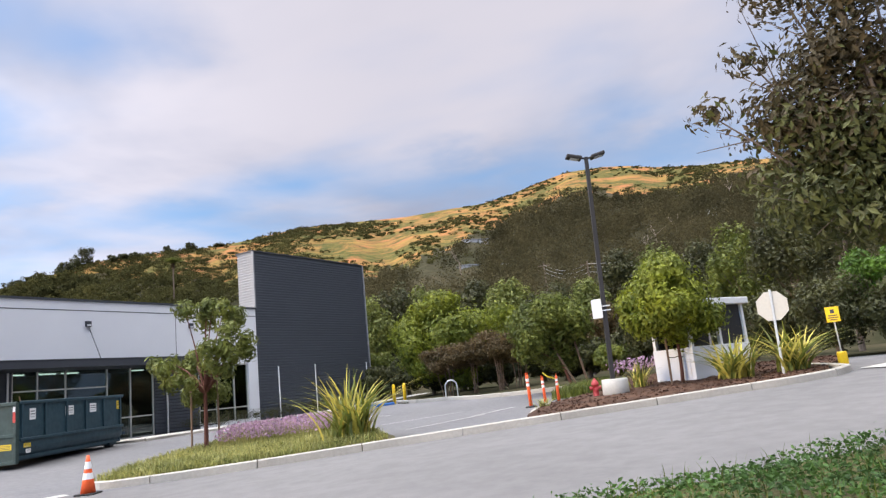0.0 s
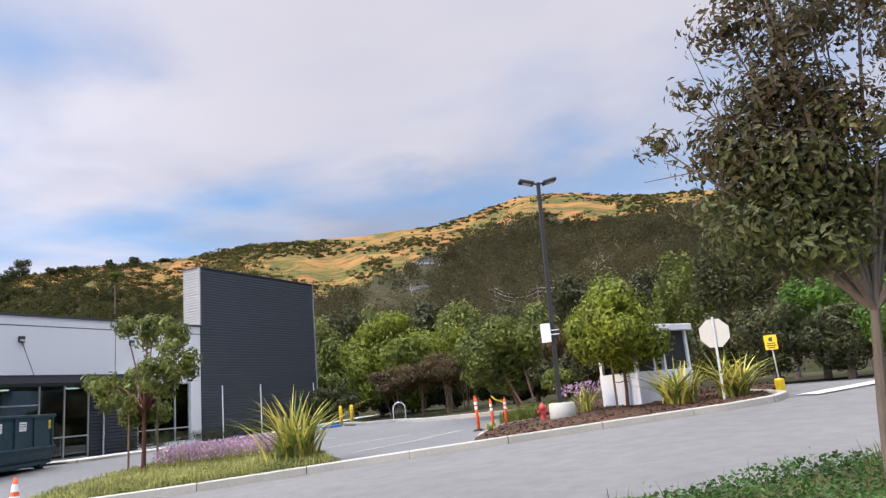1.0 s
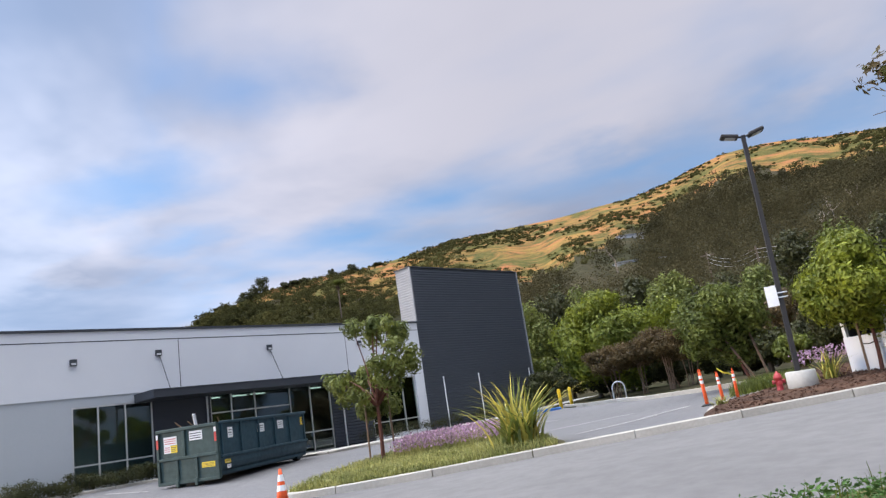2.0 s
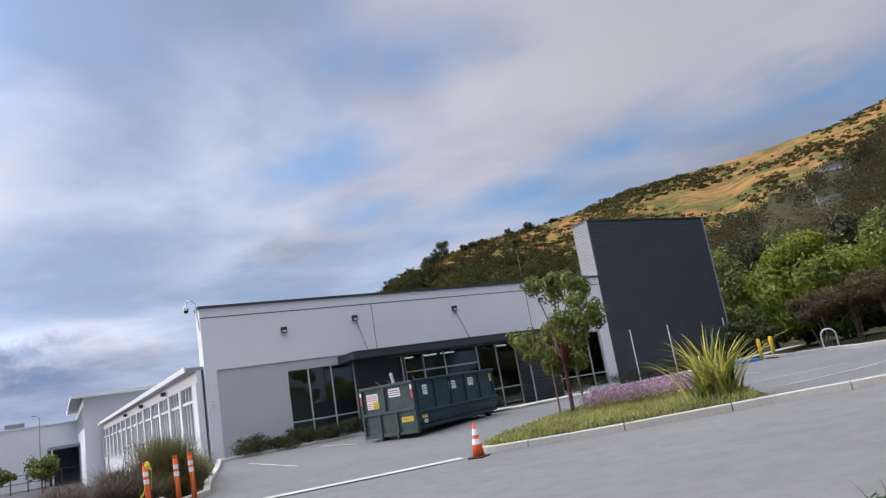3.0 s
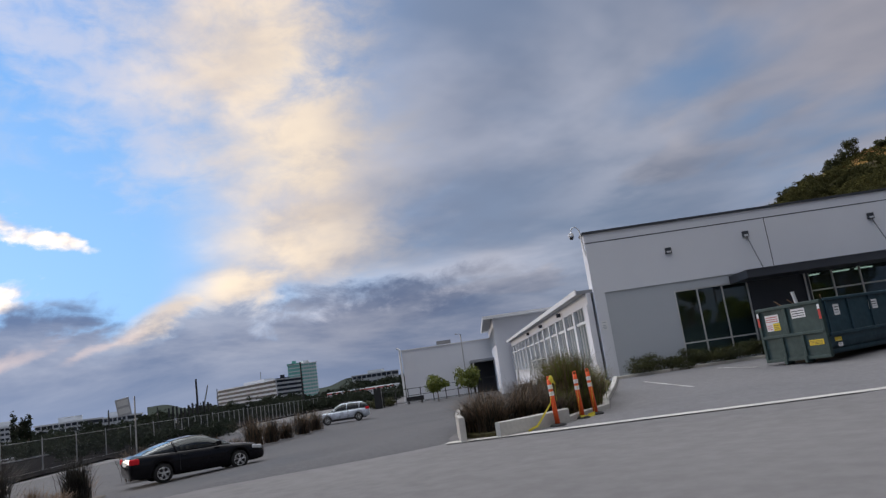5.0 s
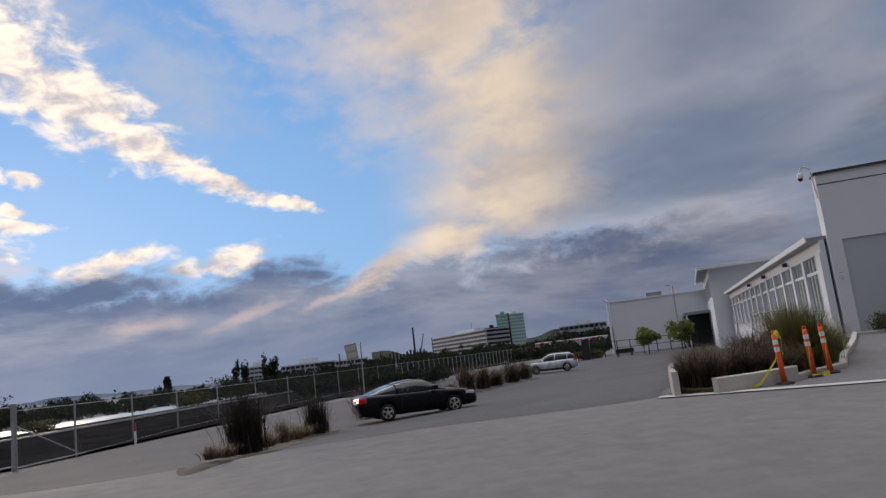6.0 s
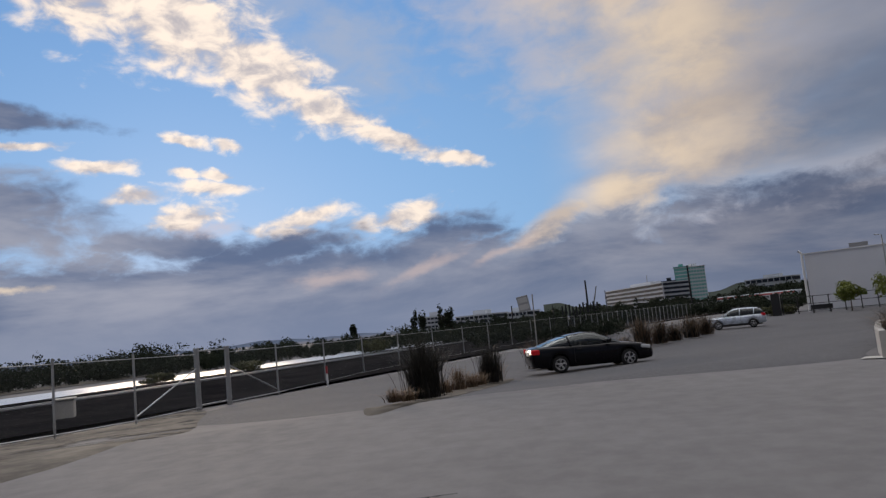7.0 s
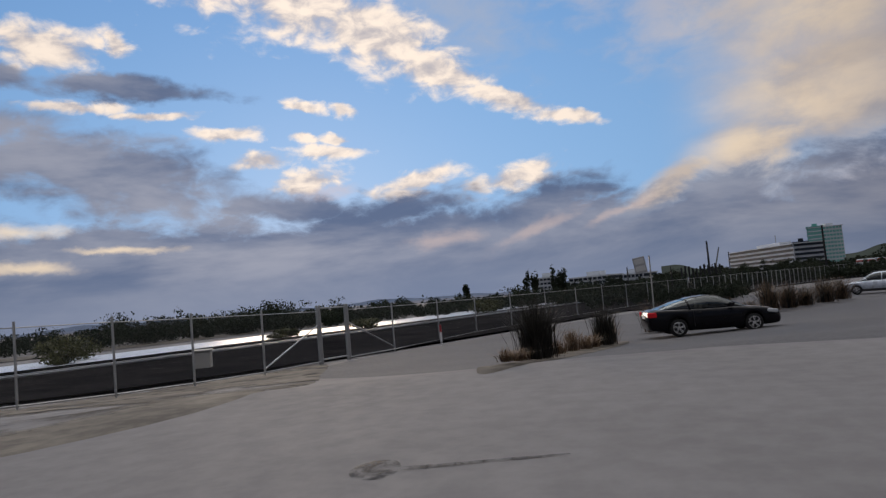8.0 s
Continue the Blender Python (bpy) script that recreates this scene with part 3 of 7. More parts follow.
def hill_point(az, f):
    """A place on the hillside: f runs from the foot (0) over the ridge (1) and down behind it (to 1.3)."""
    az, f = np.asarray(az, float), np.asarray(f, float)
    near = np.interp(az, [-75, 0, 12, 20, 48], [70, 85, 110, 150, 260])
    far = np.interp(az, [-75, -10, 20, 35, 48], [520, 620, 560, 480, 420])
    r = near + (far - near) * f
    top = far * np.tan(np.radians(ridge(az)))
    rise = np.where(f < 1, 0.55 * f + 0.45 * f * f * (1.6 - 0.6 * f), 1 - 2.2 * (f - 1))
    gully = np.sin(az * 0.55 + 2.0 * f) * 0.5 + np.sin(az * 1.3 - 3 * f) * 0.28
    z = 0.6 + top * rise + gully * 9 * np.clip(f, 0, 1) * np.clip(1 - f, 0, 1) * 4 * 0.6
    a = np.radians(az)
    return -np.sin(a) * r, np.cos(a) * r, z


def hill():
    A = np.linspace(-75, 48, 240)
    Fs = np.linspace(0, 1.3, 66)
    aa, ff = np.meshgrid(A, Fs)
    X, Y, Z = hill_point(aa, ff)
    Z[0] -= 3
    verts = np.stack([X.ravel(), Y.ravel(), Z.ravel()], 1)
    nA = len(A)
    faces = [(i * nA + k, i * nA + k + 1, (i + 1) * nA + k + 1, (i + 1) * nA + k) for i in range(len(Fs) - 1) for k in range(nA - 1)]
    elev = np.degrees(np.arctan2(Z - EYE, np.hypot(X, Y)))
    line_ = np.interp(A, [p[0] for p in WOOD_LINE], [p[1] for p in WOOD_LINE]) - 0.6 + 0.25 * np.sin(A * 1.7) + 0.2 * np.sin(A * 4.1)
    index = [int(elev[i, k] > line_[k] or Fs[i] > 1) for i in range(len(Fs) - 1) for k in range(nA - 1)]
    ob = new("hill", mesh_of("hill", verts, faces, [WOOD_FLOOR, DRY_GRASS], index, flat=False))
    tagged(ob, "tall hill with dry grass painted sunlit gold along its ridge", "hill", kind="structure")


hill()

# ---- paving ----
patch("lot_surface", [(-8.6, 14.0), (-14.2, 9.0), (-17.5, 13), (-22, 20.2), (-19, 25.5), (-15.0, 31.5), (-9.5, 38.5), (-2.5, 36.5), (3, 29), (2.2, 19), (0, 16.6), (-4, 15.8)], 0.012, LOT_GREY,
      "grey asphalt car park beside the office", "pavement")
patch("west_lot", [(-14.9, 7.6), (-15.4, 3), (-16.3, -2), (-21, -8.4), (-27, -10.8), (-38, -8.2), (-60, 4), (-95, 30), (-96, 50), (-60, 47), (-34, 27), (-22, 14), (-16.5, 9.0)], 0.016, LOT_ASPHALT,
      "dark asphalt car park sloping to the fence", "pavement", rings=40)
patch("dirt_patch", [(-6.5, -10), (-9.5, -6.6), (-16, -7.0), (-22.2, -9.0), (-29.5, -11.9), (-24.5, -14.3), (-19.2, -17.3), (-15, -19)], 0.022, DIRT_PATCH, "bare tan dirt and broken paving beside the fence", "ground")
strip("gutter_strip", [(-8.2, 14.6), (-11.3, 11.5), (-14.6, 7.85)], 0.42, 0.024, CONCRETE, "pale concrete gutter strip across the entrance", "gutter")
for pts in ([(-15.0, 16.6), (-18.8, 18.4)], [(-15.9, 20.8), (-18.1, 21.5)], [(-1.6, 19.3), (0.6, 20.6)], [(-2.6, 22.5), (0.0, 23.2)], [(0.2, 20.6), (1.6, 21.9)], [(-5.0, 30.2), (-2.8, 27.0)]):
    strip("stall_line", pts, 0.11, 0.03, PAINT_LINE, "worn white painted parking line", "marking")
# darker ragged patch with a tapering trail on the asphalt
patch("dark_spot", [(-6.1, -2.25), (-6.4, -2.15), (-6.42, -1.92), (-6.1, -1.78), (-5.78, -1.88), (-5.82, -2.12)], 0.006, DARK_MARK, "dark ragged patch on the asphalt", "stain", rings=3)
for k_ in range(6):
    strip("dark_trail", [(-6.08 - 0.05 * k_, -1.80 + 0.25 * k_), (-6.13 - 0.05 * k_, -1.53 + 0.25 * k_)], 0.13 - 0.016 * k_, 0.009, DARK_MARK, "thin dark trail on the asphalt", "stain")

# ---- office building: x along its front, y into it ----
FRONT = pose(-22.96, 20.52, 0, 0, 0, 58.58)


def ribbed(x0, x1, z0, z1, y, pitch=0.155, deep=0.045, bm=None, m=None):
    """Horizontally ribbed siding facing -y."""
    bm = bm or bmesh.new()
    prof = []
    for i in range(int((z1 - z0) / pitch)):
        z = z0 + i * pitch
        prof += [(y, z), (y, z + pitch * 0.45), (y + deep, z + pitch * 0.58), (y + deep, z + pitch * 0.92)]
    prof.append((y, z1))
    m = m or Matrix()
    a = [bm.verts.new(m @ Vector((x0, yy, z))) for yy, z in prof]
    b = [bm.verts.new(m @ Vector((x1, yy, z))) for yy, z in prof]
    for i in range(len(prof) - 1):
        bm.faces.new((a[i], b[i], b[i + 1], a[i + 1]))
    return bm


def glazing(parent, name, x0, x1, z0, z1, y, mullions, rails, frame_mat=None, width=0.06):
    """A glazed opening with its frame, uprights, rails and panes."""
    fm = frame_mat or ALU
    w = new(name)
    w.parent = parent
    bm = bmesh.new()
    for lo, hi in (((x0, y - 0.05, z0), (x0 + width, y + 0.07, z1)), ((x1 - width, y - 0.05, z0), (x1, y + 0.07, z1)),
                   ((x0 + width, y - 0.05, z0), (x1 - width, y + 0.07, z0 + width)), ((x0 + width, y - 0.05, z1 - width), (x1 - width, y + 0.07, z1))):
        box(bm, lo, hi)
    part("frame", bm, fm, w)
    xs = [x0] + list(mullions) + [x1]
    for x in mullions:
        part("mullion", boxed((x - width / 2, y - 0.045, z0 + width), (x + width / 2, y + 0.065, z1 - width)), fm, w)
    for i, (a, b) in enumerate(zip(xs, xs[1:])):
        rz = [r[0] for r in rails if r[1] <= i <= r[2]]
        for z in rz:
            part("rail", boxed((a + width / 2, y - 0.04, z - width / 2), (b - width / 2, y + 0.06, z + width / 2)), fm, w)
        zs = [z0] + sorted(rz) + [z1]
        for c, d in zip(zs, zs[1:]):
            p = part("pane", boxed((a + 0.02, y, c + 0.02), (b - 0.02, y + 0.012, d - 0.02)), GLASS, w)
            p.visible_shadow = False
    return w


def wall_lamp(x, z):
    lamp = thing("wall_lamp", FRONT @ pose(x, -0.004, z), "small dark square wall light on white stucco", "lamp", "wall lights on the office")
    part("housing", boxed((-0.13, -0.12, -0.13), (0.13, 0, 0.13), 0.015), DARK_TRIM, lamp)
    part("lens", boxed((-0.09, -0.128, -0.10), (0.09, -0.121, -0.02)), LENS, lamp)


def office():
    ob = thing("office_building", FRONT, "white stucco office with charcoal ribbed tower, canopy and storefront", "building")
    top = 6.80
    up = part("upper_wall", boxed((0, 0, 4.15), (22.35, 0.3, top)), WALL_WHITE, ob)
    part("reveal_joint", boxed((0.0, -0.006, 6.37), (22.35, -0.002, 6.41)), DARK_TRIM, up)
    for x in (7.86, 17.0):
        part("panel_joint", boxed((x - 0.015, -0.006, 4.2), (x + 0.015, -0.002, 6.36)), DARK_TRIM, up)
    part("parapet_cap", boxed((-0.06, -0.06, top), (22.35, 0.36, 6.90)), DARK_TRIM, ob)
    part("side_cap", boxed((-0.06, 0.36, top), (0.36, 0.9, 6.90)), DARK_TRIM, ob)
    part("corner_pier", boxed((0, 0, 0.2), (0.48, 0.3, 4.15)), WALL_WHITE, ob)
    part("side_wall", boxed((0, 0.3, 0.2), (0.3, 0.9, top)), WALL_WHITE, ob)
    part("back_wall", boxed((0.6, 0.7, 4.3), (22.3, 0.9, top)), WALL_WHITE, ob)
    part("lower_panel", boxed((0.48, 0.05, 0.2), (3.43, 0.3, 4.15)), WALL_GREY, ob)
    part("lintel_panel", boxed((3.43, 0.05, 3.78), (6.6, 0.3, 4.15)), WALL_GREY, ob)
    part("sill_panel", boxed((3.43, 0.05, 0.2), (6.6, 0.3, 0.62)), WALL_GREY, ob)
    glazing(ob, "window", 3.43, 6.6, 0.62, 3.78, 0.12, [4.42, 5.49], [(1.5, 0, 9)])
    part("entry_side_wall", boxed((6.6, 0.06, 0.2), (9.2, 0.3, 4.15)), DARK_WALL, ob)
    glazing(ob, "storefront", 9.2, 15.75, 0.5, 3.8, 0.16, [10.25, 11.45, 13.36, 14.53], [(2.95, 0, 2), (1.48, 0, 9)])
    part("storefront_head", boxed((9.2, 0.06, 3.8), (15.75, 0.3, 4.15)), DARK_TRIM, ob)
    part("siding_wall", boxed((15.75, 0.1, 0.2), (18.35, 0.3, 4.15)), DARK_WALL, ob)
    part("ribbed_siding", ribbed(15.76, 18.34, 0.3, 4.14, 0.055), CHARCOAL, ob)
    glazing(ob, "window", 18.35, 21.65, 0.7, 3.75, 0.14, [19.5, 20.68], [(1.42, 0, 9)])
    part("window_head", boxed((18.35, 0.02, 3.75), (21.65, 0.3, 4.15)), WALL_WHITE, ob)
    part("window_base", boxed((18.35, 0.02, 0.2), (21.65, 0.3, 0.7)), WALL_WHITE, ob)
    part("end_pier", boxed((21.65, 0.0, 0.2), (22.35, 0.3, 4.15)), WALL_WHITE, ob)
    can = part("canopy", boxed((5.85, -2.0, 3.72), (16.9, 0.0, 4.02), 0.01), DARK_TRIM, ob)
    part("canopy_flashing", boxed((5.84, -2.02, 4.02), (16.91, 0.0, 4.06)), DARK_TRIM, can)
    for x, top_x in ((6.72, 7.01), (12.03, 12.45)):
        part("tie_rod", tubed([(x, -1.6, 4.05), (top_x, 0.0, 5.62)], 0.02, 6), DARK_TRIM, can)
    for x in (9.0, 16.4):
        part("downpipe", boxed((x - 0.03, -0.06, 0.45), (x + 0.03, 0.0, 3.72)), WHITE_METAL, ob)
    # rooms behind the glass; indoor shade is painted into the back and end walls
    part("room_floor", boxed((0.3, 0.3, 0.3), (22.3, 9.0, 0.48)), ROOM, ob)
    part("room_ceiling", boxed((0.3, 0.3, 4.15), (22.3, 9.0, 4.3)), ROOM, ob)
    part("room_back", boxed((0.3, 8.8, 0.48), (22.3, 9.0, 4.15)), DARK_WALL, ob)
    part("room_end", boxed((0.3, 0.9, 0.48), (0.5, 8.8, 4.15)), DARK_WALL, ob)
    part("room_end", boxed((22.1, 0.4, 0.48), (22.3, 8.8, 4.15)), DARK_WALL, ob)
    for x in (4.0, 5.6, 9.9, 11.2, 12.6, 14.2, 15.4, 19.3, 20.9):
        for y in (1.8, 4.2, 6.8):
            part("ceiling_strip_light", boxed((x - 0.45, y - 0.05, 4.06), (x + 0.45, y + 0.05, 4.12)), LAMP_GLOW, ob)
    # tower
    tw = part("tower", boxed((22.39, 0.0, 0.2), (32.30, 1.25, 10.21)), CHARCOAL, ob)
    part("tower_ribs", ribbed(22.36, 32.32, 0.35, 10.19, -0.05), CHARCOAL, tw)
    part("tower_side_ribs", ribbed(-1.3, 0.05, 6.85, 10.19, 0, m=Matrix(((0, 1, 0, 22.33), (-1, 0, 0, 0), (0, 0, 1, 0), (0, 0, 0, 1)))), GREY_SIDING, tw)
    part("tower_cap", boxed((22.26, -0.10, 10.21), (32.38, 1.35, 10.28)), DARK_TRIM, tw)
    part("tower_edge", boxed((32.32, -0.10, 0.3), (32.40, 0.05, 10.20)), GREY_SIDING, tw)
    part("tower_corner", boxed((22.26, -0.10, 6.90), (22.36, 0.0, 10.20)), GREY_SIDING, tw)
    part("rear_block", boxed((6.5, 9.0, 0.2), (32.3, 26, 6.4)), WALL_WHITE, ob)


office()
wall_lamp(3.51, 5.55)
for lx in (6.93, 12.37, 17.88):
    wall_lamp(lx, 5.78)


def camera_arm():
    ob = thing("security_camera", FRONT @ pose(0.0, 0.15, 6.78), "white dome security camera on a gooseneck at the roof corner", "camera")
    part("gooseneck", tubed([(-0.02, 0, -0.9), (-0.10, -0.05, 0.0), (-0.14, -0.1, 0.28), (-0.28, -0.12, 0.42), (-0.46, -0.14, 0.38), (-0.52, -0.15, 0.22)], 0.028, 8), WHITE_METAL, ob)
    part("housing", lathe([(0.03, 0.20), (0.10, 0.16), (0.12, 0.05), (0.11, -0.02)], 16, m=pose(-0.52, -0.15, 0)), WHITE_METAL, ob)
    part("dome", lathe([(0.10, -0.02), (0.09, -0.08), (0.05, -0.13), (0.01, -0.14)], 16, m=pose(-0.52, -0.15, 0)), BLACK, ob)


camera_arm()
wall_sign = thing("wall_sign", FRONT @ pose(0.22, -0.004, 2.75), "small white notice plate on the corner pier", "sign")
part("plate", boxed((-0.13, -0.012, -0.2), (0.13, 0, 0.2)), LABEL_WHITE, wall_sign)
for wz, wx in ((0.12, 0.09), (0.0, 0.07), (-0.08, 0.09), (-0.14, 0.06)):
    part("text_bar", boxed((-wx, -0.016, wz - 0.018), (wx, -0.0125, wz + 0.018)), WALL_GREY, wall_sign)


def sign_poles():
    for x in (22.75, 25.72, 30.55):
        ob = thing("slender_pole", FRONT @ pose(x, -1.2, 0.45), "slender white metal pole beside the tower", "pole", "poles before the tower")
        part("shaft", tubed([(0, 0, 0), (0, 0, 2.95)], 0.035, 8), WHITE_METAL, ob)
        part("cap", tubed([(0, 0, 2.95), (0, 0, 2.99)], 0.045, 8), WHITE_METAL, ob)


sign_poles()


# ---- the long wing and the two-storey block behind ----
WING = FRONT @ pose(-0.32, 0.9, 0, 0, 0, 91.45)


def wing():
    """x runs back along the wing's west side, y towards the building."""
    ob = thing("classroom_wing", WING, "long low white wing with tall windows and overhanging eave", "building")
    L = 44.0
    part("wall_base", boxed((-0.7, -0.2, -1.3), (L, 0.0, 1.15)), WALL_WHITE, ob)
    part("wall_head", boxed((-0.7, -0.2, 3.75), (L, 0.0, 4.25)), WALL_WHITE, ob)
    part("rear_mass", boxed((0, -9, -1.3), (L, -2.2, 4.2)), WALL_WHITE, ob)
    # dark sheet in place of the rooms' shade behind the panes
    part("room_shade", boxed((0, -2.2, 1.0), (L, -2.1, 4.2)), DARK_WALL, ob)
    part("roof", boxed((-0.65, -9.2, 4.25), (L, 0.40, 4.40)), GREY_SIDING, ob)
    part("eave_fascia", boxed((-0.66, 0.40, 4.24), (L, 0.46, 4.46)), WHITE_METAL, ob)
    n = 14
    part("end_pier", boxed((-0.7, -0.2, 1.15), (-0.2, 0.06, 3.75)), WALL_WHITE, ob)
    for i in range(n + 1):
        x = L * i / n
        part("pier", boxed((x - 0.2, -0.2, 1.15), (x + 0.2, 0.06, 3.75)), WALL_WHITE, ob)
    for i in range(n):
        a, b = L * i / n + 0.2, L * (i + 1) / n - 0.2
        w = new("window")
        w.parent = ob
        part("pane", boxed((a, -0.12, 1.2), (b, -0.10, 3.75)), GLASS, w).visible_shadow = False
        part("transom", boxed((a, -0.15, 3.02), (b, -0.02, 3.14)), WHITE_METAL, w)
        for k in range(1, 4):
            x = a + (b - a) * k / 4
            part("mullion", boxed((x - 0.05, -0.16, 1.2), (x + 0.05, -0.04, 3.75)), WHITE_METAL, w)
        part("sill", boxed((a, -0.14, 1.15), (b, 0.1, 1.22)), WHITE_METAL, w)
    for x in (7.0, 15.5, 24.0):
        part("eave_lamp", boxed((x - 0.15, 0.06, 3.85), (x + 0.15, 0.28, 4.05), 0.02), DARK_TRIM, ob)
    blk = thing("two_storey_block", FRONT @ pose(-3.0, 45.5, 0, 0, 0, 0), "white two-storey block with a flat overhanging roof", "building")
    part("end_wall", boxed((0, 0, -1.3), (14, 0.3, 7.1)), WALL_WHITE, blk)
    part("lower_wall", boxed((0, 0.3, -1.3), (0.3, 26, 4.3)), WALL_WHITE, blk)
    part("upper_wall", boxed((0, 0.3, 6.3), (0.3, 26, 7.1)), WALL_WHITE, blk)
    # dark sheet that paints upper-floor indoor shade behind the windows
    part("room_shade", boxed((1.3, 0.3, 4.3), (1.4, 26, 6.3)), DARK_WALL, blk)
    for k in range(9):
        y = 0.6 + k * 2.9
        w = new("window")
        w.parent = blk
        part("pier", boxed((0.0, y - 0.3, 4.3), (0.3, y + 0.1, 6.3)), WALL_WHITE, w)
        part("pane", boxed((0.12, y + 0.1, 4.3), (0.14, y + 2.6, 6.3)), GLASS, w).visible_shadow = False
        part("mullion", boxed((0.05, y + 1.3, 4.3), (0.17, y + 1.42, 6.3)), WHITE_METAL, w)
    part("roof", boxed((-1.0, -0.9, 7.1), (14, 26, 7.3)), GREY_SIDING, blk)
    part("roof_fascia", boxed((-1.06, -0.96, 7.02), (14, -0.9, 7.36)), WHITE_METAL, blk)
    part("side_fascia", boxed((-1.06, -0.9, 7.02), (-1.0, 26, 7.36)), WHITE_METAL, blk)
    # ramp and stair railing along the wing
    r = thing("ramp_railing", WING, "grey metal ramp railing before the wing", "railing")
    posts = [(1.2 + i * 1.5, 1.6) for i in range(8)]
    for x, y in posts:
        part("post", tubed([(x, y, 0.2), (x, y, 1.75)], 0.028, 6), GALV, r)
    for z in (0.8, 1.05, 1.3, 1.52, 1.75):
        part("rail", tubed([(posts[0][0], 1.6, z), (posts[-1][0], 1.6, z)], 0.024, 6), GALV, r)
    part("ramp_slab", boxed((0.8, 0.07, -1.0), (12.2, 1.65, 0.65)), CONCRETE, r)
    s = thing("stair_railing", WING @ pose(12.3, 1.2, 0), "grey metal handrails beside concrete steps", "railing")
    for k in range(7):
        part("step", boxed((k * 0.3, -1.0, -1.2), (k * 0.3 + 0.3, 1.2, 0.5 - k * 0.17)), CONCRETE, s)
    for y in (-0.9, 0.35, 1.15):
        part("handrail", tubed([(-0.6, y, 1.45), (0.0, y, 1.42), (2.2, y, 0.2), (2.6, y, 0.12), (2.65, y, -0.1), (2.2, y, -0.15)], 0.03, 6), GALV, s)
        for k in (0.0, 1.1, 2.2):
            part("post", tubed([(k, y, 0.3 - k * 0.55), (k, y, 1.42 - k * 0.555)], 0.025, 6), GALV, s)


wing()


# ---- roll-off container ----
def dumpster():
    """x back along its length, y across; stands on rollers."""
    fl, fr = Vector((-15.62, 21.05)), Vector((-13.25, 20.93))
    yaw = math.degrees(math.atan2((fr - fl).y, (fr - fl).x))
    m = pose(fl.x, fl.y, float(lie(-14.2, 23)) - 0.02, 0.6, 0, yaw)
    ob = thing("roll_off_container", m, "dark teal steel roll-off container with labels and rollers", "container")
    W, L, H = 2.40, 5.9, 1.93
    # x across the front, y back
    part("floor", boxed((0.1, 0.05, 0.22), (W - 0.1, L, 0.32)), TEAL, ob)
    for x0, x1, nm in ((0, 0.07, "side_wall"), (W - 0.07, W, "side_wall")):
        bm = bmesh.new()
        prof = [(0.0, 0.78), (0.0, H)] if x0 == 0 else [(0, 0), (0, 0)]
        out = -1 if x0 == 0 else 1
        xo = x0 if x0 == 0 else x1
        # upper plate, and a lower plate that rounds in to the floor
        box(bm, (x0, 0.08, 0.80), (x1, L - 0.05, H - 0.05))
        pts = [(xo, 0.80), (xo, 0.55), (xo - out * 0.05, 0.40), (xo - out * 0.15, 0.29), (xo - out * 0.30, 0.235)]
        a = [bm.verts.new((px_, 0.08, pz)) for px_, pz in pts]
        b = [bm.verts.new((px_, L - 0.05, pz)) for px_, pz in pts]
        for i in range(len(pts) - 1):
            bm.faces.new((a[i], a[i + 1], b[i + 1], b[i]))
        side = part("side_wall", bm, TEAL, ob)
        o0, o1 = (-0.06, 0.0) if x0 == 0 else (W, W + 0.06)
        part("top_rail", boxed((o0, 0.08, H - 0.10), (o1, L, H), 0.015), TEAL, side)
        part("mid_rail", boxed((o0, 0.08, 0.74), (o1, L, 0.84), 0.015), TEAL, side)
        for k in range(6):
            y = 0.15 + k * (L - 0.4) / 5
            part("rib", boxed((o0 + 0.005, y, 0.84), (o1 - 0.005, y + 0.10, H - 0.10), 0.012), TEAL, side)
        if x0 != 0:
            for y, z, w, h, mm in ((0.55, 1.35, 0.28, 0.34, LABEL_WHITE), (2.35, 1.38, 0.46, 0.30, LABEL_WHITE), (3.75, 1.40, 0.40, 0.30, LABEL_WHITE), (5.5, 1.42, 0.24, 0.30, LABEL_YELLOW), (0.28, 0.55, 0.32, 0.12, LABEL_YELLOW), (0.38, 0.38, 0.22, 0.12, LABEL_WHITE)):
                lb = part("label_plate", boxed((W + 0.001, y, z), (W + 0.006, y + w, z + h)), mm, side)
                for q in range(3):
                    part("text_bar", boxed((W + 0.0065, y + 0.04, z + h * (0.2 + 0.25 * q)), (W + 0.009, y + w - 0.05, z + h * (0.28 + 0.25 * q))), INK if q else WALL_GREY, lb)
    part("back_end", boxed((0.07, L - 0.12, 0.3), (W - 0.07, L - 0.03, H)), TEAL, ob)
    door = part("tailgate", boxed((0.0, 0.0, 0.12), (W, 0.07, H - 0.04)), GREEN_STEEL, ob)
    for lo, hi in (((0, -0.06, H - 0.12), (W, 0.0, H - 0.01)), ((0, -0.06, 0.88), (W, 0.0, 0.98)), ((0, -0.06, 0.10), (W, 0.0, 0.20)), ((0, -0.06, 0.2), (0.10, 0.0, H - 0.12)), ((W - 0.10, -0.06, 0.2), (W, 0.0, H - 0.12)),
                   ((1.02, -0.06, 0.98), (1.14, 0.0, H - 0.12)), ((0.72, -0.05, 0.2), (0.82, 0.0, 0.88)), ((1.48, -0.05, 0.2), (1.58, 0.0, 0.88))):
        part("gate_bar", boxed(lo, hi, 0.012), GREEN_STEEL, door)
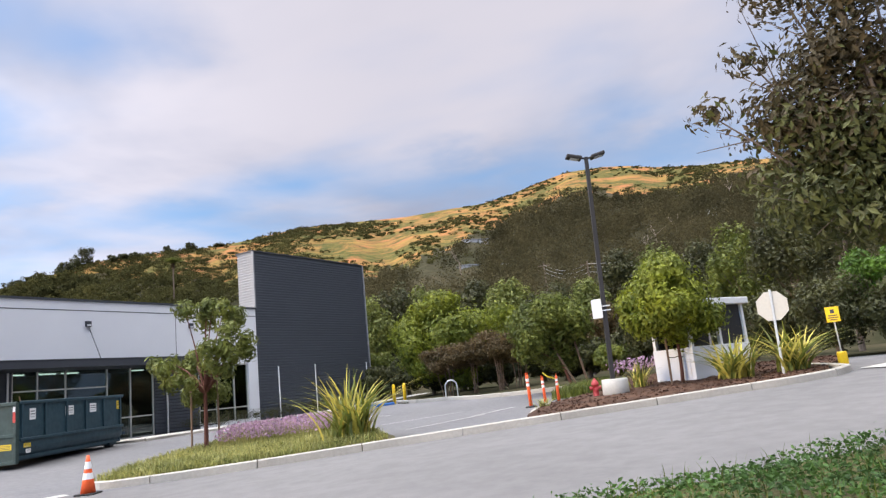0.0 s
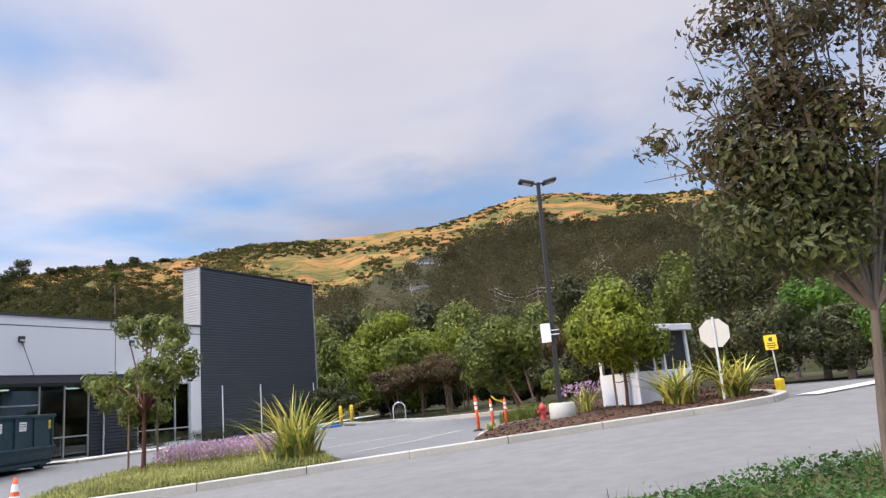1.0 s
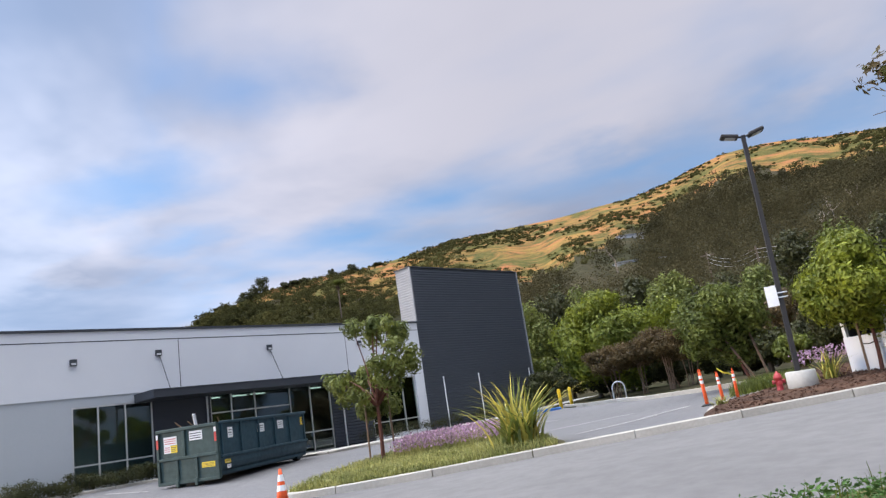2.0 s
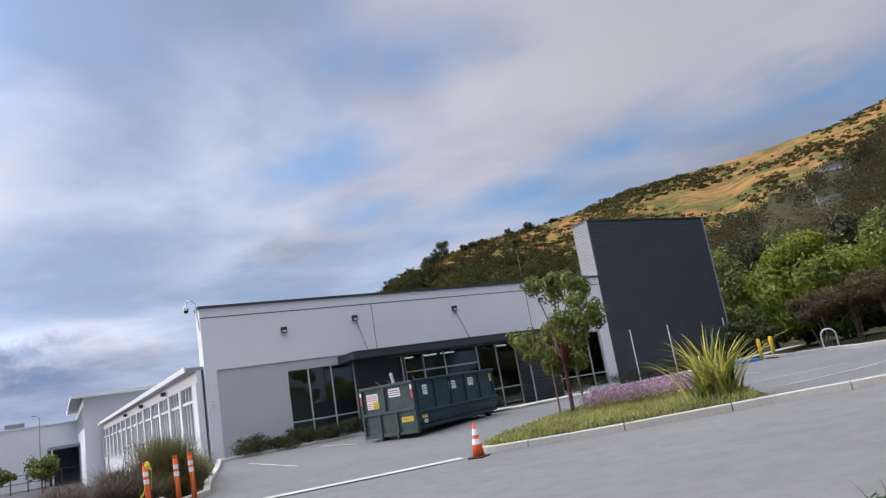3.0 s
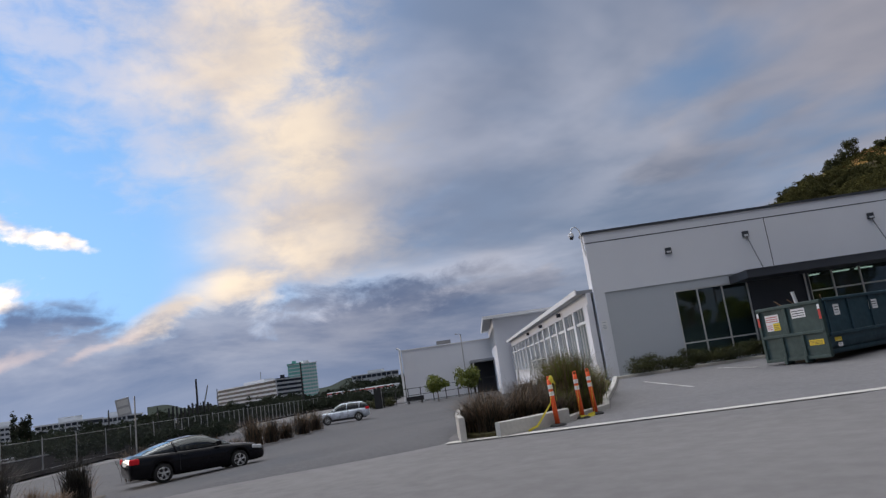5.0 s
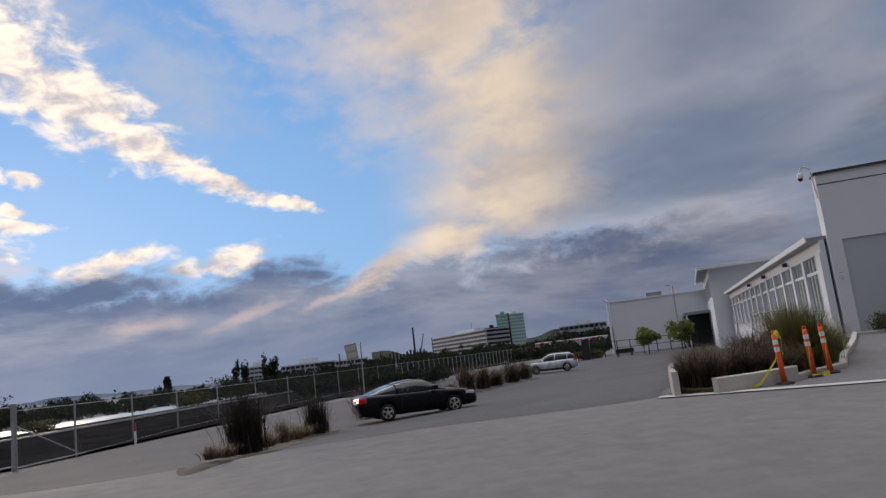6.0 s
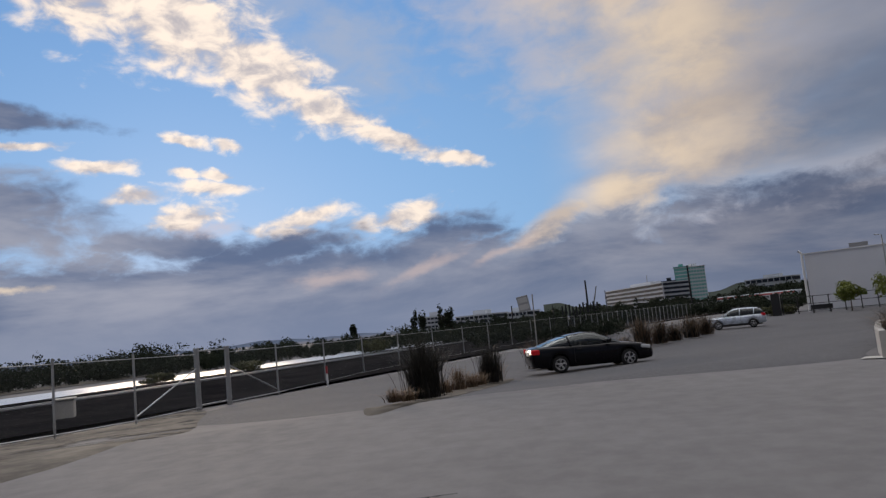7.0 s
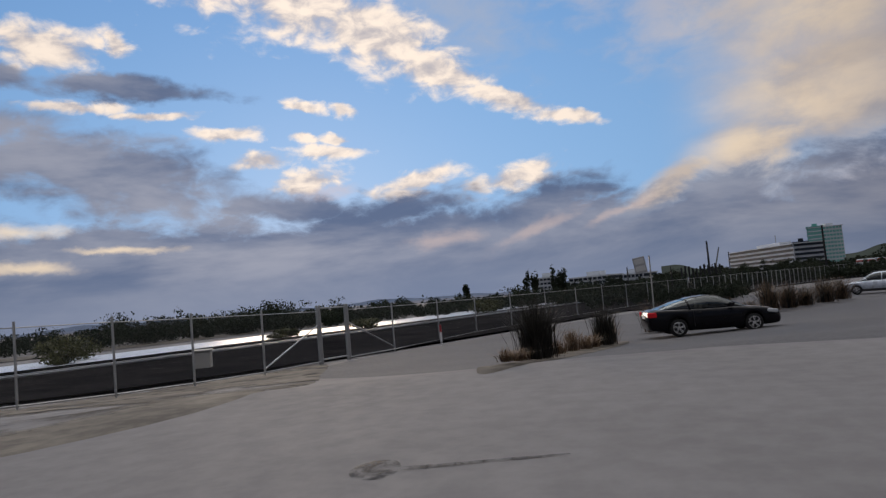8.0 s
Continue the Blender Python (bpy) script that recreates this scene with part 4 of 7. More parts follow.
    for x, z, w, h, mm in ((0.28, 1.38, 0.52, 0.28, LABEL_WHITE), (0.28, 1.13, 0.26, 0.26, LABEL_WHITE), (0.54, 1.13, 0.26, 0.24, LABEL_YELLOW), (1.30, 1.44, 0.50, 0.30, LABEL_WHITE), (1.72, 0.52, 0.50, 0.17, LABEL_YELLOW)):
        lb = part("label_plate", boxed((x, -0.008, z), (x + w, -0.002, z + h)), mm, door)
        for q in range(3):
            part("text_bar", boxed((x + 0.03, -0.011, z + h * (0.18 + 0.25 * q)), (x + w - 0.04, -0.0085, z + h * (0.27 + 0.25 * q))), (LABEL_RED if x < 0.3 else INK), lb)
    for x in (0.02, W - 0.10):
        st = part("marker_strip", boxed((x, -0.066, H - 0.62), (x + 0.08, -0.061, H - 0.32)), LABEL_RED, door)
        part("marker_white", boxed((x, -0.066, H - 0.31), (x + 0.08, -0.061, H - 0.16)), REFLECT, st)
    for x in (0.72, 1.46):
        part("hinge_foot", boxed((x, -0.10, 0.0), (x + 0.12, 0.3, 0.24), 0.02), GREEN_STEEL, ob)
    for x in (0.25, W - 0.45):
        part("roller", lathe([(0.10, -0.12), (0.115, -0.1), (0.115, 0.1), (0.10, 0.12)], 14, m=pose(x + 0.1, L - 0.35, 0.13, 0, 90, 0)), BLACK, ob)
        part("roller_bracket", boxed((x - 0.06, L - 0.55, 0.12), (x + 0.26, L - 0.10, 0.34), 0.02), TEAL, ob)
        part("skid", boxed((x, 0.3, 0.16), (x + 0.15, L - 0.5, 0.24)), TEAL, ob)
    load = thing("scrap_load", m, "white pipe and timber scraps poking from the container", "debris")
    part("pipe", tubed([(1.05, 0.9, 1.2), (1.0, 0.7, 2.32)], 0.055, 8), WHITE_METAL, load)
    part("stick", tubed([(0.7, 1.3, 1.4), (0.15, 0.8, 2.12)], 0.025, 6), STAKE_WOOD, load)
    part("stick", tubed([(0.9, 1.6, 1.4), (0.6, 0.9, 2.1)], 0.02, 6), STAKE_WOOD, load)
    part("stick", tubed([(1.5, 1.6, 1.4), (1.75, 1.0, 2.08)], 0.02, 6), STAKE_WOOD, load)
    part("rubble", boxed((0.12, 0.12, 0.32), (W - 0.12, L - 0.2, 1.35), 0.2), MULCH, load)


dumpster()


# ---- traffic cones and delineators ----
def traffic_cone(x, y):
    ob = thing("traffic_cone", Matrix.Translation(at(x, y, 0.0)), "orange traffic cone with two white reflective bands", "cone")
    H, r0, r1 = 0.76, 0.145, 0.028
    rad = lambda z: r0 + (r1 - r0) * (z - 0.03) / (H - 0.03)
    part("base", boxed((-0.2, -0.2, 0), (0.2, 0.2, 0.035), 0.012), RUBBER, ob)
    part("cone", lathe([(rad(0.035), 0.035), (rad(0.3), 0.3), (rad(0.6), 0.6), (r1, H), (r1 * 0.5, H + 0.005)], 24), ORANGE, ob, flat=False)
    for a, b in ((0.30, 0.42), (0.50, 0.64)):
        part("reflective_band", lathe([(rad(a) + 0.003, a), (rad(b) + 0.003, b)], 24), REFLECT, ob)
    return ob


traffic_cone(-7.66, 14.42)


def delineator_mesh(group):
    ob = thing("delineator_post", Matrix(), "orange tubular delineator post with white reflective bands", "post", group)
    part("base", lathe([(0.21, 0.0), (0.21, 0.03), (0.16, 0.06), (0.075, 0.07)], 8), RUBBER, ob)
    part("tube", lathe([(0.062, 0.07), (0.055, 0.6), (0.05, 1.08), (0.03, 1.1)], 16), ORANGE, ob, flat=False)
    for a, b in ((0.72, 0.82), (0.88, 0.98)):
        part("reflective_band", lathe([(0.058, a), (0.057, b)], 16), REFLECT, ob)
    part("handle", tubed([(-0.035, 0, 1.08), (-0.03, 0, 1.17), (0.03, 0, 1.17), (0.035, 0, 1.08)], 0.016, 6), ORANGE, ob)
    return ob


SHORT = Matrix.Diagonal((0.85, 0.85, 0.86, 1))


def delineators():
    first = delineator_mesh("delineators by the planter")
    first.matrix_basis = Matrix.Translation(at(-13.55, 10.3)) @ pose(0, 0, 0, 1.5, -2, 20)
    for x, y, tilt in ((-14.02, 11.45, 2), (-14.2, 12.05, -1)):
        copy_thing(first, Matrix.Translation(at(x, y)) @ pose(0, 0, 0, tilt, -2, 70))
    second = delineator_mesh("delineators by the island")
    second.matrix_basis = Matrix.Translation(at(2.0, 20.9)) @ pose(0, 0, 0, 0, -2, 10) @ SHORT
    copy_thing(second, Matrix.Translation(at(2.42, 20.75)) @ pose(0, 0, 0, 0, -3, 40) @ SHORT)
    copy_thing(second, Matrix.Translation(at(2.82, 20.9)) @ pose(0, 0, 0, 1, -3, 80) @ SHORT)
    tape = thing("caution_tape", Matrix(), "yellow caution tape tied between the orange posts", "tape")
    def ribbon(pts, w=0.05):
        bm = bmesh.new()
        rows = []
        for i, p in enumerate(pts):
            up = Vector((0.3 * math.sin(i * 1.7), 0.3 * math.cos(i), 1)).normalized() * w / 2
            rows.append((bm.verts.new(Vector(p) + up), bm.verts.new(Vector(p) - up)))
        for (a, b), (c, d) in zip(rows, rows[1:]):
            bm.faces.new((a, c, d, b))
        return bm
    A, B, C_ = at(-13.55, 10.3), at(-14.02, 11.45), at(-14.2, 12.05)
    v = lambda p, dx, dy, dz: p + Vector((dx, dy, dz))
    part("tape_run", ribbon([v(A, 0.05, 0, 1.12), v(A, 0.04, -0.05, 0.9), v(A, 0.1, -0.2, 0.55), v(A, -0.05, -0.55, 0.1), v(A, -0.1, -0.8, 0.02)]), TAPE, tape)
    part("tape_run", ribbon([v(A, 0, 0, 1.16), v(A, 0.07, 0.05, 1.0), v(A, 0.07, 0.02, 0.6)]), TAPE, tape)
    part("tape_knot", lathe([(0.03, 1.0), (0.055, 1.06), (0.06, 1.12), (0.03, 1.19)], 7, m=Matrix.Translation(A)), TAPE, tape)
    part("tape_run", ribbon([v(B, 0.06, -0.02, 0.95), v(B, 0.10, -0.12, 0.5), v(B, 0.12, -0.16, 0.08), v(B, 0.15, 0.1, 0.04), v(B, 0.02, 0.4, 0.05)]), TAPE, tape)
    part("tape_run", ribbon([v(C_, 0.06, -0.02, 0.95), v(C_, 0.09, -0.1, 0.5), v(C_, 0.12, -0.14, 0.08), v(C_, 0.05, -0.3, 0.04)]), TAPE, tape)
    D, E_ = at(2.42, 20.75), at(2.82, 20.9)
    part("tape_run", ribbon([v(D, 0, -0.06, 0.95), v(D, 0.15, -0.03, 0.82), v(E_, -0.1, -0.03, 0.76), v(E_, 0, -0.06, 0.7), v(E_, 0.06, -0.06, 0.5)]), TAPE, tape)


delineators()


# ---- planter at the entrance ----
def planter():
    ob = thing("concrete_planter", Matrix(), "low cast concrete planter wall at the lot entrance", "planter")
    def run(pts, h, w=0.22):
        q = line(pts, 0.35)
        d = np.gradient(q, axis=0)
        d /= np.linalg.norm(d, axis=1)[:, None]
        nr = np.stack([-d[:, 1], d[:, 0]], 1) * w / 2
        bm = bmesh.new()
        rg = []
        for p, m in zip(q, nr):
            z = float(lie(*p))
            rg.append([bm.verts.new((p[0] - m[0], p[1] - m[1], z - 0.3)), bm.verts.new((p[0] - m[0], p[1] - m[1], z + h - 0.02)), bm.verts.new((p[0] - m[0] * 0.8, p[1] - m[1] * 0.8, z + h)),
                       bm.verts.new((p[0] + m[0] * 0.8, p[1] + m[1] * 0.8, z + h)), bm.verts.new((p[0] + m[0], p[1] + m[1], z + h - 0.02)), bm.verts.new((p[0] + m[0], p[1] + m[1], z - 0.3))])
        for a, b in zip(rg, rg[1:]):
            for j in range(5):
                bm.faces.new((a[j], a[j + 1], b[j + 1], b[j]))
        bm.faces.new(rg[0])
        bm.faces.new(rg[-1][::-1])
        return bm
    part("end_wall", run([(-14.25, 8.12), (-15.6, 8.8), (-17.2, 9.75), (-19.5, 11.6)], 0.55, 0.14), CONCRETE, ob)
    part("front_wall", run([(-13.75, 8.75), (-13.75, 9.9), (-13.95, 10.9)], 0.34, 0.2), CONCRETE, ob)
    part("side_wall", run([(-13.95, 10.9), (-14.4, 11.9), (-14.75, 12.9), (-15.3, 13.4), (-16.4, 14.4), (-19.5, 17.6), (-22.2, 20.2)], 0.15, 0.18), CONCRETE, ob)
    patch("planter_soil", [(-14.3, 8.7), (-13.95, 9.9), (-14.5, 11.8), (-15.0, 12.9), (-16.5, 14.4), (-19.5, 17.4), (-22.4, 19.8), (-23.6, 19.0), (-19.4, 11.8), (-15.7, 9.0)], 0.09, SOIL, "dark soil bed planted with grasses", "soil")


planter()


# ---- light pole, signs, hydrant, booth ----
def street_lamp():
    x, y = 4.27, 19.72
    base = at(x, y, -0.16)
    ob = thing("street_lamp", Matrix.Translation(base), "dark bronze light pole with two heads on a concrete base", "street lamp")
    part("concrete_base", lathe([(0.37, 0.0), (0.36, 0.66), (0.335, 0.69)], 28), CONCRETE, ob, flat=False)
    part("base_plate", boxed((-0.16, -0.16, 0.66), (0.16, 0.16, 0.69)), DARK_TRIM, ob)
    pole = part("pole", tubed([(-0.05, 0, 0.69), (0.11, 0, 7.15)], [0.085, 0.07], 4), POLE, ob)
    for s in (-1, 1):
        arm = part("lamp_arm", tubed([(0.11, 0, 7.1), (0.11 + s * 0.25, 0, 7.16)], 0.03, 6), DARK_TRIM, ob)
        head = boxed((-0.20 if s > 0 else -0.24, -0.17, -0.05), (0.22, 0.17, 0.05), 0.04, pose(0.10 + s * 0.34, 0, 7.17, 0, -s * 14, 0), 2)
        h = part("lamp_head", head, POLE, ob)
        part("lamp_lens", boxed((-0.12, -0.11, -0.058), (0.14, 0.11, -0.052), 0, pose(0.10 + s * 0.34, 0, 7.17, 0, -s * 14, 0)), LENS, h)
    sg = thing("pole_sign", Matrix.Translation(base) @ pose(0.0, -0.1, 2.66, 0, 0, -20), "blank white back of a metal sign strapped to the pole", "sign")
    part("plate", boxed((-0.36, -0.02, -0.27), (-0.08, -0.012, 0.27), 0.004), WHITE_METAL, sg)
    for z in (-0.06, 0.06):
        part("strap", boxed((-0.30, -0.012, z - 0.015), (0.16, 0.0, z + 0.015)), ALU, sg)


street_lamp()


def stop_sign():
    x, y = 8.15, 18.0
    d = math.degrees(math.atan2(y, x)) - 90
    ob = thing("stop_sign", Matrix.Translation(at(x, y, 0)) @ pose(0, 0, 0, 0, 1.0, d - 5), "bare aluminium back of an octagonal stop sign on a post", "sign")
    zc = 1.5 + 19.8 * math.tan(radians(3.22)) - float(lie(x, y))
    bm = slab([(0.40 * math.cos(radians(22.5 + 45 * k)), 0.40 * math.sin(radians(22.5 + 45 * k))) for k in range(8)], 0, 0.004)
    bmesh.ops.transform(bm, matrix=pose(0, 0, zc, 90, 0, 0), verts=bm.verts)
    part("sign_plate", bm, SIGN_BACK, ob)
    part("post", boxed((-0.03, -0.036, 0), (0.03, -0.006, zc + 0.42), 0.006), ALU, ob)


stop_sign()


def yellow_sign():
    x, y = polar(-28.3, 22.3)
    ob = thing("yellow_sign", Matrix.Translation(at(x, y)) @ pose(0, 0, 0, 0, 0, -28), "yellow caution sign on a post with a yellow sleeve", "sign")
    part("sleeve", lathe([(0.13, 0), (0.13, 0.33), (0.10, 0.36)], 14), YELLOW, ob)
    part("post", tubed([(0, 0, 0.3), (-0.03, 0, 1.55)], 0.022, 6), GALV, ob)
    p = part("plate", boxed((-0.20, -0.04, 1.18), (0.14, -0.03, 1.60), 0.004), YELLOW, ob)
    part("symbol_block", boxed((-0.08, -0.044, 1.42), (0.02, -0.0405, 1.53)), INK, p)
    for z, w in ((1.36, 0.11), (1.30, 0.13), (1.24, 0.09)):
        part("text_bar", boxed((-0.03 - w, -0.044, z - 0.014), (-0.03 + w, -0.0405, z + 0.014)), INK, p)


yellow_sign()


def hydrant():
    x, y = 3.75, 19.9
    ob = thing("fire_hydrant", Matrix.Translation(at(x, y)) @ Matrix.Diagonal((0.82, 0.82, 0.82, 1)), "red fire hydrant beside the concrete lamp base", "hydrant")
    part("barrel", lathe([(0.16, 0), (0.16, 0.04), (0.10, 0.06), (0.10, 0.5), (0.135, 0.52), (0.135, 0.56), (0.12, 0.6), (0.08, 0.68), (0.03, 0.71), (0.03, 0.75)], 16), RED_PAINT, ob, flat=False)
    for a in (0, 180, 270):
        part("outlet", lathe([(0.055, 0.09), (0.055, 0.15), (0.07, 0.155), (0.07, 0.19), (0.03, 0.2)], 12, m=pose(0, 0, 0.42, 0, 90, 0) if a == 0 else pose(0, 0, 0.42, 0, -90, 0) if a == 180 else pose(0, 0, 0.38, 90, 0, 0)), RED_PAINT, ob)


hydrant()


def booth():
    A, B = Vector((5.95, 21.55)), Vector((6.75, 20.35))
    along = Vector((0.86, 0.52)).normalized()
    yaw = math.degrees(math.atan2(along.y, along.x))
    g = float(lie(7, 21)) - 0.08
    m = pose(B.x, B.y, g, 0, 0, yaw)
    ob = thing("gate_booth", m, "white half-walled booth with posts and flat white roof", "booth")
    W, D = 2.6, 1.5
    for lo, hi in (((0, 0, 0), (W, 0.14, 1.12)), ((0, 0.14, 0), (0.14, D, 1.12)), ((W - 0.14, 0.14, 0), (W, D, 1.12)), ((0.14, D - 0.14, 0), (W - 0.14, D, 2.3))):
        part("half_wall", boxed(lo, hi, 0.01), WALL_WHITE if hi[2] < 2 else BLACK, ob)
    for x, y in ((0.07, 0.07), (1.35, 0.07), (0.07, D - 0.07), (1.35 if False else W - 0.07, 0.07), (W - 0.07, D - 0.07)):
        part("post", boxed((x - 0.05, y - 0.05, 1.12), (x + 0.05, y + 0.05, 2.3)), WHITE_METAL, ob)
    part("roof", boxed((-0.12, -0.12, 2.3), (W + 0.12, D + 0.12, 2.5), 0.015), WHITE_METAL, ob)
    part("dark_screen", boxed((1.4, 0.09, 1.12), (W - 0.12, 0.11, 2.3)), BLACK, ob)


booth()


def bollards():
    first = thing("bollard", Matrix.Translation(at(-3.5, 36.9)), "yellow painted steel bollard by the walkway", "bollard", "bollards by the walkway")
    part("post", lathe([(0.085, 0), (0.085, 0.95), (0.06, 1.0), (0.02, 1.02)], 12), YELLOW, first, flat=False)
    copy_thing(first, Matrix.Translation(at(-2.95, 36.9)))
    r = thing("bike_rack", Matrix.Translation(at(-0.45, 33.4)), "grey steel hoop bicycle rack", "rack")
    part("hoop", tubed([(-0.28, 0, 0)] + [(-0.28 * math.cos(a), 0, 0.6 + 0.28 * math.sin(a)) for a in np.linspace(0, math.pi, 9)] + [(0.28, 0, 0)], 0.035, 8), ALU, r)
    s = thing("wheel_stop", Matrix.Translation(at(-7.75, 32.8)) @ pose(0, 0, 0, 0, 0, 12), "blue painted concrete wheel stop", "wheel stop", "blue wheel stops")
    part("block", boxed((-0.75, -0.08, 0), (0.75, 0.08, 0.16), 0.03), BLUE_PAINT, s)
    copy_thing(s, Matrix.Translation(at(-4.2, 36.3)) @ pose(0, 0, 0, 0, 0, 15))


bollards()
kerb("road_kerb", [(-8.1, 16.0), (-8.15, 15.4), (-7.6, 15.0), (-4.3, 15.3), (-1.1, 15.75), (1.95, 15.98), (4.8, 16.2), (7.5, 16.35), (8.8, 16.75), (9.5, 17.5), (9.7, 18.6), (9.7, 21)], "pale cast concrete kerb along the drive", mat=KERB)
kerb("island_kerb", [(1.5, 16.3), (1.75, 18.0), (1.9, 18.9), (2.4, 20.2), (3.4, 21.2), (3.9, 23.5), (5.2, 26.5)], "pale concrete kerb round the planted island", high=0.10)
kerb("back_kerb", [(5.2, 26.5), (2.6, 28.2), (0.6, 30.2), (-0.6, 33.0), (-2.2, 34.6), (-3.4, 37.5)], "pale concrete kerb at the back of the lot")
strip("sidewalk", [(-17.5, 27.4), (-13.0, 28.9), (-10.9, 33.2), (-8.2, 36.9), (-5.2, 41.0), (-2.5, 45)], 1.8, 0.10, CONCRETE, "pale concrete sidewalk before the office", "sidewalk")
kerb("office_kerb", [(-22.0, 20.0), (-18.4, 25.0), (-15.6, 28.0), (-12.6, 28.1), (-10.1, 32.6), (-7.4, 36.4), (-4.4, 40.6)], "pale concrete kerb before the office", high=0.12)
strip("drive_apron", [(9.9, 17.2), (13, 18.2), (17, 19)], 0.7, 0.03, CONCRETE, "pale concrete gutter at the drive entrance", "gutter")


# ---- plants ----
def unit(rng, n):
    v = rng.normal(size=(n, 3))
    return v / np.linalg.norm(v, axis=1)[:, None]


def leaf_quads(rng, pts, size, slim=0.5, lay=0.0, spread=0.45, out=None):
    """One folded leaf at each point; with out, most leaves face outwards from their clump."""
    n = len(pts)
    d = unit(rng, n)
    d[:, 2] *= 1 - lay
    d /= np.linalg.norm(d, axis=1)[:, None]
    face = unit(rng, n)
    if out is not None:
        face = out + 0.55 * face
    s = np.cross(d, face)
    s /= np.linalg.norm(s, axis=1)[:, None] + 1e-9
    up = np.cross(d, s)
    if out is not None:
        d = np.cross(s, face)
        d /= np.linalg.norm(d, axis=1)[:, None] + 1e-9
        up = np.cross(d, s)
    L = size * (1 + spread * (rng.random(n) * 2 - 1))[:, None]
    w = L * slim
    v = np.stack([pts - d * L / 2, pts + s * w / 2 + up * w * 0.18, pts + d * L / 2, pts - s * w / 2 + up * w * 0.18], 1).reshape(-1, 3)
    return v, np.arange(n * 4).reshape(n, 4)


def lump_points(rng, lumps, n, shell=0.4):
    """Points gathered towards the skins of rounded lumps (x, y, z, rx, ry, rz), and their outward directions."""
    lumps = np.array(lumps, float)
    wgt = np.prod(lumps[:, 3:], 1) ** 0.67
    k = rng.choice(len(lumps), n, p=wgt / wgt.sum())
    r = rng.random(n) ** shell * (1 + 0.12 * rng.normal(size=n))
    u = unit(rng, n)
    return lumps[k, :3] + u * r[:, None] * lumps[k, 3:], u


def crown_mesh(name, rng, lumps, n, size, mats, slim=0.5, shell=0.4, split=None, lay=0.0):
    p, u = lump_points(rng, lumps, n, shell)
    v, f = leaf_quads(rng, p, size, slim, lay, out=u)
    idx = split(p, rng).astype(int) if split is not None else None
    return mesh_of(name, v, f.tolist(), mats, idx)


def lumps_round(rng, c, r, n, small=0.42):
    """Lumps set round an ellipsoid."""
    c, r = np.array(c, float), np.array(r, float)
    out = [(*c, *(r * 0.72))]
    for u in unit(rng, n):
        k = small * (0.75 + 0.5 * rng.random())
        out.append((*(c + u * r * (1 - k * 0.75)), *(r * k)))
    return out


def tree(name, base, crown, r, label, mat, leaf=0.16, n=4000, bark=None, trunk=0.09, stakes=0, seed=1, lumps=14, slim=0.5, shell=0.4, small=0.42, lean=0.0, split=None, stems=1, limbs=7, group="", gaps=False):
    """A tree: crown centre above its base, crown radii, leaves."""
    rng = np.random.default_rng(seed)
    bark = bark or BARK
    b = Vector(base)
    ob = thing(name, Matrix.Translation(b), label, "tree" if "shrub" not in name else "shrub", group)
    lm = lumps_round(rng, crown, r, lumps, small)
    if gaps:
        lm = lm[1:]
    bm = bmesh.new()
    c = Vector(crown)
    for s in range(stems):
        o = Vector((rng.normal() * 0.12, rng.normal() * 0.12, 0)) * (stems > 1)
        mid = Vector((c.x * 0.45 + lean * 0.1, c.y * 0.45, max(0.4, c.z - r[2] * 0.75))) + o * 2
        pts = [o, o + (mid - o) * 0.4 + Vector((0.02, -0.02, 0)), mid, c * 0.9 + o]
        tube(bm, pts, [trunk, trunk * 0.85, trunk * 0.7, trunk * 0.3], 8)
        for q in lm[:limbs]:
            e = Vector(q[:3])
            tube(bm, [mid, mid.lerp(e, 0.5) + Vector((0, 0, 0.1 * r[2])), e], [trunk * 0.45, trunk * 0.3, trunk * 0.1], 6)
    part("trunk", bm, bark, ob)
    part("crown", crown_mesh("crown", rng, lm, n, leaf, mat, slim, shell, split), None, ob)
    for k in range(stakes):
        a = math.pi * k + 0.4
        x, y = 0.38 * math.cos(a), 0.38 * math.sin(a)
        part("stake", tubed([(x, y, 0), (x * 0.95, y * 0.95, min(2.3, crown[2]))], 0.032, 6), STAKE_WOOD, ob)
        part("tie", tubed([(x, y, 0.85), (x * 0.4, y * 0.4, 0.82), (0, 0, 0.86)], 0.014, 5), RUBBER, ob)
    return ob


# young staked tree in the grass strip
tree("young_tree", at(-7.5, 20.6), (0.05, 0, 2.95), (1.62, 1.5, 1.6), "young staked tree with reddish trunk and sparse olive leaves", LEAF_YOUNG, leaf=0.17, n=6200, bark=BARK_RED, trunk=0.075, stakes=2, seed=4, lumps=30,
     small=0.20, shell=0.42, slim=0.42, limbs=30, gaps=True)
tree("round_tree", at(6.4, 20.6), (0.1, 0, 2.5), (1.62, 1.5, 1.28), "round bright green staked tree with dense glossy leaves", LEAF_BRIGHT, leaf=0.15, n=20000, bark=BARK_RED, trunk=0.06, stakes=2, seed=5, lumps=20, small=0.36)
tree("round_tree", at(4.1, 26.1), (-0.62, 0, 2.15), (1.55, 1.5, 1.45), "round green tree on leaning stakes", LEAF_MID, leaf=0.16, n=20000, bark=BARK_RED, trunk=0.07, seed=6, lumps=20, small=0.36, stakes=0)
for dx, tx in ((0.0, -0.9), (0.35, -0.35)):
    st = thing("leaning_stake", Matrix.Translation(at(4.3 + dx, 25.7)), "leaning wooden tree stake", "stake", "leaning stakes")
    part("stake", tubed([(0, 0, 0), (tx, 0.1, 1.9)], 0.04, 6), STAKE_WOOD, st)
x1, y1 = polar(-0.3, 40)
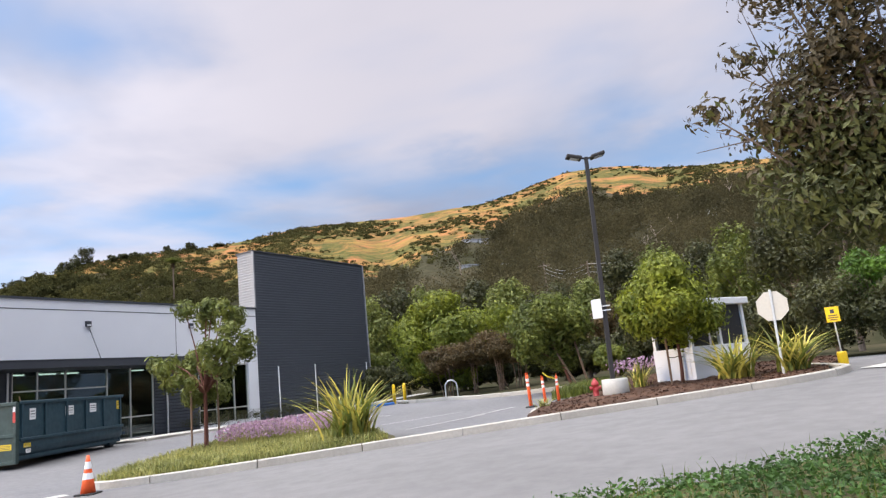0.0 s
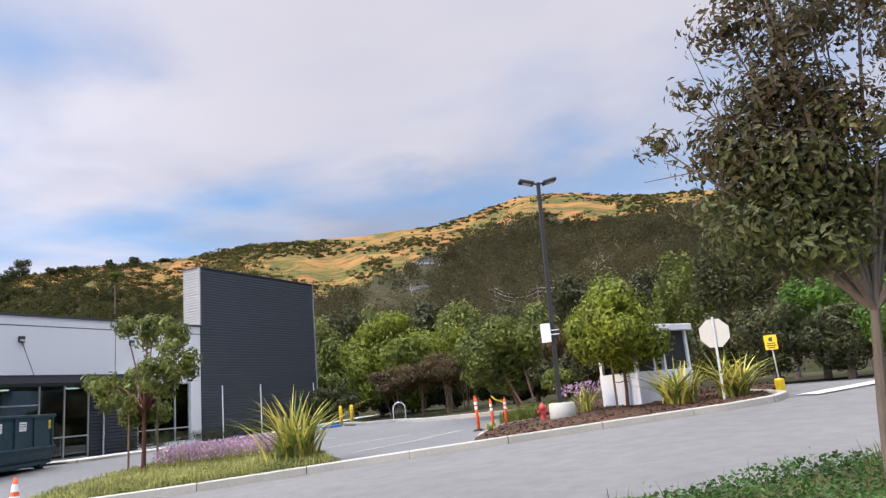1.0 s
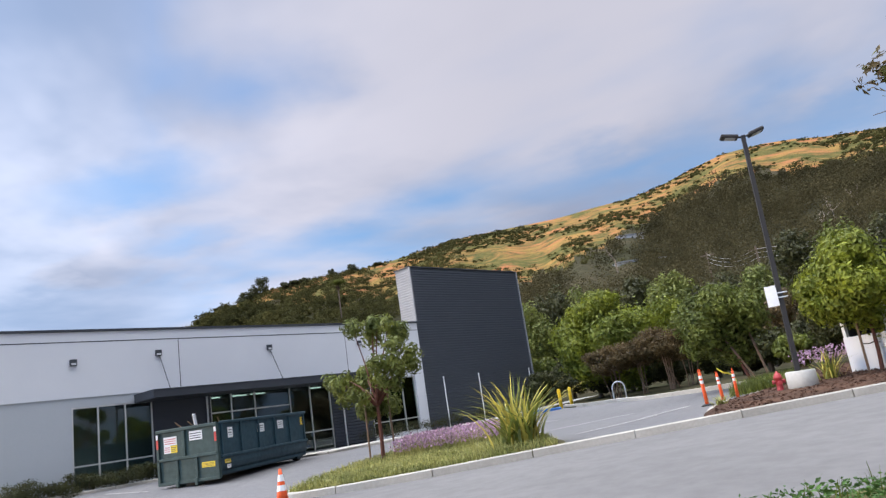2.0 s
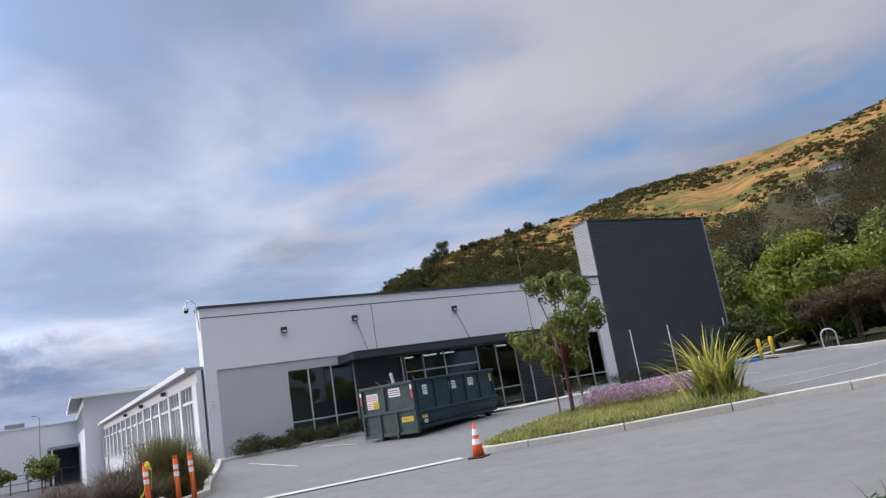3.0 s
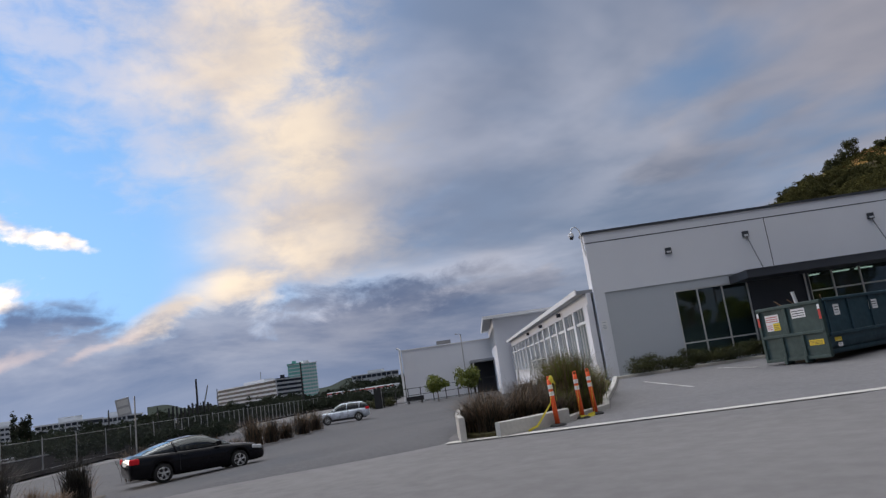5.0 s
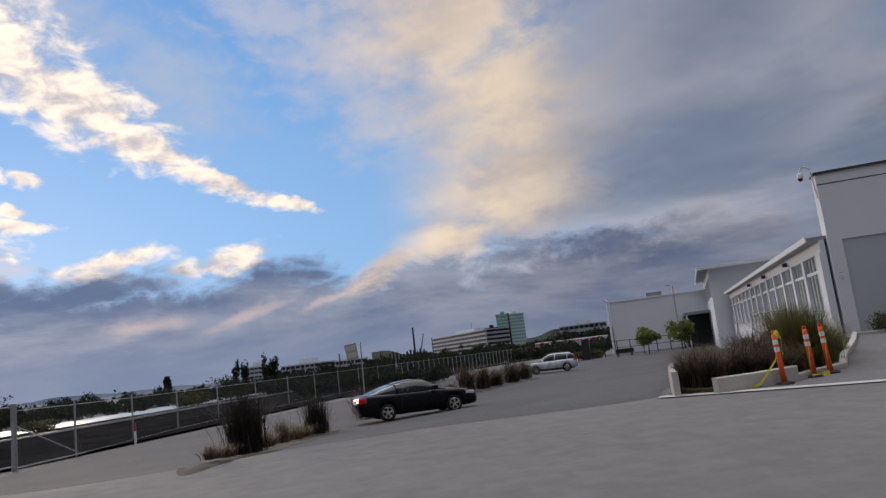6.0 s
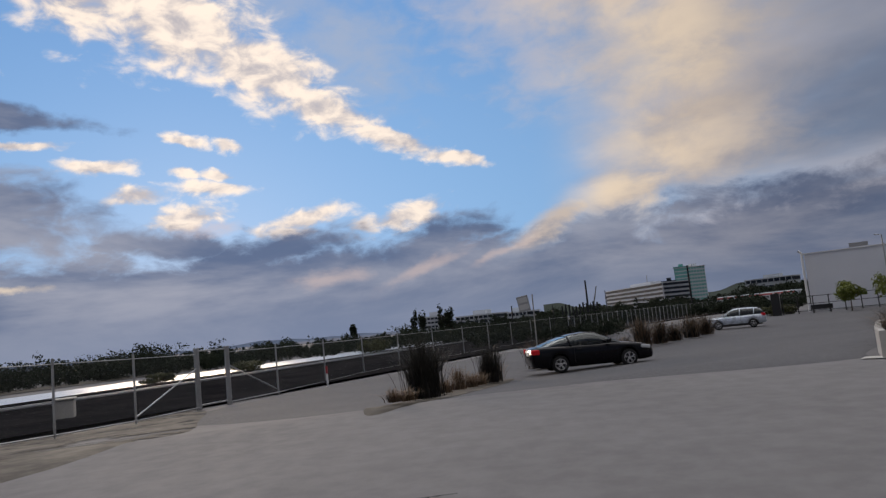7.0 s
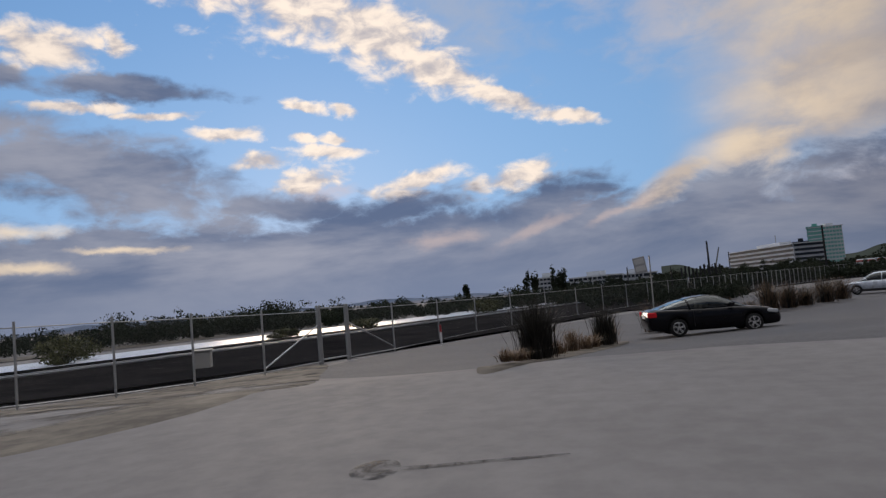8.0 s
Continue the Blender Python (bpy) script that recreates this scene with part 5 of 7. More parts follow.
tree("broad_tree", at(x1, y1), (0, 0, 3.0), (3.75, 3.2, 2.75), "broad bright yellow-green tree behind the lot", LEAF_BRIGHT, leaf=0.22, n=40000, trunk=0.14, seed=7, lumps=40, small=0.27)
for k, (a, r, hz, w) in enumerate(((0.9, 35.5, 2.25, 0.9), (-1.2, 34.8, 2.3, 0.9), (-3.3, 33.8, 2.6, 1.0), (-4.6, 34.5, 2.1, 0.9))):
    x1, y1 = polar(a, r)
    tree("rusty_shrub", at(x1, y1), (0, 0, hz - 0.35), (w * 1.65, w * 1.4, 0.72), "thin-stemmed shrub with rusty brown foliage", LEAF_RUST, leaf=0.11, n=7000, bark=STAKE_WOOD, trunk=0.03, seed=20 + k, lumps=16, small=0.34, stems=5, limbs=4, group="rusty shrubs")

# trees behind the lot: bearing, distance, top elevation, half width in degrees, leaves
REAR = [(7.2, 66, 7.6, 2.2, "O"), (4.4, 70, 8.6, 2.0, "D"), (1.8, 74, 8.4, 2.2, "O"), (-2.0, 70, 8.0, 2.0, "D"), (-4.8, 66, 7.9, 2.0, "O"), (-8.0, 62, 7.4, 2.0, "D"), (-10.8, 55, 7.4, 1.9, "O"),
        (-12.2, 38, 5.0, 1.9, "R"), (-14.0, 60, 9.1, 2.2, "D"), (-17.2, 58, 9.2, 2.2, "M"), (-20.2, 52, 9.0, 2.2, "D"), (-22.8, 44, 10.0, 2.3, "M"), (-26.2, 40, 11.6, 2.6, "D"), (-29.6, 38, 13.0, 3.0, "D"),
        (-31.5, 30, 6.6, 2.4, "L"), (-34.5, 34, 13.0, 3.2, "D"), (-39.5, 32, 14.0, 3.6, "D"), (-46, 32, 13.0, 3.6, "D"), (-37, 27, 6.0, 2.8, "L"), (-53, 34, 12, 4, "D"), (9.2, 58, 4.4, 1.7, "M"), (6.4, 50, 3.2, 1.2, "M"),
        (4.2, 47, 2.6, 1.5, "D"), (2.2, 41, 1.7, 1.6, "D"), (-0.8, 43.5, 2.0, 1.8, "D"), (-3.6, 40, 1.8, 1.7, "D"), (6.6, 45, 1.9, 1.5, "D"), (-8.6, 37, 1.8, 1.7, "D"), (8.6, 50, 2.2, 1.6, "D"), (-12.6, 33, 2.0, 1.5, "M"), (-17, 32, 2.6, 1.8, "D"), (-6.8, 42, 3.2, 1.8, "D"), (-10.4, 36, 2.6, 1.8, "D"), (-14.4, 33, 3.6, 1.9, "D"), (-20.0, 31, 3.4, 2.2, "D"), (-24.2, 31, 4.6, 2.4, "D"), (-28.2, 29, 5.2, 2.6, "D"), (-33, 28, 4.2, 2.6, "D"), (-40, 27, 4.6, 3.0, "D")]
KIND = {"O": (LEAF_YOUNG, "tall olive-green tree behind the lot"), "D": (LEAF_DARK, "dense dark green tree behind the lot"), "M": (LEAF_MID, "mid-green leafy tree behind the lot"),
        "R": (LEAF_RUST, "tree with rust-tinged leaves behind the lamp pole"), "L": (LEAF_LIME, "lime-green leafy tree at the dark hedge")}
for k, (a, r, te, hw, kd) in enumerate(REAR):
    x1, y1 = polar(a, r)
    bz = float(lie(x1, y1)) if r < 60 else 1.2
    top = EYE + r * math.tan(radians(te)) - bz
    wd = r * math.tan(radians(hw)) * 1.15
    low = 0.12 if te < 6 else 0.22
    cz = top * (0.5 + low / 2)
    tree("leafy_tree", (x1, y1, bz), (0, 0, cz), (wd, wd, top - cz), KIND[kd][1], KIND[kd][0], leaf=0.0055 * r, n=6000, trunk=0.16, seed=40 + k, lumps=30, small=0.30, shell=0.22, group="trees behind the lot", limbs=5)


patch("earth_bank", [(-3.6, 37.9), (-2.2, 35.0), (-0.5, 33.3), (0.8, 30.5), (2.9, 28.7), (5.5, 27.1), (9.8, 27.6), (13.3, 25.6), (18, 24), (26, 24), (45, 30), (60, 60), (20, 92), (-10, 92), (-8, 55)], 0.06, WOOD_FLOOR, "dark earth and litter under the trees", "soil", rings=16)


# near tree with reddened leaves
def near_tree():
    rng = np.random.default_rng(9)
    bx, by = polar(-33.9, 7.7)
    b = at(bx, by)
    ob = thing("crape_myrtle", Matrix.Translation(b), "near tree with slender grey trunk and reddish-green leaves", "tree")
    gz = b.z

    def spot(a, r, e):
        x, y = polar(a, r)
        return Vector((x - bx, y - by, EYE + math.hypot(x, y) * math.tan(radians(e)) - gz))

    fork = spot(-35.2, 7.6, 3.5)
    bm = bmesh.new()
    tube(bm, [(0, 0, 0), spot(-34.4, 7.65, -3), fork], [0.055, 0.05, 0.042], 8)
    tips = [(-22.6, 7.2, 18.2), (-26.0, 7.0, 21.5), (-29.2, 7.4, 25.5), (-32.0, 7.0, 30), (-27.2, 7.5, 15.8), (-25.8, 7.2, 12.5), (-28.4, 7.6, 10.5), (-31, 7.2, 20), (-32, 7.4, 12), (-33, 7.0, 8.0), (-36, 7.8, 24),
            (-35, 7.3, 31), (-38, 7.4, 16), (-40, 7.8, 9), (-41, 7.6, 22), (-45, 7.8, 14), (-44, 8.2, 26), (-48, 8, 20), (-33, 8.2, 17), (-30, 8.0, 13.5), (-29, 6.9, 10.5), (-40, 8, 32), (-31, 7.6, 34), (-27.6, 7.3, 17.5), (-29.5, 7.4, 16.2), (-31.2, 7.5, 15.0), (-33.5, 7.5, 14.0), (-31, 7.8, 10.8), (-33, 7.8, 11.5), (-35, 7.7, 12.5), (-30.5, 7.5, 18.5), (-33, 7.4, 20.5), (-35.5, 7.6, 18)]
    lm = []
    for k, (a, r, e) in enumerate(tips):
        p = spot(a, r, e)
        mid = fork.lerp(p, 0.5) + Vector((0, 0, 0.12))
        tube(bm, [fork, mid, p], [0.028, 0.017, 0.006], 6)
        big = 0.50 if a < -26 else 0.30
        lm.append((*p, big, big, big * 0.62))
        q = fork.lerp(p, 0.72)
        if a < -25 and e > 11:
            lm.append((*(q + Vector(rng.normal(size=3)) * 0.1), 0.48, 0.48, 0.40))
        for j in range(2):
            w = p + Vector(rng.normal(size=3)) * 0.22
            tube(bm, [mid.lerp(p, 0.6), w], [0.008, 0.003], 5)
    part("trunk", bm, BARK, ob, "slender grey-brown trunk and bare branches")

    def red(p, g):
        return (p[:, 2] + g.normal(size=len(p)) * 0.4 > 3.15)

    part("crown", crown_mesh("crown", rng, lm, 27000, 0.085, [LEAF_MYRTLE, LEAF_MYRTLE_RED], 0.45, 0.6, red), None, ob)


near_tree()


def inside(poly, x, y):
    poly = np.array(poly)
    r = np.zeros(len(x), bool)
    for (x0, y0), (x1, y1) in zip(poly, np.roll(poly, -1, 0)):
        c = ((y0 > y) != (y1 > y)) & (x < (x1 - x0) * (y - y0) / (y1 - y0 + 1e-12) + x0)
        r ^= c
    return r


def scatter(rng, poly, n):
    p = np.array(poly)
    out = np.zeros((0, 2))
    while len(out) < n:
        q = rng.uniform(p.min(0), p.max(0), (n, 2))
        out = np.vstack([out, q[inside(poly, q[:, 0], q[:, 1])]])
    return out[:n]


def blades(rng, bases, h, wide, lean=0.35, seg=3, flare=None):
    """Bent blades of grass: vertices and faces."""
    n = len(bases)
    a = rng.random(n) * 2 * np.pi
    out = np.stack([np.cos(a), np.sin(a), np.zeros(n)], 1)
    side = np.stack([-np.sin(a), np.cos(a), np.zeros(n)], 1)
    H = h * (0.55 + 0.6 * rng.random(n))
    ln = lean * (0.3 + rng.random(n)) if flare is None else flare
    V = []
    for i in range(seg + 1):
        t = i / seg
        c = bases + out * (ln * H * t ** 1.8)[:, None] + np.array([0, 0, 1]) * (H * (t - 0.25 * np.minimum(ln, 1.6) * t ** 2.5))[:, None]
        w = wide * (1 - t ** 2 * 0.95) * (0.75 + 0.25 * (t > 0)) / 2
        V += [c - side * w, c + side * w]
    V = np.stack(V, 1).reshape(-1, 3)
    k = 2 * (seg + 1)
    F = np.concatenate([np.stack([np.arange(n) * k + 2 * i, np.arange(n) * k + 2 * i + 1, np.arange(n) * k + 2 * i + 3, np.arange(n) * k + 2 * i + 2], 1) for i in range(seg)])
    return V, F


def on_land(p, dz=0.0):
    return np.column_stack([p, lie(p[:, 0], p[:, 1]) + dz])


# groundcover beside the stand
COVER = [(-0.2, 5.7), (0.9, 6.75), (2.3, 7.0), (4.3, 7.45), (8.5, 8.7), (13, 10.2), (15, 6), (9, 3.2), (4, 3.4), (1.2, 4.4)]
patch("planting_bank", COVER, 0.10, SOIL, "soil bank under green groundcover", "soil")
rng = np.random.default_rng(11)
p = scatter(rng, COVER, 42000)
h = 0.12 + 0.13 * rng.random(len(p)) + 0.05 * np.sin(p[:, 0] * 2.1) * np.sin(p[:, 1] * 2.7 + 1)
edge = rng.random(len(p)) < 0.01
h[edge] += 0.12
v, f = leaf_quads(rng, on_land(p) + np.array([0, 0, 1]) * h[:, None], 0.055, 0.55, 0.5)
tagged(new("groundcover", mesh_of("groundcover", v, f.tolist(), LEAF_COVER)), "dense low green leafy groundcover", "groundcover", kind="stuff")
v, f = blades(rng, on_land(scatter(rng, COVER, 2600), 0.08), 0.27, 0.012, 0.4)
tagged(new("groundcover_sprigs", mesh_of("groundcover_sprigs", v, f.tolist(), LEAF_MID)), "upright green sprigs above the groundcover", "groundcover", kind="stuff")

# grass strip and lilac flowers
STRIP = [(-8.0, 15.2), (-8.3, 17.2), (-8.2, 20.4), (-7.7, 22.6), (-6.2, 23.6), (-4.9, 23.4), (-3.5, 21.2), (-2.4, 18.9), (-1.7, 16.1), (-4.3, 15.5)]
patch("grass_bed", STRIP, 0.12, SOIL, "soil bed of the grass strip", "soil")
v, f = blades(rng, on_land(scatter(rng, STRIP, 15000), 0.10), 0.24, 0.022, 0.5)
tagged(new("grass_strip", mesh_of("grass_strip", v, f.tolist(), GRASS_GREEN)), "rough yellow-green grass along the kerb", "grass", kind="stuff")
v, f = leaf_quads(rng, on_land(scatter(rng, STRIP, 4000)) + np.column_stack([np.zeros((4000, 2)), 0.14 + 0.12 * rng.random(4000)]), 0.07, 0.5, 0.4)
tagged(new("low_foliage", mesh_of("low_foliage", v, f.tolist(), LEAF_YOUNG)), "low olive foliage in the grass strip", "groundcover", kind="stuff")
LILAC = [(-7.0, 19.7), (-7.2, 22.6), (-5.0, 23.4), (-3.6, 21.4), (-3.9, 19.3)]
fp = scatter(rng, LILAC, 3800)
hh = 0.25 + 0.36 * rng.random(len(fp))
v, f = leaf_quads(rng, on_land(fp, 0.1) + np.array([0, 0, 1]) * hh[:, None], 0.075, 0.7)
tagged(new("lilac_flowers", mesh_of("lilac_flowers", v, f.tolist(), FLOWER)), "bed of pink-lilac flower heads", "flowers", kind="stuff")
v, f = blades(rng, on_land(fp[::2], 0.08), 0.6, 0.014, 0.15)
tagged(new("flower_stems", mesh_of("flower_stems", v, f.tolist(), GRASS_GREEN)), "thin green stems under the lilac flowers", "flowers", kind="stuff")
fp = scatter(rng, [(4.6, 22.2), (5.4, 25), (8.5, 26), (9, 23.6), (6, 22.4)], 900)
v, f = leaf_quads(rng, on_land(fp, 0.5) + np.column_stack([np.zeros((900, 2)), 0.4 * rng.random(900)]), 0.07, 0.7)
tagged(new("pale_flowers", mesh_of("pale_flowers", v, f.tolist(), FLOWER)), "scattered pale lilac flowers behind the lamp base", "flowers", kind="stuff")

# mulched island
ISLAND = [(1.65, 16.25), (1.95, 18.6), (2.6, 20.1), (3.5, 21.1), (4.0, 23.5), (5.2, 26.2), (9.5, 27), (13, 25), (11.2, 21), (9.6, 18.6), (8.7, 16.95), (7.4, 16.45), (4.7, 16.3)]
patch("mulch_bed", ISLAND, 0.13, MULCH, "reddish-brown bark mulch on the island", "mulch")
cp = scatter(rng, ISLAND, 3500)
v, f = leaf_quads(rng, on_land(cp, 0.145), 0.09, 0.4, 0.8)
tagged(new("bark_chips", mesh_of("bark_chips", v, f.tolist(), MULCH)), "loose bark chips on the mulch", "mulch", kind="stuff")
GB = [(2.6, 20.9), (3.3, 23.5), (4.3, 25.5), (5.4, 25.2), (4.9, 22.6), (3.9, 21.3)]
v, f = blades(rng, on_land(scatter(rng, GB, 2600), 0.1), 0.34, 0.022, 0.4)
tagged(new("island_grass", mesh_of("island_grass", v, f.tolist(), LEAF_MID)), "soft green grass tufts on the island", "grass", kind="stuff")


def clump(name, x, y, h, spread, n, mats, label, category, wide=0.06, seed=1, dz=0.08, tail=0.35, lean=(0.15, 1.0), group=""):
    """Arching strap leaves from one base; one part for each leaf colour."""
    g = np.random.default_rng(seed)
    ob = thing(name, Matrix.Translation(at(x, y, dz)), label, category, group)
    for mi, m in enumerate(mats):
        k = n // len(mats)
        bs = np.column_stack([g.normal(size=(k, 2)) * spread * 0.16, np.zeros(k)])
        V, F = blades(g, bs, h, wide, seg=6, flare=g.uniform(*lean, k) * spread / h * (1 + tail * g.random(k)))
        part(("foliage", "yellow_foliage", "dry_foliage")[mi], mesh_of(name, V, F.tolist(), m), None, ob)
    return ob


clump("flax_plant", -2.75, 17.4, 1.7, 1.25, 150, [BLADE, BLADE_LIGHT], "large flax clump with arching yellow-green blades", "plant", 0.085, 3, lean=(0.1, 1.5))
clump("flax_plant", 7.35, 18.9, 1.35, 1.15, 110, [BLADE, BLADE_LIGHT], "flax clump with yellow-striped blades by the booth", "plant", 0.075, 4, lean=(0.2, 1.9), group="flax by the booth")
clump("flax_plant", 8.75, 18.6, 1.45, 1.35, 120, [BLADE, BLADE_LIGHT], "flax clump with yellow-striped blades by the booth", "plant", 0.075, 5, lean=(0.2, 1.9), group="flax by the booth")
clump("flax_plant", 5.25, 20.9, 0.9, 0.7, 50, [BLADE, BLADE_LIGHT], "small flax clump beside the concrete lamp base", "plant", 0.045, 6)
clump("weed_tuft", 2.15, 19.0, 0.35, 0.5, 60, [GRASS_GREEN], "weedy tuft at the island kerb", "plant", 0.025, 7)

# fountain grasses in the entrance planter
for k, (x1, y1, hh, sp) in enumerate(((-15.2, 9.2, 0.9, 0.8), (-16.3, 9.9, 0.95, 0.9), (-17.4, 10.9, 0.95, 0.9), (-17.5, 12.4, 1.1, 0.9), (-14.75, 9.25, 0.95, 0.8), (-15.0, 10.3, 0.95, 0.9), (-14.55, 10.9, 0.7, 0.7), (-15.6, 11.2, 1.05, 0.9), (-15.6, 12.3, 1.15, 0.8), (-16.4, 12.7, 1.25, 0.9), (-16.0, 13.4, 0.8, 0.8), (-17.2, 14.0, 1.0, 0.9), (-17.8, 15.2, 0.7, 0.8), (-15.0, 11.7, 0.6, 0.7))):
    clump("fountain_grass", x1, y1, hh * (1.0 if k < 9 else 1.35), sp * 1.25, 900, [GRASS_DARK, GRASS_TAN] if k < 9 else [GRASS_TAN, LEAF_MID], "shaggy fountain grass with tan and dark blades", "grass", 0.014, 60 + k, group="grasses in the planter")
for k, (x1, y1) in enumerate(((-15.5, 12.2), (-15.9, 12.6), (-15.3, 12.6))):
    clump("tall_grass", x1, y1, 1.55, 0.85, 800, [LEAF_MID, GRASS_TAN], "tall grass clump, green below with faded pinkish tips", "grass", 0.014, 75 + k, lean=(0.05, 0.9), group="tall grasses in the planter")
for k, t in enumerate(np.linspace(0.0, 1, 20)):
    fx, fy = (FRONT @ Vector((0.9 + t * 8.6, -1.0 - 0.25 * math.sin(k * 2.2), 0)))[:2]
    tree("low_shrub", at(fx, fy, 0.03), (0, 0, 0.34 + 0.08 * math.sin(k * 1.3)), (0.8, 0.55, 0.42), "low dark green shrub at the foot of the wall", LEAF_DARK, leaf=0.07, n=1300, trunk=0.015, seed=90 + k, lumps=6, limbs=3, group="shrubs at the office wall")
for k in range(14):
    fx, fy = (FRONT @ Vector((17.2 + k * 1.1, -1.0 - 0.25 * math.sin(k * 1.9), 0)))[:2]
    tree("low_shrub", at(fx, fy, 0.03), (0, 0, 0.38), (0.75, 0.5, 0.42), "low dark green shrub at the foot of the wall", LEAF_DARK, leaf=0.06, n=700, trunk=0.015, seed=110 + k, lumps=6, limbs=3, group="shrubs at the tower")

# reeds and tufts by the west lot
REEDBED = [(-13.2, -2.1), (-15.0, -1.3), (-20.2, -0.4), (-26.2, 1.3), (-27.3, 0.9), (-23.3, -1.4), (-17.1, -2.4)]
patch("reed_bed", REEDBED, 0.035, DIRT, "brown earth bed with reeds and tufts", "soil")
for k, (x1, y1, hh, sp, mm, n) in enumerate(((-18.5, -1.4, 1.6, 1.15, GRASS_DARK, 1100), (-25.6, 0.5, 1.4, 1.0, GRASS_DARK, 700), (-14.5, -1.75, 0.3, 0.5, GRASS_TAN, 260), (-21.1, -1.0, 0.5, 0.6, GRASS_TAN, 300),
                                      (-22.6, -0.6, 0.75, 0.55, GRASS_TAN, 300), (-23.6, -0.2, 0.5, 0.65, GRASS_TAN, 300), (-24.5, 0.1, 0.5, 0.6, GRASS_TAN, 300), (-26.6, 0.7, 0.8, 0.7, GRASS_TAN, 300), (-17.0, -1.7, 0.35, 0.55, GRASS_TAN, 260), (-20.0, -1.4, 0.45, 0.6, GRASS_TAN, 300))):
    clump("reed_clump" if mm is GRASS_DARK else "grass_tuft", x1, y1, hh, sp, n, [mm], "dark upright reed clump" if mm is GRASS_DARK else "dry tan grass tuft", "grass", 0.016, 130 + k, lean=(0.05, 0.85) if mm is GRASS_DARK else (0.1, 1.0), group="plants in the reed bed")
for k, (a, r, hh, sp) in enumerate(((76.6, 46, 2.2, 1.1), (75.3, 48, 1.9, 1.0), (74.2, 50, 1.5, 1.0), (72.9, 53, 2.0, 1.3), (71.9, 56, 1.9, 1.2), (84.6, 33, 1.6, 1.2), (83.0, 35, 1.4, 1.2), (79.5, 42, 1.3, 1.2), (78.0, 44, 1.0, 1.0))):
    x1, y1 = polar(a, r)
    clump("reed_clump", x1, y1, hh * 0.85, sp * 1.2, 520, [GRASS_DARK, GRASS_TAN], "dark upright reed clump beside the lot", "grass", 0.035, 150 + k, lean=(0.0, 1.1), group="reeds along the lot")


# ---- woods on the hill ----
CLEARINGS = [(-2.4, 0.56, 1.0), (-0.2, 0.55, 0.7), (-1.7, 0.40, 0.9), (-4.6, 0.42, 0.5), (0.8, 0.33, 0.7), (2.6, 0.34, 0.6)]


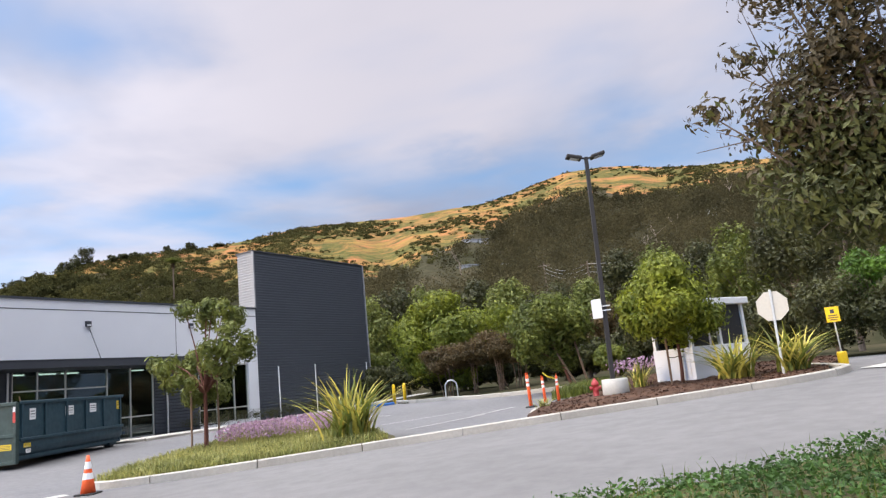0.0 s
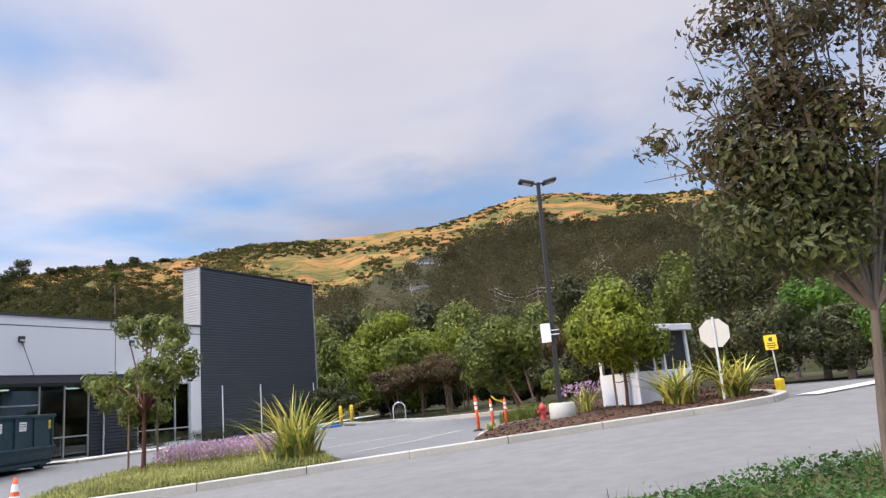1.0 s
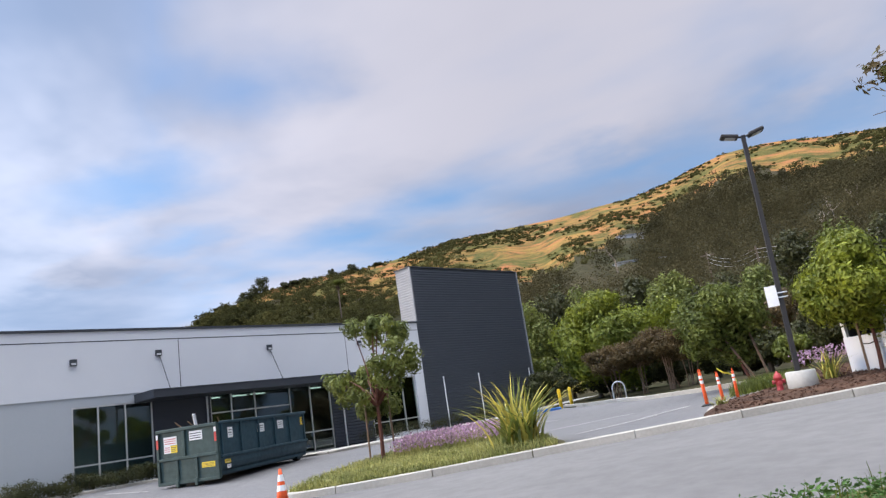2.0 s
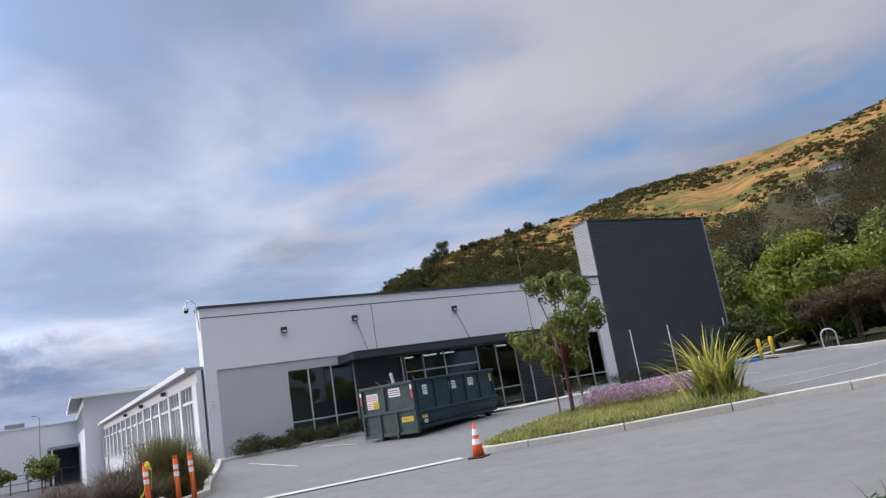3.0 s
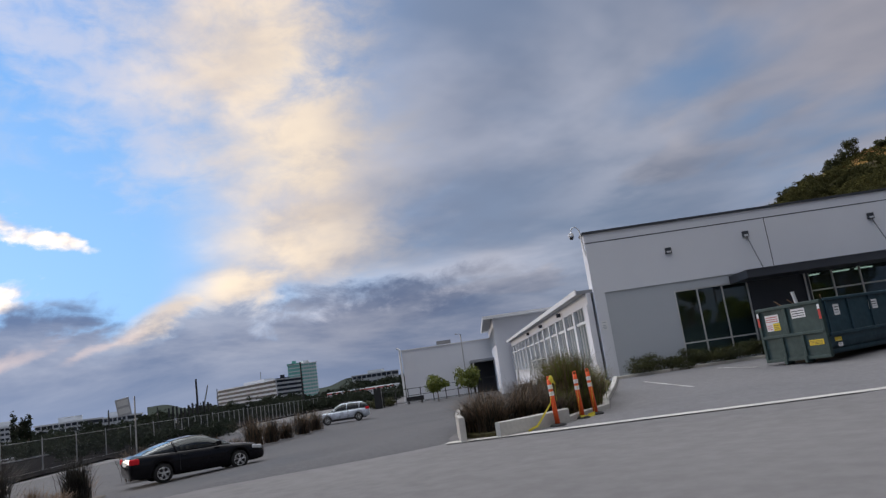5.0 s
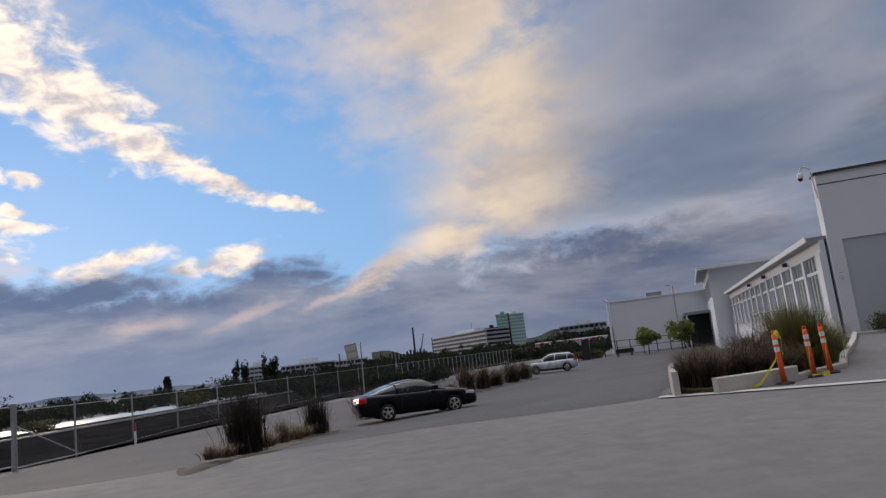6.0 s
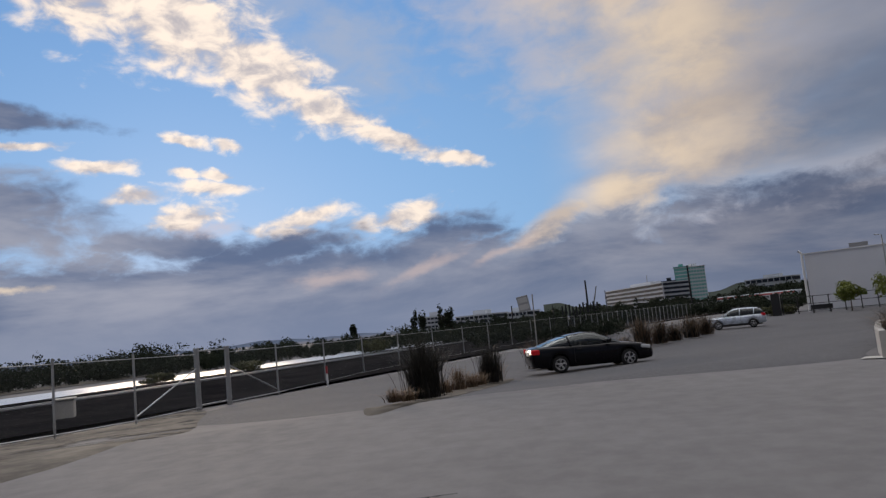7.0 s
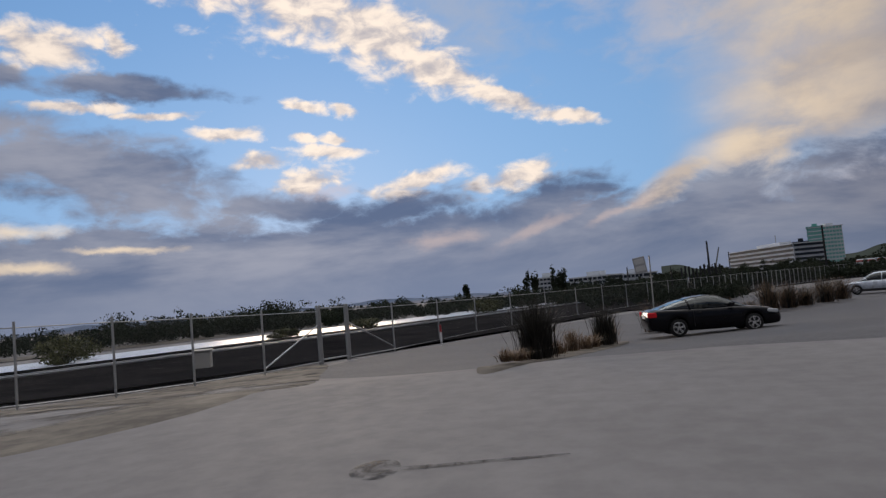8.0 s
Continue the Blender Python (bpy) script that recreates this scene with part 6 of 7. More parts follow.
def woods():
    g = np.random.default_rng(21)
    V1, V2 = [], []
    n = 4200
    az = g.uniform(-48, 40, n)
    f = g.random(n) ** 0.9 * 0.99
    line_ = np.interp(az, [p[0] for p in WOOD_LINE], [p[1] for p in WOOD_LINE]) + g.normal(size=n) * 0.22
    for a, q, lim in zip(az, f, line_):
        x, y, z = (float(v) for v in hill_point(a, q))
        r = math.hypot(x, y)
        hh = g.uniform(7, 15) * (0.7 if a > 14 else 1)
        scrub = math.degrees(math.atan2(z + hh * 0.95 - EYE, r)) > lim
        if any(abs(a - ha) < hw and hq - 0.19 < q < hq + 0.025 for ha, hq, hw in CLEARINGS):
            continue
        if scrub:
            # thickets gather in drifts on the open slope and thicken to the north
            drift = math.sin(x * 0.045 + 1.3 * math.sin(y * 0.02)) + math.sin(y * 0.038 + x * 0.02 + 2.0) + 0.5 * math.sin(x * 0.11 - y * 0.09)
            thin = 0.25 if a < 7 else (-0.1 if a < 13 else -1.0)
            if drift < thin + 0.6 * g.normal():
                continue
            for _ in range(4):
                a2, q2 = a + g.normal() * 0.8, min(0.985, q + g.normal() * 0.02)
                x, y, z = (float(v) for v in hill_point(a2, q2))
                big = g.random() ** 2
                ww = 0.8 + 2.6 * big + (0.9 if a > 11 else 0)
                hh = 0.6 * ww * (0.6 if q2 > 0.93 and a < 12 else 1.4)
                lm = [(x, y, z + hh * 0.4, ww, ww * 1.2, hh * 0.5)] + [(x + g.normal() * ww * 0.7, y + g.normal() * ww * 0.7, z + hh * g.uniform(0.3, 0.7), ww * 0.5, ww * 0.5, hh * 0.25) for _ in range(3)]
                p, u = lump_points(g, lm, 46, 0.2)
                V2.append(leaf_quads(g, p, 0.0022 * r, 0.7, out=u * 2.0)[0])
            continue
        ww, k = hh * g.uniform(0.34, 0.56), 250
        lm = [(x, y, z + hh * 0.58, ww, ww, hh * 0.42)] + [(x + g.normal() * ww * 0.6, y + g.normal() * ww * 0.6, z + hh * g.uniform(0.35, 0.92), ww * 0.48, ww * 0.48, hh * 0.2) for _ in range(5)]
        p, u = lump_points(g, lm, k, 0.2)
        v, _ = leaf_quads(g, p, max(0.35, 0.0024 * r), 0.7, out=u * 2.0)
        (V2 if a > 10 else V1).append(v)
    for V, nm, mt, lb in ((V1, "hill_woods", FOREST, "dark eucalyptus woods on the hillside"), (V2, "hill_scrub", SCRUB, "green scrub and oaks on the hillside")):
        v = np.concatenate(V)
        tagged(new(nm, mesh_of(nm, v, np.arange(len(v)).reshape(-1, 4).tolist(), mt)), lb, "woods", kind="stuff")
    # pale bare trunks standing in the woods
    for k, (a, q, hh) in enumerate(((-16.0, 0.30, 8), (-17.0, 0.31, 9), (-18.6, 0.34, 9), (-23.0, 0.52, 12), (-13.0, 0.36, 7), (-1.0, 0.36, 9))):
        x, y, z = (float(v) for v in hill_point(a, q))
        ob = thing("bare_tree", pose(x, y, z), "pale leafless trunk with forked limbs in the woods", "tree", "bare trunks on the hill")
        bm = bmesh.new()
        fork = Vector((g.normal() * 0.4, 0, hh * 0.55))
        tube(bm, [(0, 0, 0), fork], [0.32, 0.22], 6)
        for _ in range(5):
            e = fork + Vector((g.normal() * 2.0, g.normal(), hh * g.uniform(0.25, 0.6)))
            tube(bm, [fork, fork.lerp(e, 0.5) + Vector((g.normal() * 0.4, 0, 0)), e], [0.18, 0.12, 0.05], 5)
        part("trunk", bm, PALE_BARK, ob)


woods()


def ridge_trees():
    for k, (a, q, hh, ww) in enumerate(((28.0, 0.97, 15, 4.6), (28.7, 0.965, 11, 4.5), (29.4, 0.96, 9, 4.5), (24.6, 0.975, 5, 4), (25.5, 0.975, 5, 4), (18.6, 0.985, 4, 4), (32.4, 0.94, 7, 4.5), (20.7, 0.985, 7, 4.0), (22.4, 0.985, 6, 2.2), (26.2, 0.97, 6, 3.4), (31.2, 0.95, 6, 3.6), (34.2, 0.92, 7, 4.5), (29.6, 0.95, 7, 4.0), (33.0, 0.93, 6, 4))):
        x, y, z = (float(v) for v in hill_point(a, q))
        g = np.random.default_rng(200 + k)
        tree("ridge_tree", (x, y, z - 0.5), (0, 0, hh * 0.5), (ww * 1.25, ww * 1.25, hh * 0.5), "dark tree standing on the ridge", LEAF_DARK, leaf=0.9, n=2200, trunk=0.35, seed=210 + k, lumps=14, small=0.34, group="trees on the ridge")
    x, y, z = (float(v) for v in hill_point(22.0, 0.42))
    top = EYE + math.hypot(x, y) * math.tan(radians(11.3))
    ob = thing("fan_palm", pose(x, y, z), "tall fan palm with a shaggy skirt", "palm")
    h = top - z
    part("trunk", tubed([(0, 0, 0), (0.15, 0, h * 0.5), (0, 0, h)], [0.42, 0.34, 0.3], 8), BARK, ob)
    g = np.random.default_rng(5)
    bs = np.tile([[0, 0, h - 0.3]], (260, 1)) + g.normal(size=(260, 3)) * 0.25
    V, F = blades(g, bs, 2.6, 0.5, seg=4, flare=g.uniform(0.2, 2.4, 260))
    part("fronds", mesh_of("fronds", V, F.tolist(), LEAF_YOUNG), None, ob)
    bs = np.tile([[0, 0, h - 1.2]], (160, 1)) + g.normal(size=(160, 3)) * np.array([0.3, 0.3, 0.8])
    v, f = leaf_quads(g, bs, 1.3, 0.4)
    part("dry_skirt", mesh_of("dry_skirt", v, f.tolist(), GRASS_TAN), None, ob)


ridge_trees()


def hill_houses():
    for k, (a, e, q, w, h, d) in enumerate(((-2.4, 11.0, 0.56, 14, 4.5, 8), (-0.2, 10.6, 0.55, 9, 3.5, 7), (-1.7, 8.8, 0.40, 9, 5, 7), (-4.6, 8.7, 0.42, 3, 5, 3), (0.8, 7.6, 0.33, 6, 3.5, 5), (2.6, 7.9, 0.34, 5, 3, 5), (-21.5, 10.8, 0.42, 3, 3, 3))):
        x, y, z = (float(v) for v in hill_point(a, q))
        zc = EYE + math.hypot(x, y) * math.tan(radians(e))
        ob = thing("hillside_house", pose(x, y, 0, 0, 0, a + 15), "pale house among trees on the hillside", "house", "houses on the hill")
        part("wall", boxed((-w / 2, -d / 2, z - 3), (w / 2, d / 2, zc + h / 2)), WALL_WHITE, ob)
        part("roof", boxed((-w / 2 - 0.5, -d / 2 - 0.5, zc + h / 2), (w / 2 + 0.5, d / 2 + 0.5, zc + h / 2 + 0.5)), GREY_SIDING, ob)
        for i in range(max(1, int(w / 3))):
            xx = -w / 2 + 1.0 + i * 3
            part("window", boxed((xx, -d / 2 - 0.06, zc - 0.4), (xx + 1.3, -d / 2, zc + 0.9)), DARK_TRIM, ob)
    poles = []
    for a, r, te in ((-7.9, 140, 8.9), (-11.4, 120, 8.6), (-27, 110, 8.8)):
        x, y = polar(a, r)
        top = EYE + r * math.tan(radians(te))
        ob = thing("utility_pole", pose(x, y, 0), "wooden utility pole with a crossarm", "pole", "utility poles")
        part("shaft", tubed([(0, 0, 0), (0, 0, top)], [0.22, 0.15], 8), BARK, ob)
        part("crossarm", boxed((-1.2, -0.08, top - 0.7), (1.2, 0.08, top - 0.5)), BARK, ob)
        poles.append((x, y, top))
    for (xa, ya, za), (xb, yb, zb) in zip(poles, poles[1:]):
        for o in (-0.45, -1.1, -1.9):
            w = tagged(new("power_line"), "thin dark overhead power line", "cable", "overhead cables")
            pts = [Vector((xa, ya, za + o)).lerp(Vector((xb, yb, zb + o)), t) - Vector((0, 0, 4 * t * (1 - t) * 1.2)) for t in np.linspace(0, 1, 9)]
            part("cable", tubed(pts, 0.035, 4), GALV, w)


hill_houses()


# ---- cars ----
def loft(stations, ring):
    """A body lofted through rings of points."""
    bm = bmesh.new()
    rows = [[bm.verts.new(v) for v in ring(*s)] for s in stations]
    for a, b in zip(rows, rows[1:]):
        for k in range(len(a)):
            j = (k + 1) % len(a)
            bm.faces.new((a[k], a[j], b[j], b[k]))
    bm.faces.new(rows[0])
    bm.faces.new(rows[-1][::-1])
    return bm


def wheel(parent, x, y, r, out):
    w = part("wheel", lathe([(r * 0.62, -0.10), (r * 0.93, -0.10), (r, -0.07), (r, 0.07), (r * 0.93, 0.10), (r * 0.62, 0.10)], 28, m=pose(x, y, r, 90, 0, 0)), RUBBER, parent, flat=False)
    yo = y + out * 0.10
    bm = bmesh.new()
    for k in range(5):
        a = 2 * math.pi * k / 5 + 0.3
        for da in (-0.16, 0.16):
            tube(bm, [(x + 0.05 * math.cos(a), yo, r + 0.05 * math.sin(a)), (x + r * 0.62 * math.cos(a + da), yo + out * 0.012, r + r * 0.62 * math.sin(a + da))], [0.017, 0.015], 5)
    part("spokes", bm, RIM, w)
    part("rim", lathe([(r * 0.60, -0.012), (r * 0.66, -0.012), (r * 0.66, 0.012), (r * 0.60, 0.012), (r * 0.60, -0.012)], 28, m=pose(x, yo + out * 0.008, r, 90, 0, 0), caps=False), RIM, w, flat=False)
    part("hub", lathe([(0.07, -0.012), (0.06, 0.012)], 14, m=pose(x, yo + out * 0.008, r, 90, 0, 0)), RIM, w)


def car(name, m, label, paint, body, cabin, wheels, r, wide, lamps, roof_mat=None, cladding=None, roof_rail=False):
    """A car, x forwards. body: (x, underside, shoulder, half width); cabin: (x, half width at the belt, top, half width at the top)."""
    ob = thing(name, m, label, "car")
    cut = [(wx, r * 1.13) for wx in wheels]

    def ring(x, lo, hi, hw):
        for wx, wr in cut:
            if abs(x - wx) < wr:
                lo = max(lo, r + math.sqrt(wr * wr - (x - wx) ** 2))
        lo = min(lo, hi - 0.14)
        half = [(hw * 0.90, lo), (hw, lo + 0.06), (hw, lo + (hi - lo) * 0.55), (hw * 0.975, hi - 0.07), (hw * 0.90, hi - 0.015), (hw * 0.6, hi + 0.012)]
        return [(x, y, z) for y, z in half] + [(x, -y, z) for y, z in half[::-1]]

    xs = np.linspace(body[0][0], body[-1][0], 90)
    cols = np.array(body)
    st = [(x, *[float(np.interp(x, cols[:, 0], cols[:, i])) for i in (1, 2, 3)]) for x in xs]
    part("body", loft(st, ring), paint, ob, flat=False)
    under = boxed((body[0][0] + 0.35, -wide * 0.72, 0.22), (body[-1][0] - 0.35, wide * 0.72, 0.62))
    part("underbody", under, BLACK, ob)
    belt = lambda x: float(np.interp(x, cols[:, 0], cols[:, 2])) - 0.03
    cc = np.array(cabin)
    cx = np.linspace(cabin[0][0], cabin[-1][0], 40)

    def cring(x, wb, top, wt, grow=0.0):
        b = belt(x)
        top = max(top, b + 0.012)
        half = [(wb + grow, b), (wb * 0.55 + wt * 0.45 + grow, b + (top - b) * 0.5), (wt + grow, top - 0.05 * (top - b)), (wt * 0.82, top + grow)]
        return [(x, y, z) for y, z in half] + [(x, -y, z) for y, z in half[::-1]]

    cs = [(x, *[float(np.interp(x, cc[:, 0], cc[:, i])) for i in (1, 2, 3)]) for x in cx]
    gl = part("glasshouse", loft(cs, cring), CAR_GLASS, ob, flat=False)
    # roof skin and pillars over the glass
    bm = bmesh.new()
    rows = []
    for x, wb, top, wt in cs:
        if top > belt(x) + 0.02:
            rows.append([bm.verts.new((x, y, z)) for y, z in ((wt * 1.02, top - 0.055), (wt * 0.98, top - 0.005), (wt * 0.6, top + 0.016), (-wt * 0.6, top + 0.016), (-wt * 0.98, top - 0.005), (-wt * 1.02, top - 0.055))])
    tops = [c for c in cs if c[2] > belt(c[0]) + 0.02]
    peak = max(c[2] for c in tops)
    for (a, ca), (b, cb) in zip(zip(rows, tops), list(zip(rows, tops))[1:]):
        solid = min(ca[2], cb[2]) > peak - 0.10
        for k in range(5):
            if solid or k in (0, 4):
                bm.faces.new((a[k], a[k + 1], b[k + 1], b[k]))
    for s in (-1, 1):
        for px_ in lamps["pillars"]:
            c = [float(np.interp(px_, cc[:, 0], cc[:, i])) for i in (1, 2, 3)]
            tube(bm, [(px_, s * (c[0] + 0.008), belt(px_)), (px_ - 0.04, s * (c[0] * 0.55 + c[2] * 0.45 + 0.008), (belt(px_) + c[1]) / 2), (px_ - 0.08, s * (c[2] + 0.008), c[1] - 0.03)], 0.032, 6)
    part("roof", bm, roof_mat or paint, ob, flat=False)
    for wx in wheels:
        for s in (-1, 1):
            wheel(ob, wx, s * (wide - 0.13), r, s)
    for s in (-1, 1):
        hx, hz = lamps["head"]
        part("headlight", boxed((-0.24, -0.10, -0.065), (0.15, 0.11, 0.07), 0.04, pose(hx - 0.02, s * wide * 0.82, hz, 0, 8, -s * 14), 2), LENS, ob)
        tx, tz, th = lamps["tail"]
        part("tail_light", boxed((-0.11, -0.16, -th), (0.20, 0.09, th), 0.03, pose(tx, s * wide * 0.86, tz, 0, 0, s * 8), 2), TAIL_RED, ob)
        mx, mz = lamps["mirror"]
        part("side_mirror", boxed((mx - 0.09, s * (wide + 0.02) - 0.1, mz), (mx + 0.09, s * (wide + 0.02) + 0.1, mz + 0.14), 0.03, seg=2), paint if roof_mat is None else BLACK, ob)
        for hx2 in lamps["handles"]:
            part("door_handle", boxed((hx2 - 0.1, s * wide - 0.02, lamps["belt"] - 0.16), (hx2 + 0.1, s * wide + 0.025, lamps["belt"] - 0.13), 0.01), paint, ob)
        if cladding:
            part("sill_cladding", boxed((wheels[0] + r * 1.1, s * wide - 0.06, 0.22), (wheels[1] - r * 1.1, s * wide + 0.012, 0.42), 0.02), BLACK, ob)
        if roof_rail:
            part("roof_rail", tubed([(-1.35, s * 0.55, peak + 0.02), (-1.25, s * 0.56, peak + 0.08), (0.1, s * 0.56, peak + 0.08), (0.25, s * 0.55, peak + 0.01)], 0.022, 6), BLACK, ob)
        part("seam", boxed((lamps["door"] - 0.006, s * wide - 0.02, 0.35), (lamps["door"] + 0.006, s * wide + 0.003, lamps["belt"] - 0.05)), BLACK, ob)
    part("number_plate", boxed((body[0][0] - 0.012, -0.26, 0.72), (body[0][0] + 0.03, 0.26, 0.86)), LABEL_WHITE, ob)
    for s, dx in ((0.38, 0), (-0.38, 0)):
        part("seat", boxed((-0.35, s - 0.24, 0.55), (-0.12, s + 0.24, 1.12), 0.06, seg=2), GALV, gl)
    return ob


def cars():
    x, y = -27.9, 4.45
    heading = 96.0
    body = [(-2.40, 0.42, 0.78, 0.70), (-2.34, 0.30, 0.98, 0.80), (-2.1, 0.24, 1.03, 0.87), (-1.4, 0.20, 1.01, 0.905), (0.0, 0.19, 0.97, 0.91), (0.85, 0.19, 0.955, 0.905), (1.5, 0.20, 0.90, 0.89), (2.05, 0.22, 0.80, 0.84), (2.32, 0.25, 0.68, 0.74), (2.42, 0.32, 0.58, 0.58)]
    cabin = [(-2.0, 0.70, 1.03, 0.60), (-1.35, 0.80, 1.25, 0.60), (-0.75, 0.82, 1.385, 0.60), (-0.15, 0.83, 1.43, 0.61), (0.25, 0.83, 1.38, 0.60), (0.70, 0.82, 1.18, 0.62), (1.15, 0.78, 0.96, 0.68)]
    car("black_coupe", pose(x, y, float(lie(x, y)) + 0.015, 0, 0, heading), "black two-door coupe with silver alloy wheels", CAR_BLACK, body, cabin, (-1.32, 1.37), 0.325, 0.905,
        dict(head=(2.12, 0.68), tail=(-2.28, 0.86, 0.09), mirror=(0.62, 0.98), handles=(-0.55,), belt=0.98, pillars=(-0.85,), door=-0.75))
    az = 69.65
    x, y = polar(az, 64.4)
    heading = math.degrees(math.atan2(-math.sin(radians(az)), -math.cos(radians(az)))) 
    body = [(-2.40, 0.45, 0.95, 0.74), (-2.32, 0.36, 1.06, 0.84), (-1.6, 0.30, 1.08, 0.91), (0, 0.29, 1.05, 0.92), (0.9, 0.29, 1.03, 0.915), (1.6, 0.30, 0.99, 0.90), (2.1, 0.32, 0.90, 0.84), (2.34, 0.36, 0.78, 0.74), (2.42, 0.42, 0.68, 0.6)]
    cabin = [(-2.38, 0.76, 1.06, 0.62), (-2.12, 0.80, 1.45, 0.64), (-1.75, 0.82, 1.61, 0.64), (-0.8, 0.83, 1.665, 0.64), (0.0, 0.83, 1.64, 0.63), (0.35, 0.83, 1.54, 0.63), (0.85, 0.82, 1.24, 0.65), (1.25, 0.78, 1.02, 0.7)]
    car("silver_wagon", pose(x, y, float(lie(x, y)) + 0.015, 0, 0, heading), "silver-blue crossover wagon with dark cladding and roof rails", CAR_SILVER, body, cabin, (-1.36, 1.38), 0.355, 0.915,
        dict(head=(2.12, 0.84), tail=(-2.24, 1.02, 0.10), mirror=(0.72, 1.08), handles=(-0.85, 0.1), belt=1.07, pillars=(-1.45, -0.35), door=-0.42), cladding=True, roof_rail=True)


cars()


# ---- chain-link fence and gate ----
FENCE_A = [(-15.3, -18.0), (-17.15, -16.15), (-19.2, -14.5), (-21.9, -13.45), (-25.1, -12.4), (-29.4, -11.78)]
FENCE_B = [(-31.3, -11.15), (-35.1, -10.0), (-40.6, -8.75), (-47.0, -7.5), (-52.0, -5.6), (-57.3, -3.3), (-62.5, -0.9), (-67.6, 1.5), (-72.6, 4.0), (-77.6, 6.5), (-82.5, 9.2), (-87.3, 12.0), (-92, 15), (-96.6, 18), (-101, 21), (-105.6, 24), (-110, 27), (-114.4, 30),
           (-118.6, 33), (-122.8, 36), (-127, 39.5), (-131, 43), (-135, 47), (-138.5, 51), (-142, 55), (-144, 61)]


def link_mat():
    m = bpy.data.materials.new("chain_link")
    m.use_nodes = True
    n = Nodes(m.node_tree)
    b = n.put("BsdfPrincipled", {"Base Color": (0.22, 0.22, 0.22, 1), "Roughness": 0.6, "Metallic": 0.3})
    s = n.put("MixShader", {0: 0.09, 1: n.put("BsdfTransparent").outputs[0], 2: b.outputs[0]})
    n.t.links.new(s.outputs[0], n.put("OutputMaterial").inputs[0])
    return m


LINK = link_mat()


def fence(pts, name, label, high=2.35, dense=False):
    ob = thing(name, Matrix(), label, "fence")
    for x, y in pts:
        g = at(x, y, -0.1)
        part("post", tubed([g, g + Vector((0, 0, high + 0.28))], 0.042, 6), GALV, ob)
    for (xa, ya), (xb, yb) in zip(pts, pts[1:]):
        a, b = at(xa, ya), at(xb, yb)
        for z, rr in ((0.12, 0.03), (high, 0.016)):
            part("rail", tubed([a + Vector((0, 0, z)), b + Vector((0, 0, z))], rr, 5), GALV, ob)
        me = mesh_of("mesh_panel", [a + Vector((0, 0, 0.1)), b + Vector((0, 0, 0.1)), b + Vector((0, 0, high)), a + Vector((0, 0, high))], [(0, 1, 2, 3)], LINK)
        part("mesh_panel", me, None, ob)
    return ob


fn = fence(FENCE_A, "chain_link_fence", "grey chain-link fence with steel posts before the railway")
part("brace", tubed([at(-25.1, -12.4, 0.25), at(-29.3, -11.8, 1.75)], 0.03, 6), GALV, fn)
fb = fence(FENCE_B, "chain_link_fence", "grey chain-link fence with steel posts along the lot")
part("brace", tubed([at(-31.4, -11.12, 1.75), at(-35.0, -10.05, 0.3)], 0.03, 6), GALV, fb)
# extra pickets farther along, where posts stand closer
for i in range(11, len(FENCE_B) - 1):
    for t in (0.33, 0.67):
        q = np.array(FENCE_B[i]) * (1 - t) + np.array(FENCE_B[i + 1]) * t
        g = at(q[0], q[1], -0.1)
        part("post", tubed([g, g + Vector((0, 0, 2.5))], 0.045, 5), GALV, fb)


def gate():
    ob = thing("pipe_gate", Matrix(), "steel pipe gate frame in the fence", "gate")
    A, B = at(-29.5, -11.77), at(-31.2, -11.18)
    for p in (A, A + Vector((0.16, -0.06, 0)), B, B + Vector((-0.16, 0.06, 0))):
        part("gate_post", tubed([p + Vector((0, 0, -0.1)), p + Vector((0, 0, 2.62))], 0.055, 6), GALV, ob)
    for z in (0.2, 1.25, 2.5):
        part("gate_rail", tubed([A + Vector((0, 0, z)), B + Vector((0, 0, z))], 0.035, 6), GALV, ob)


gate()


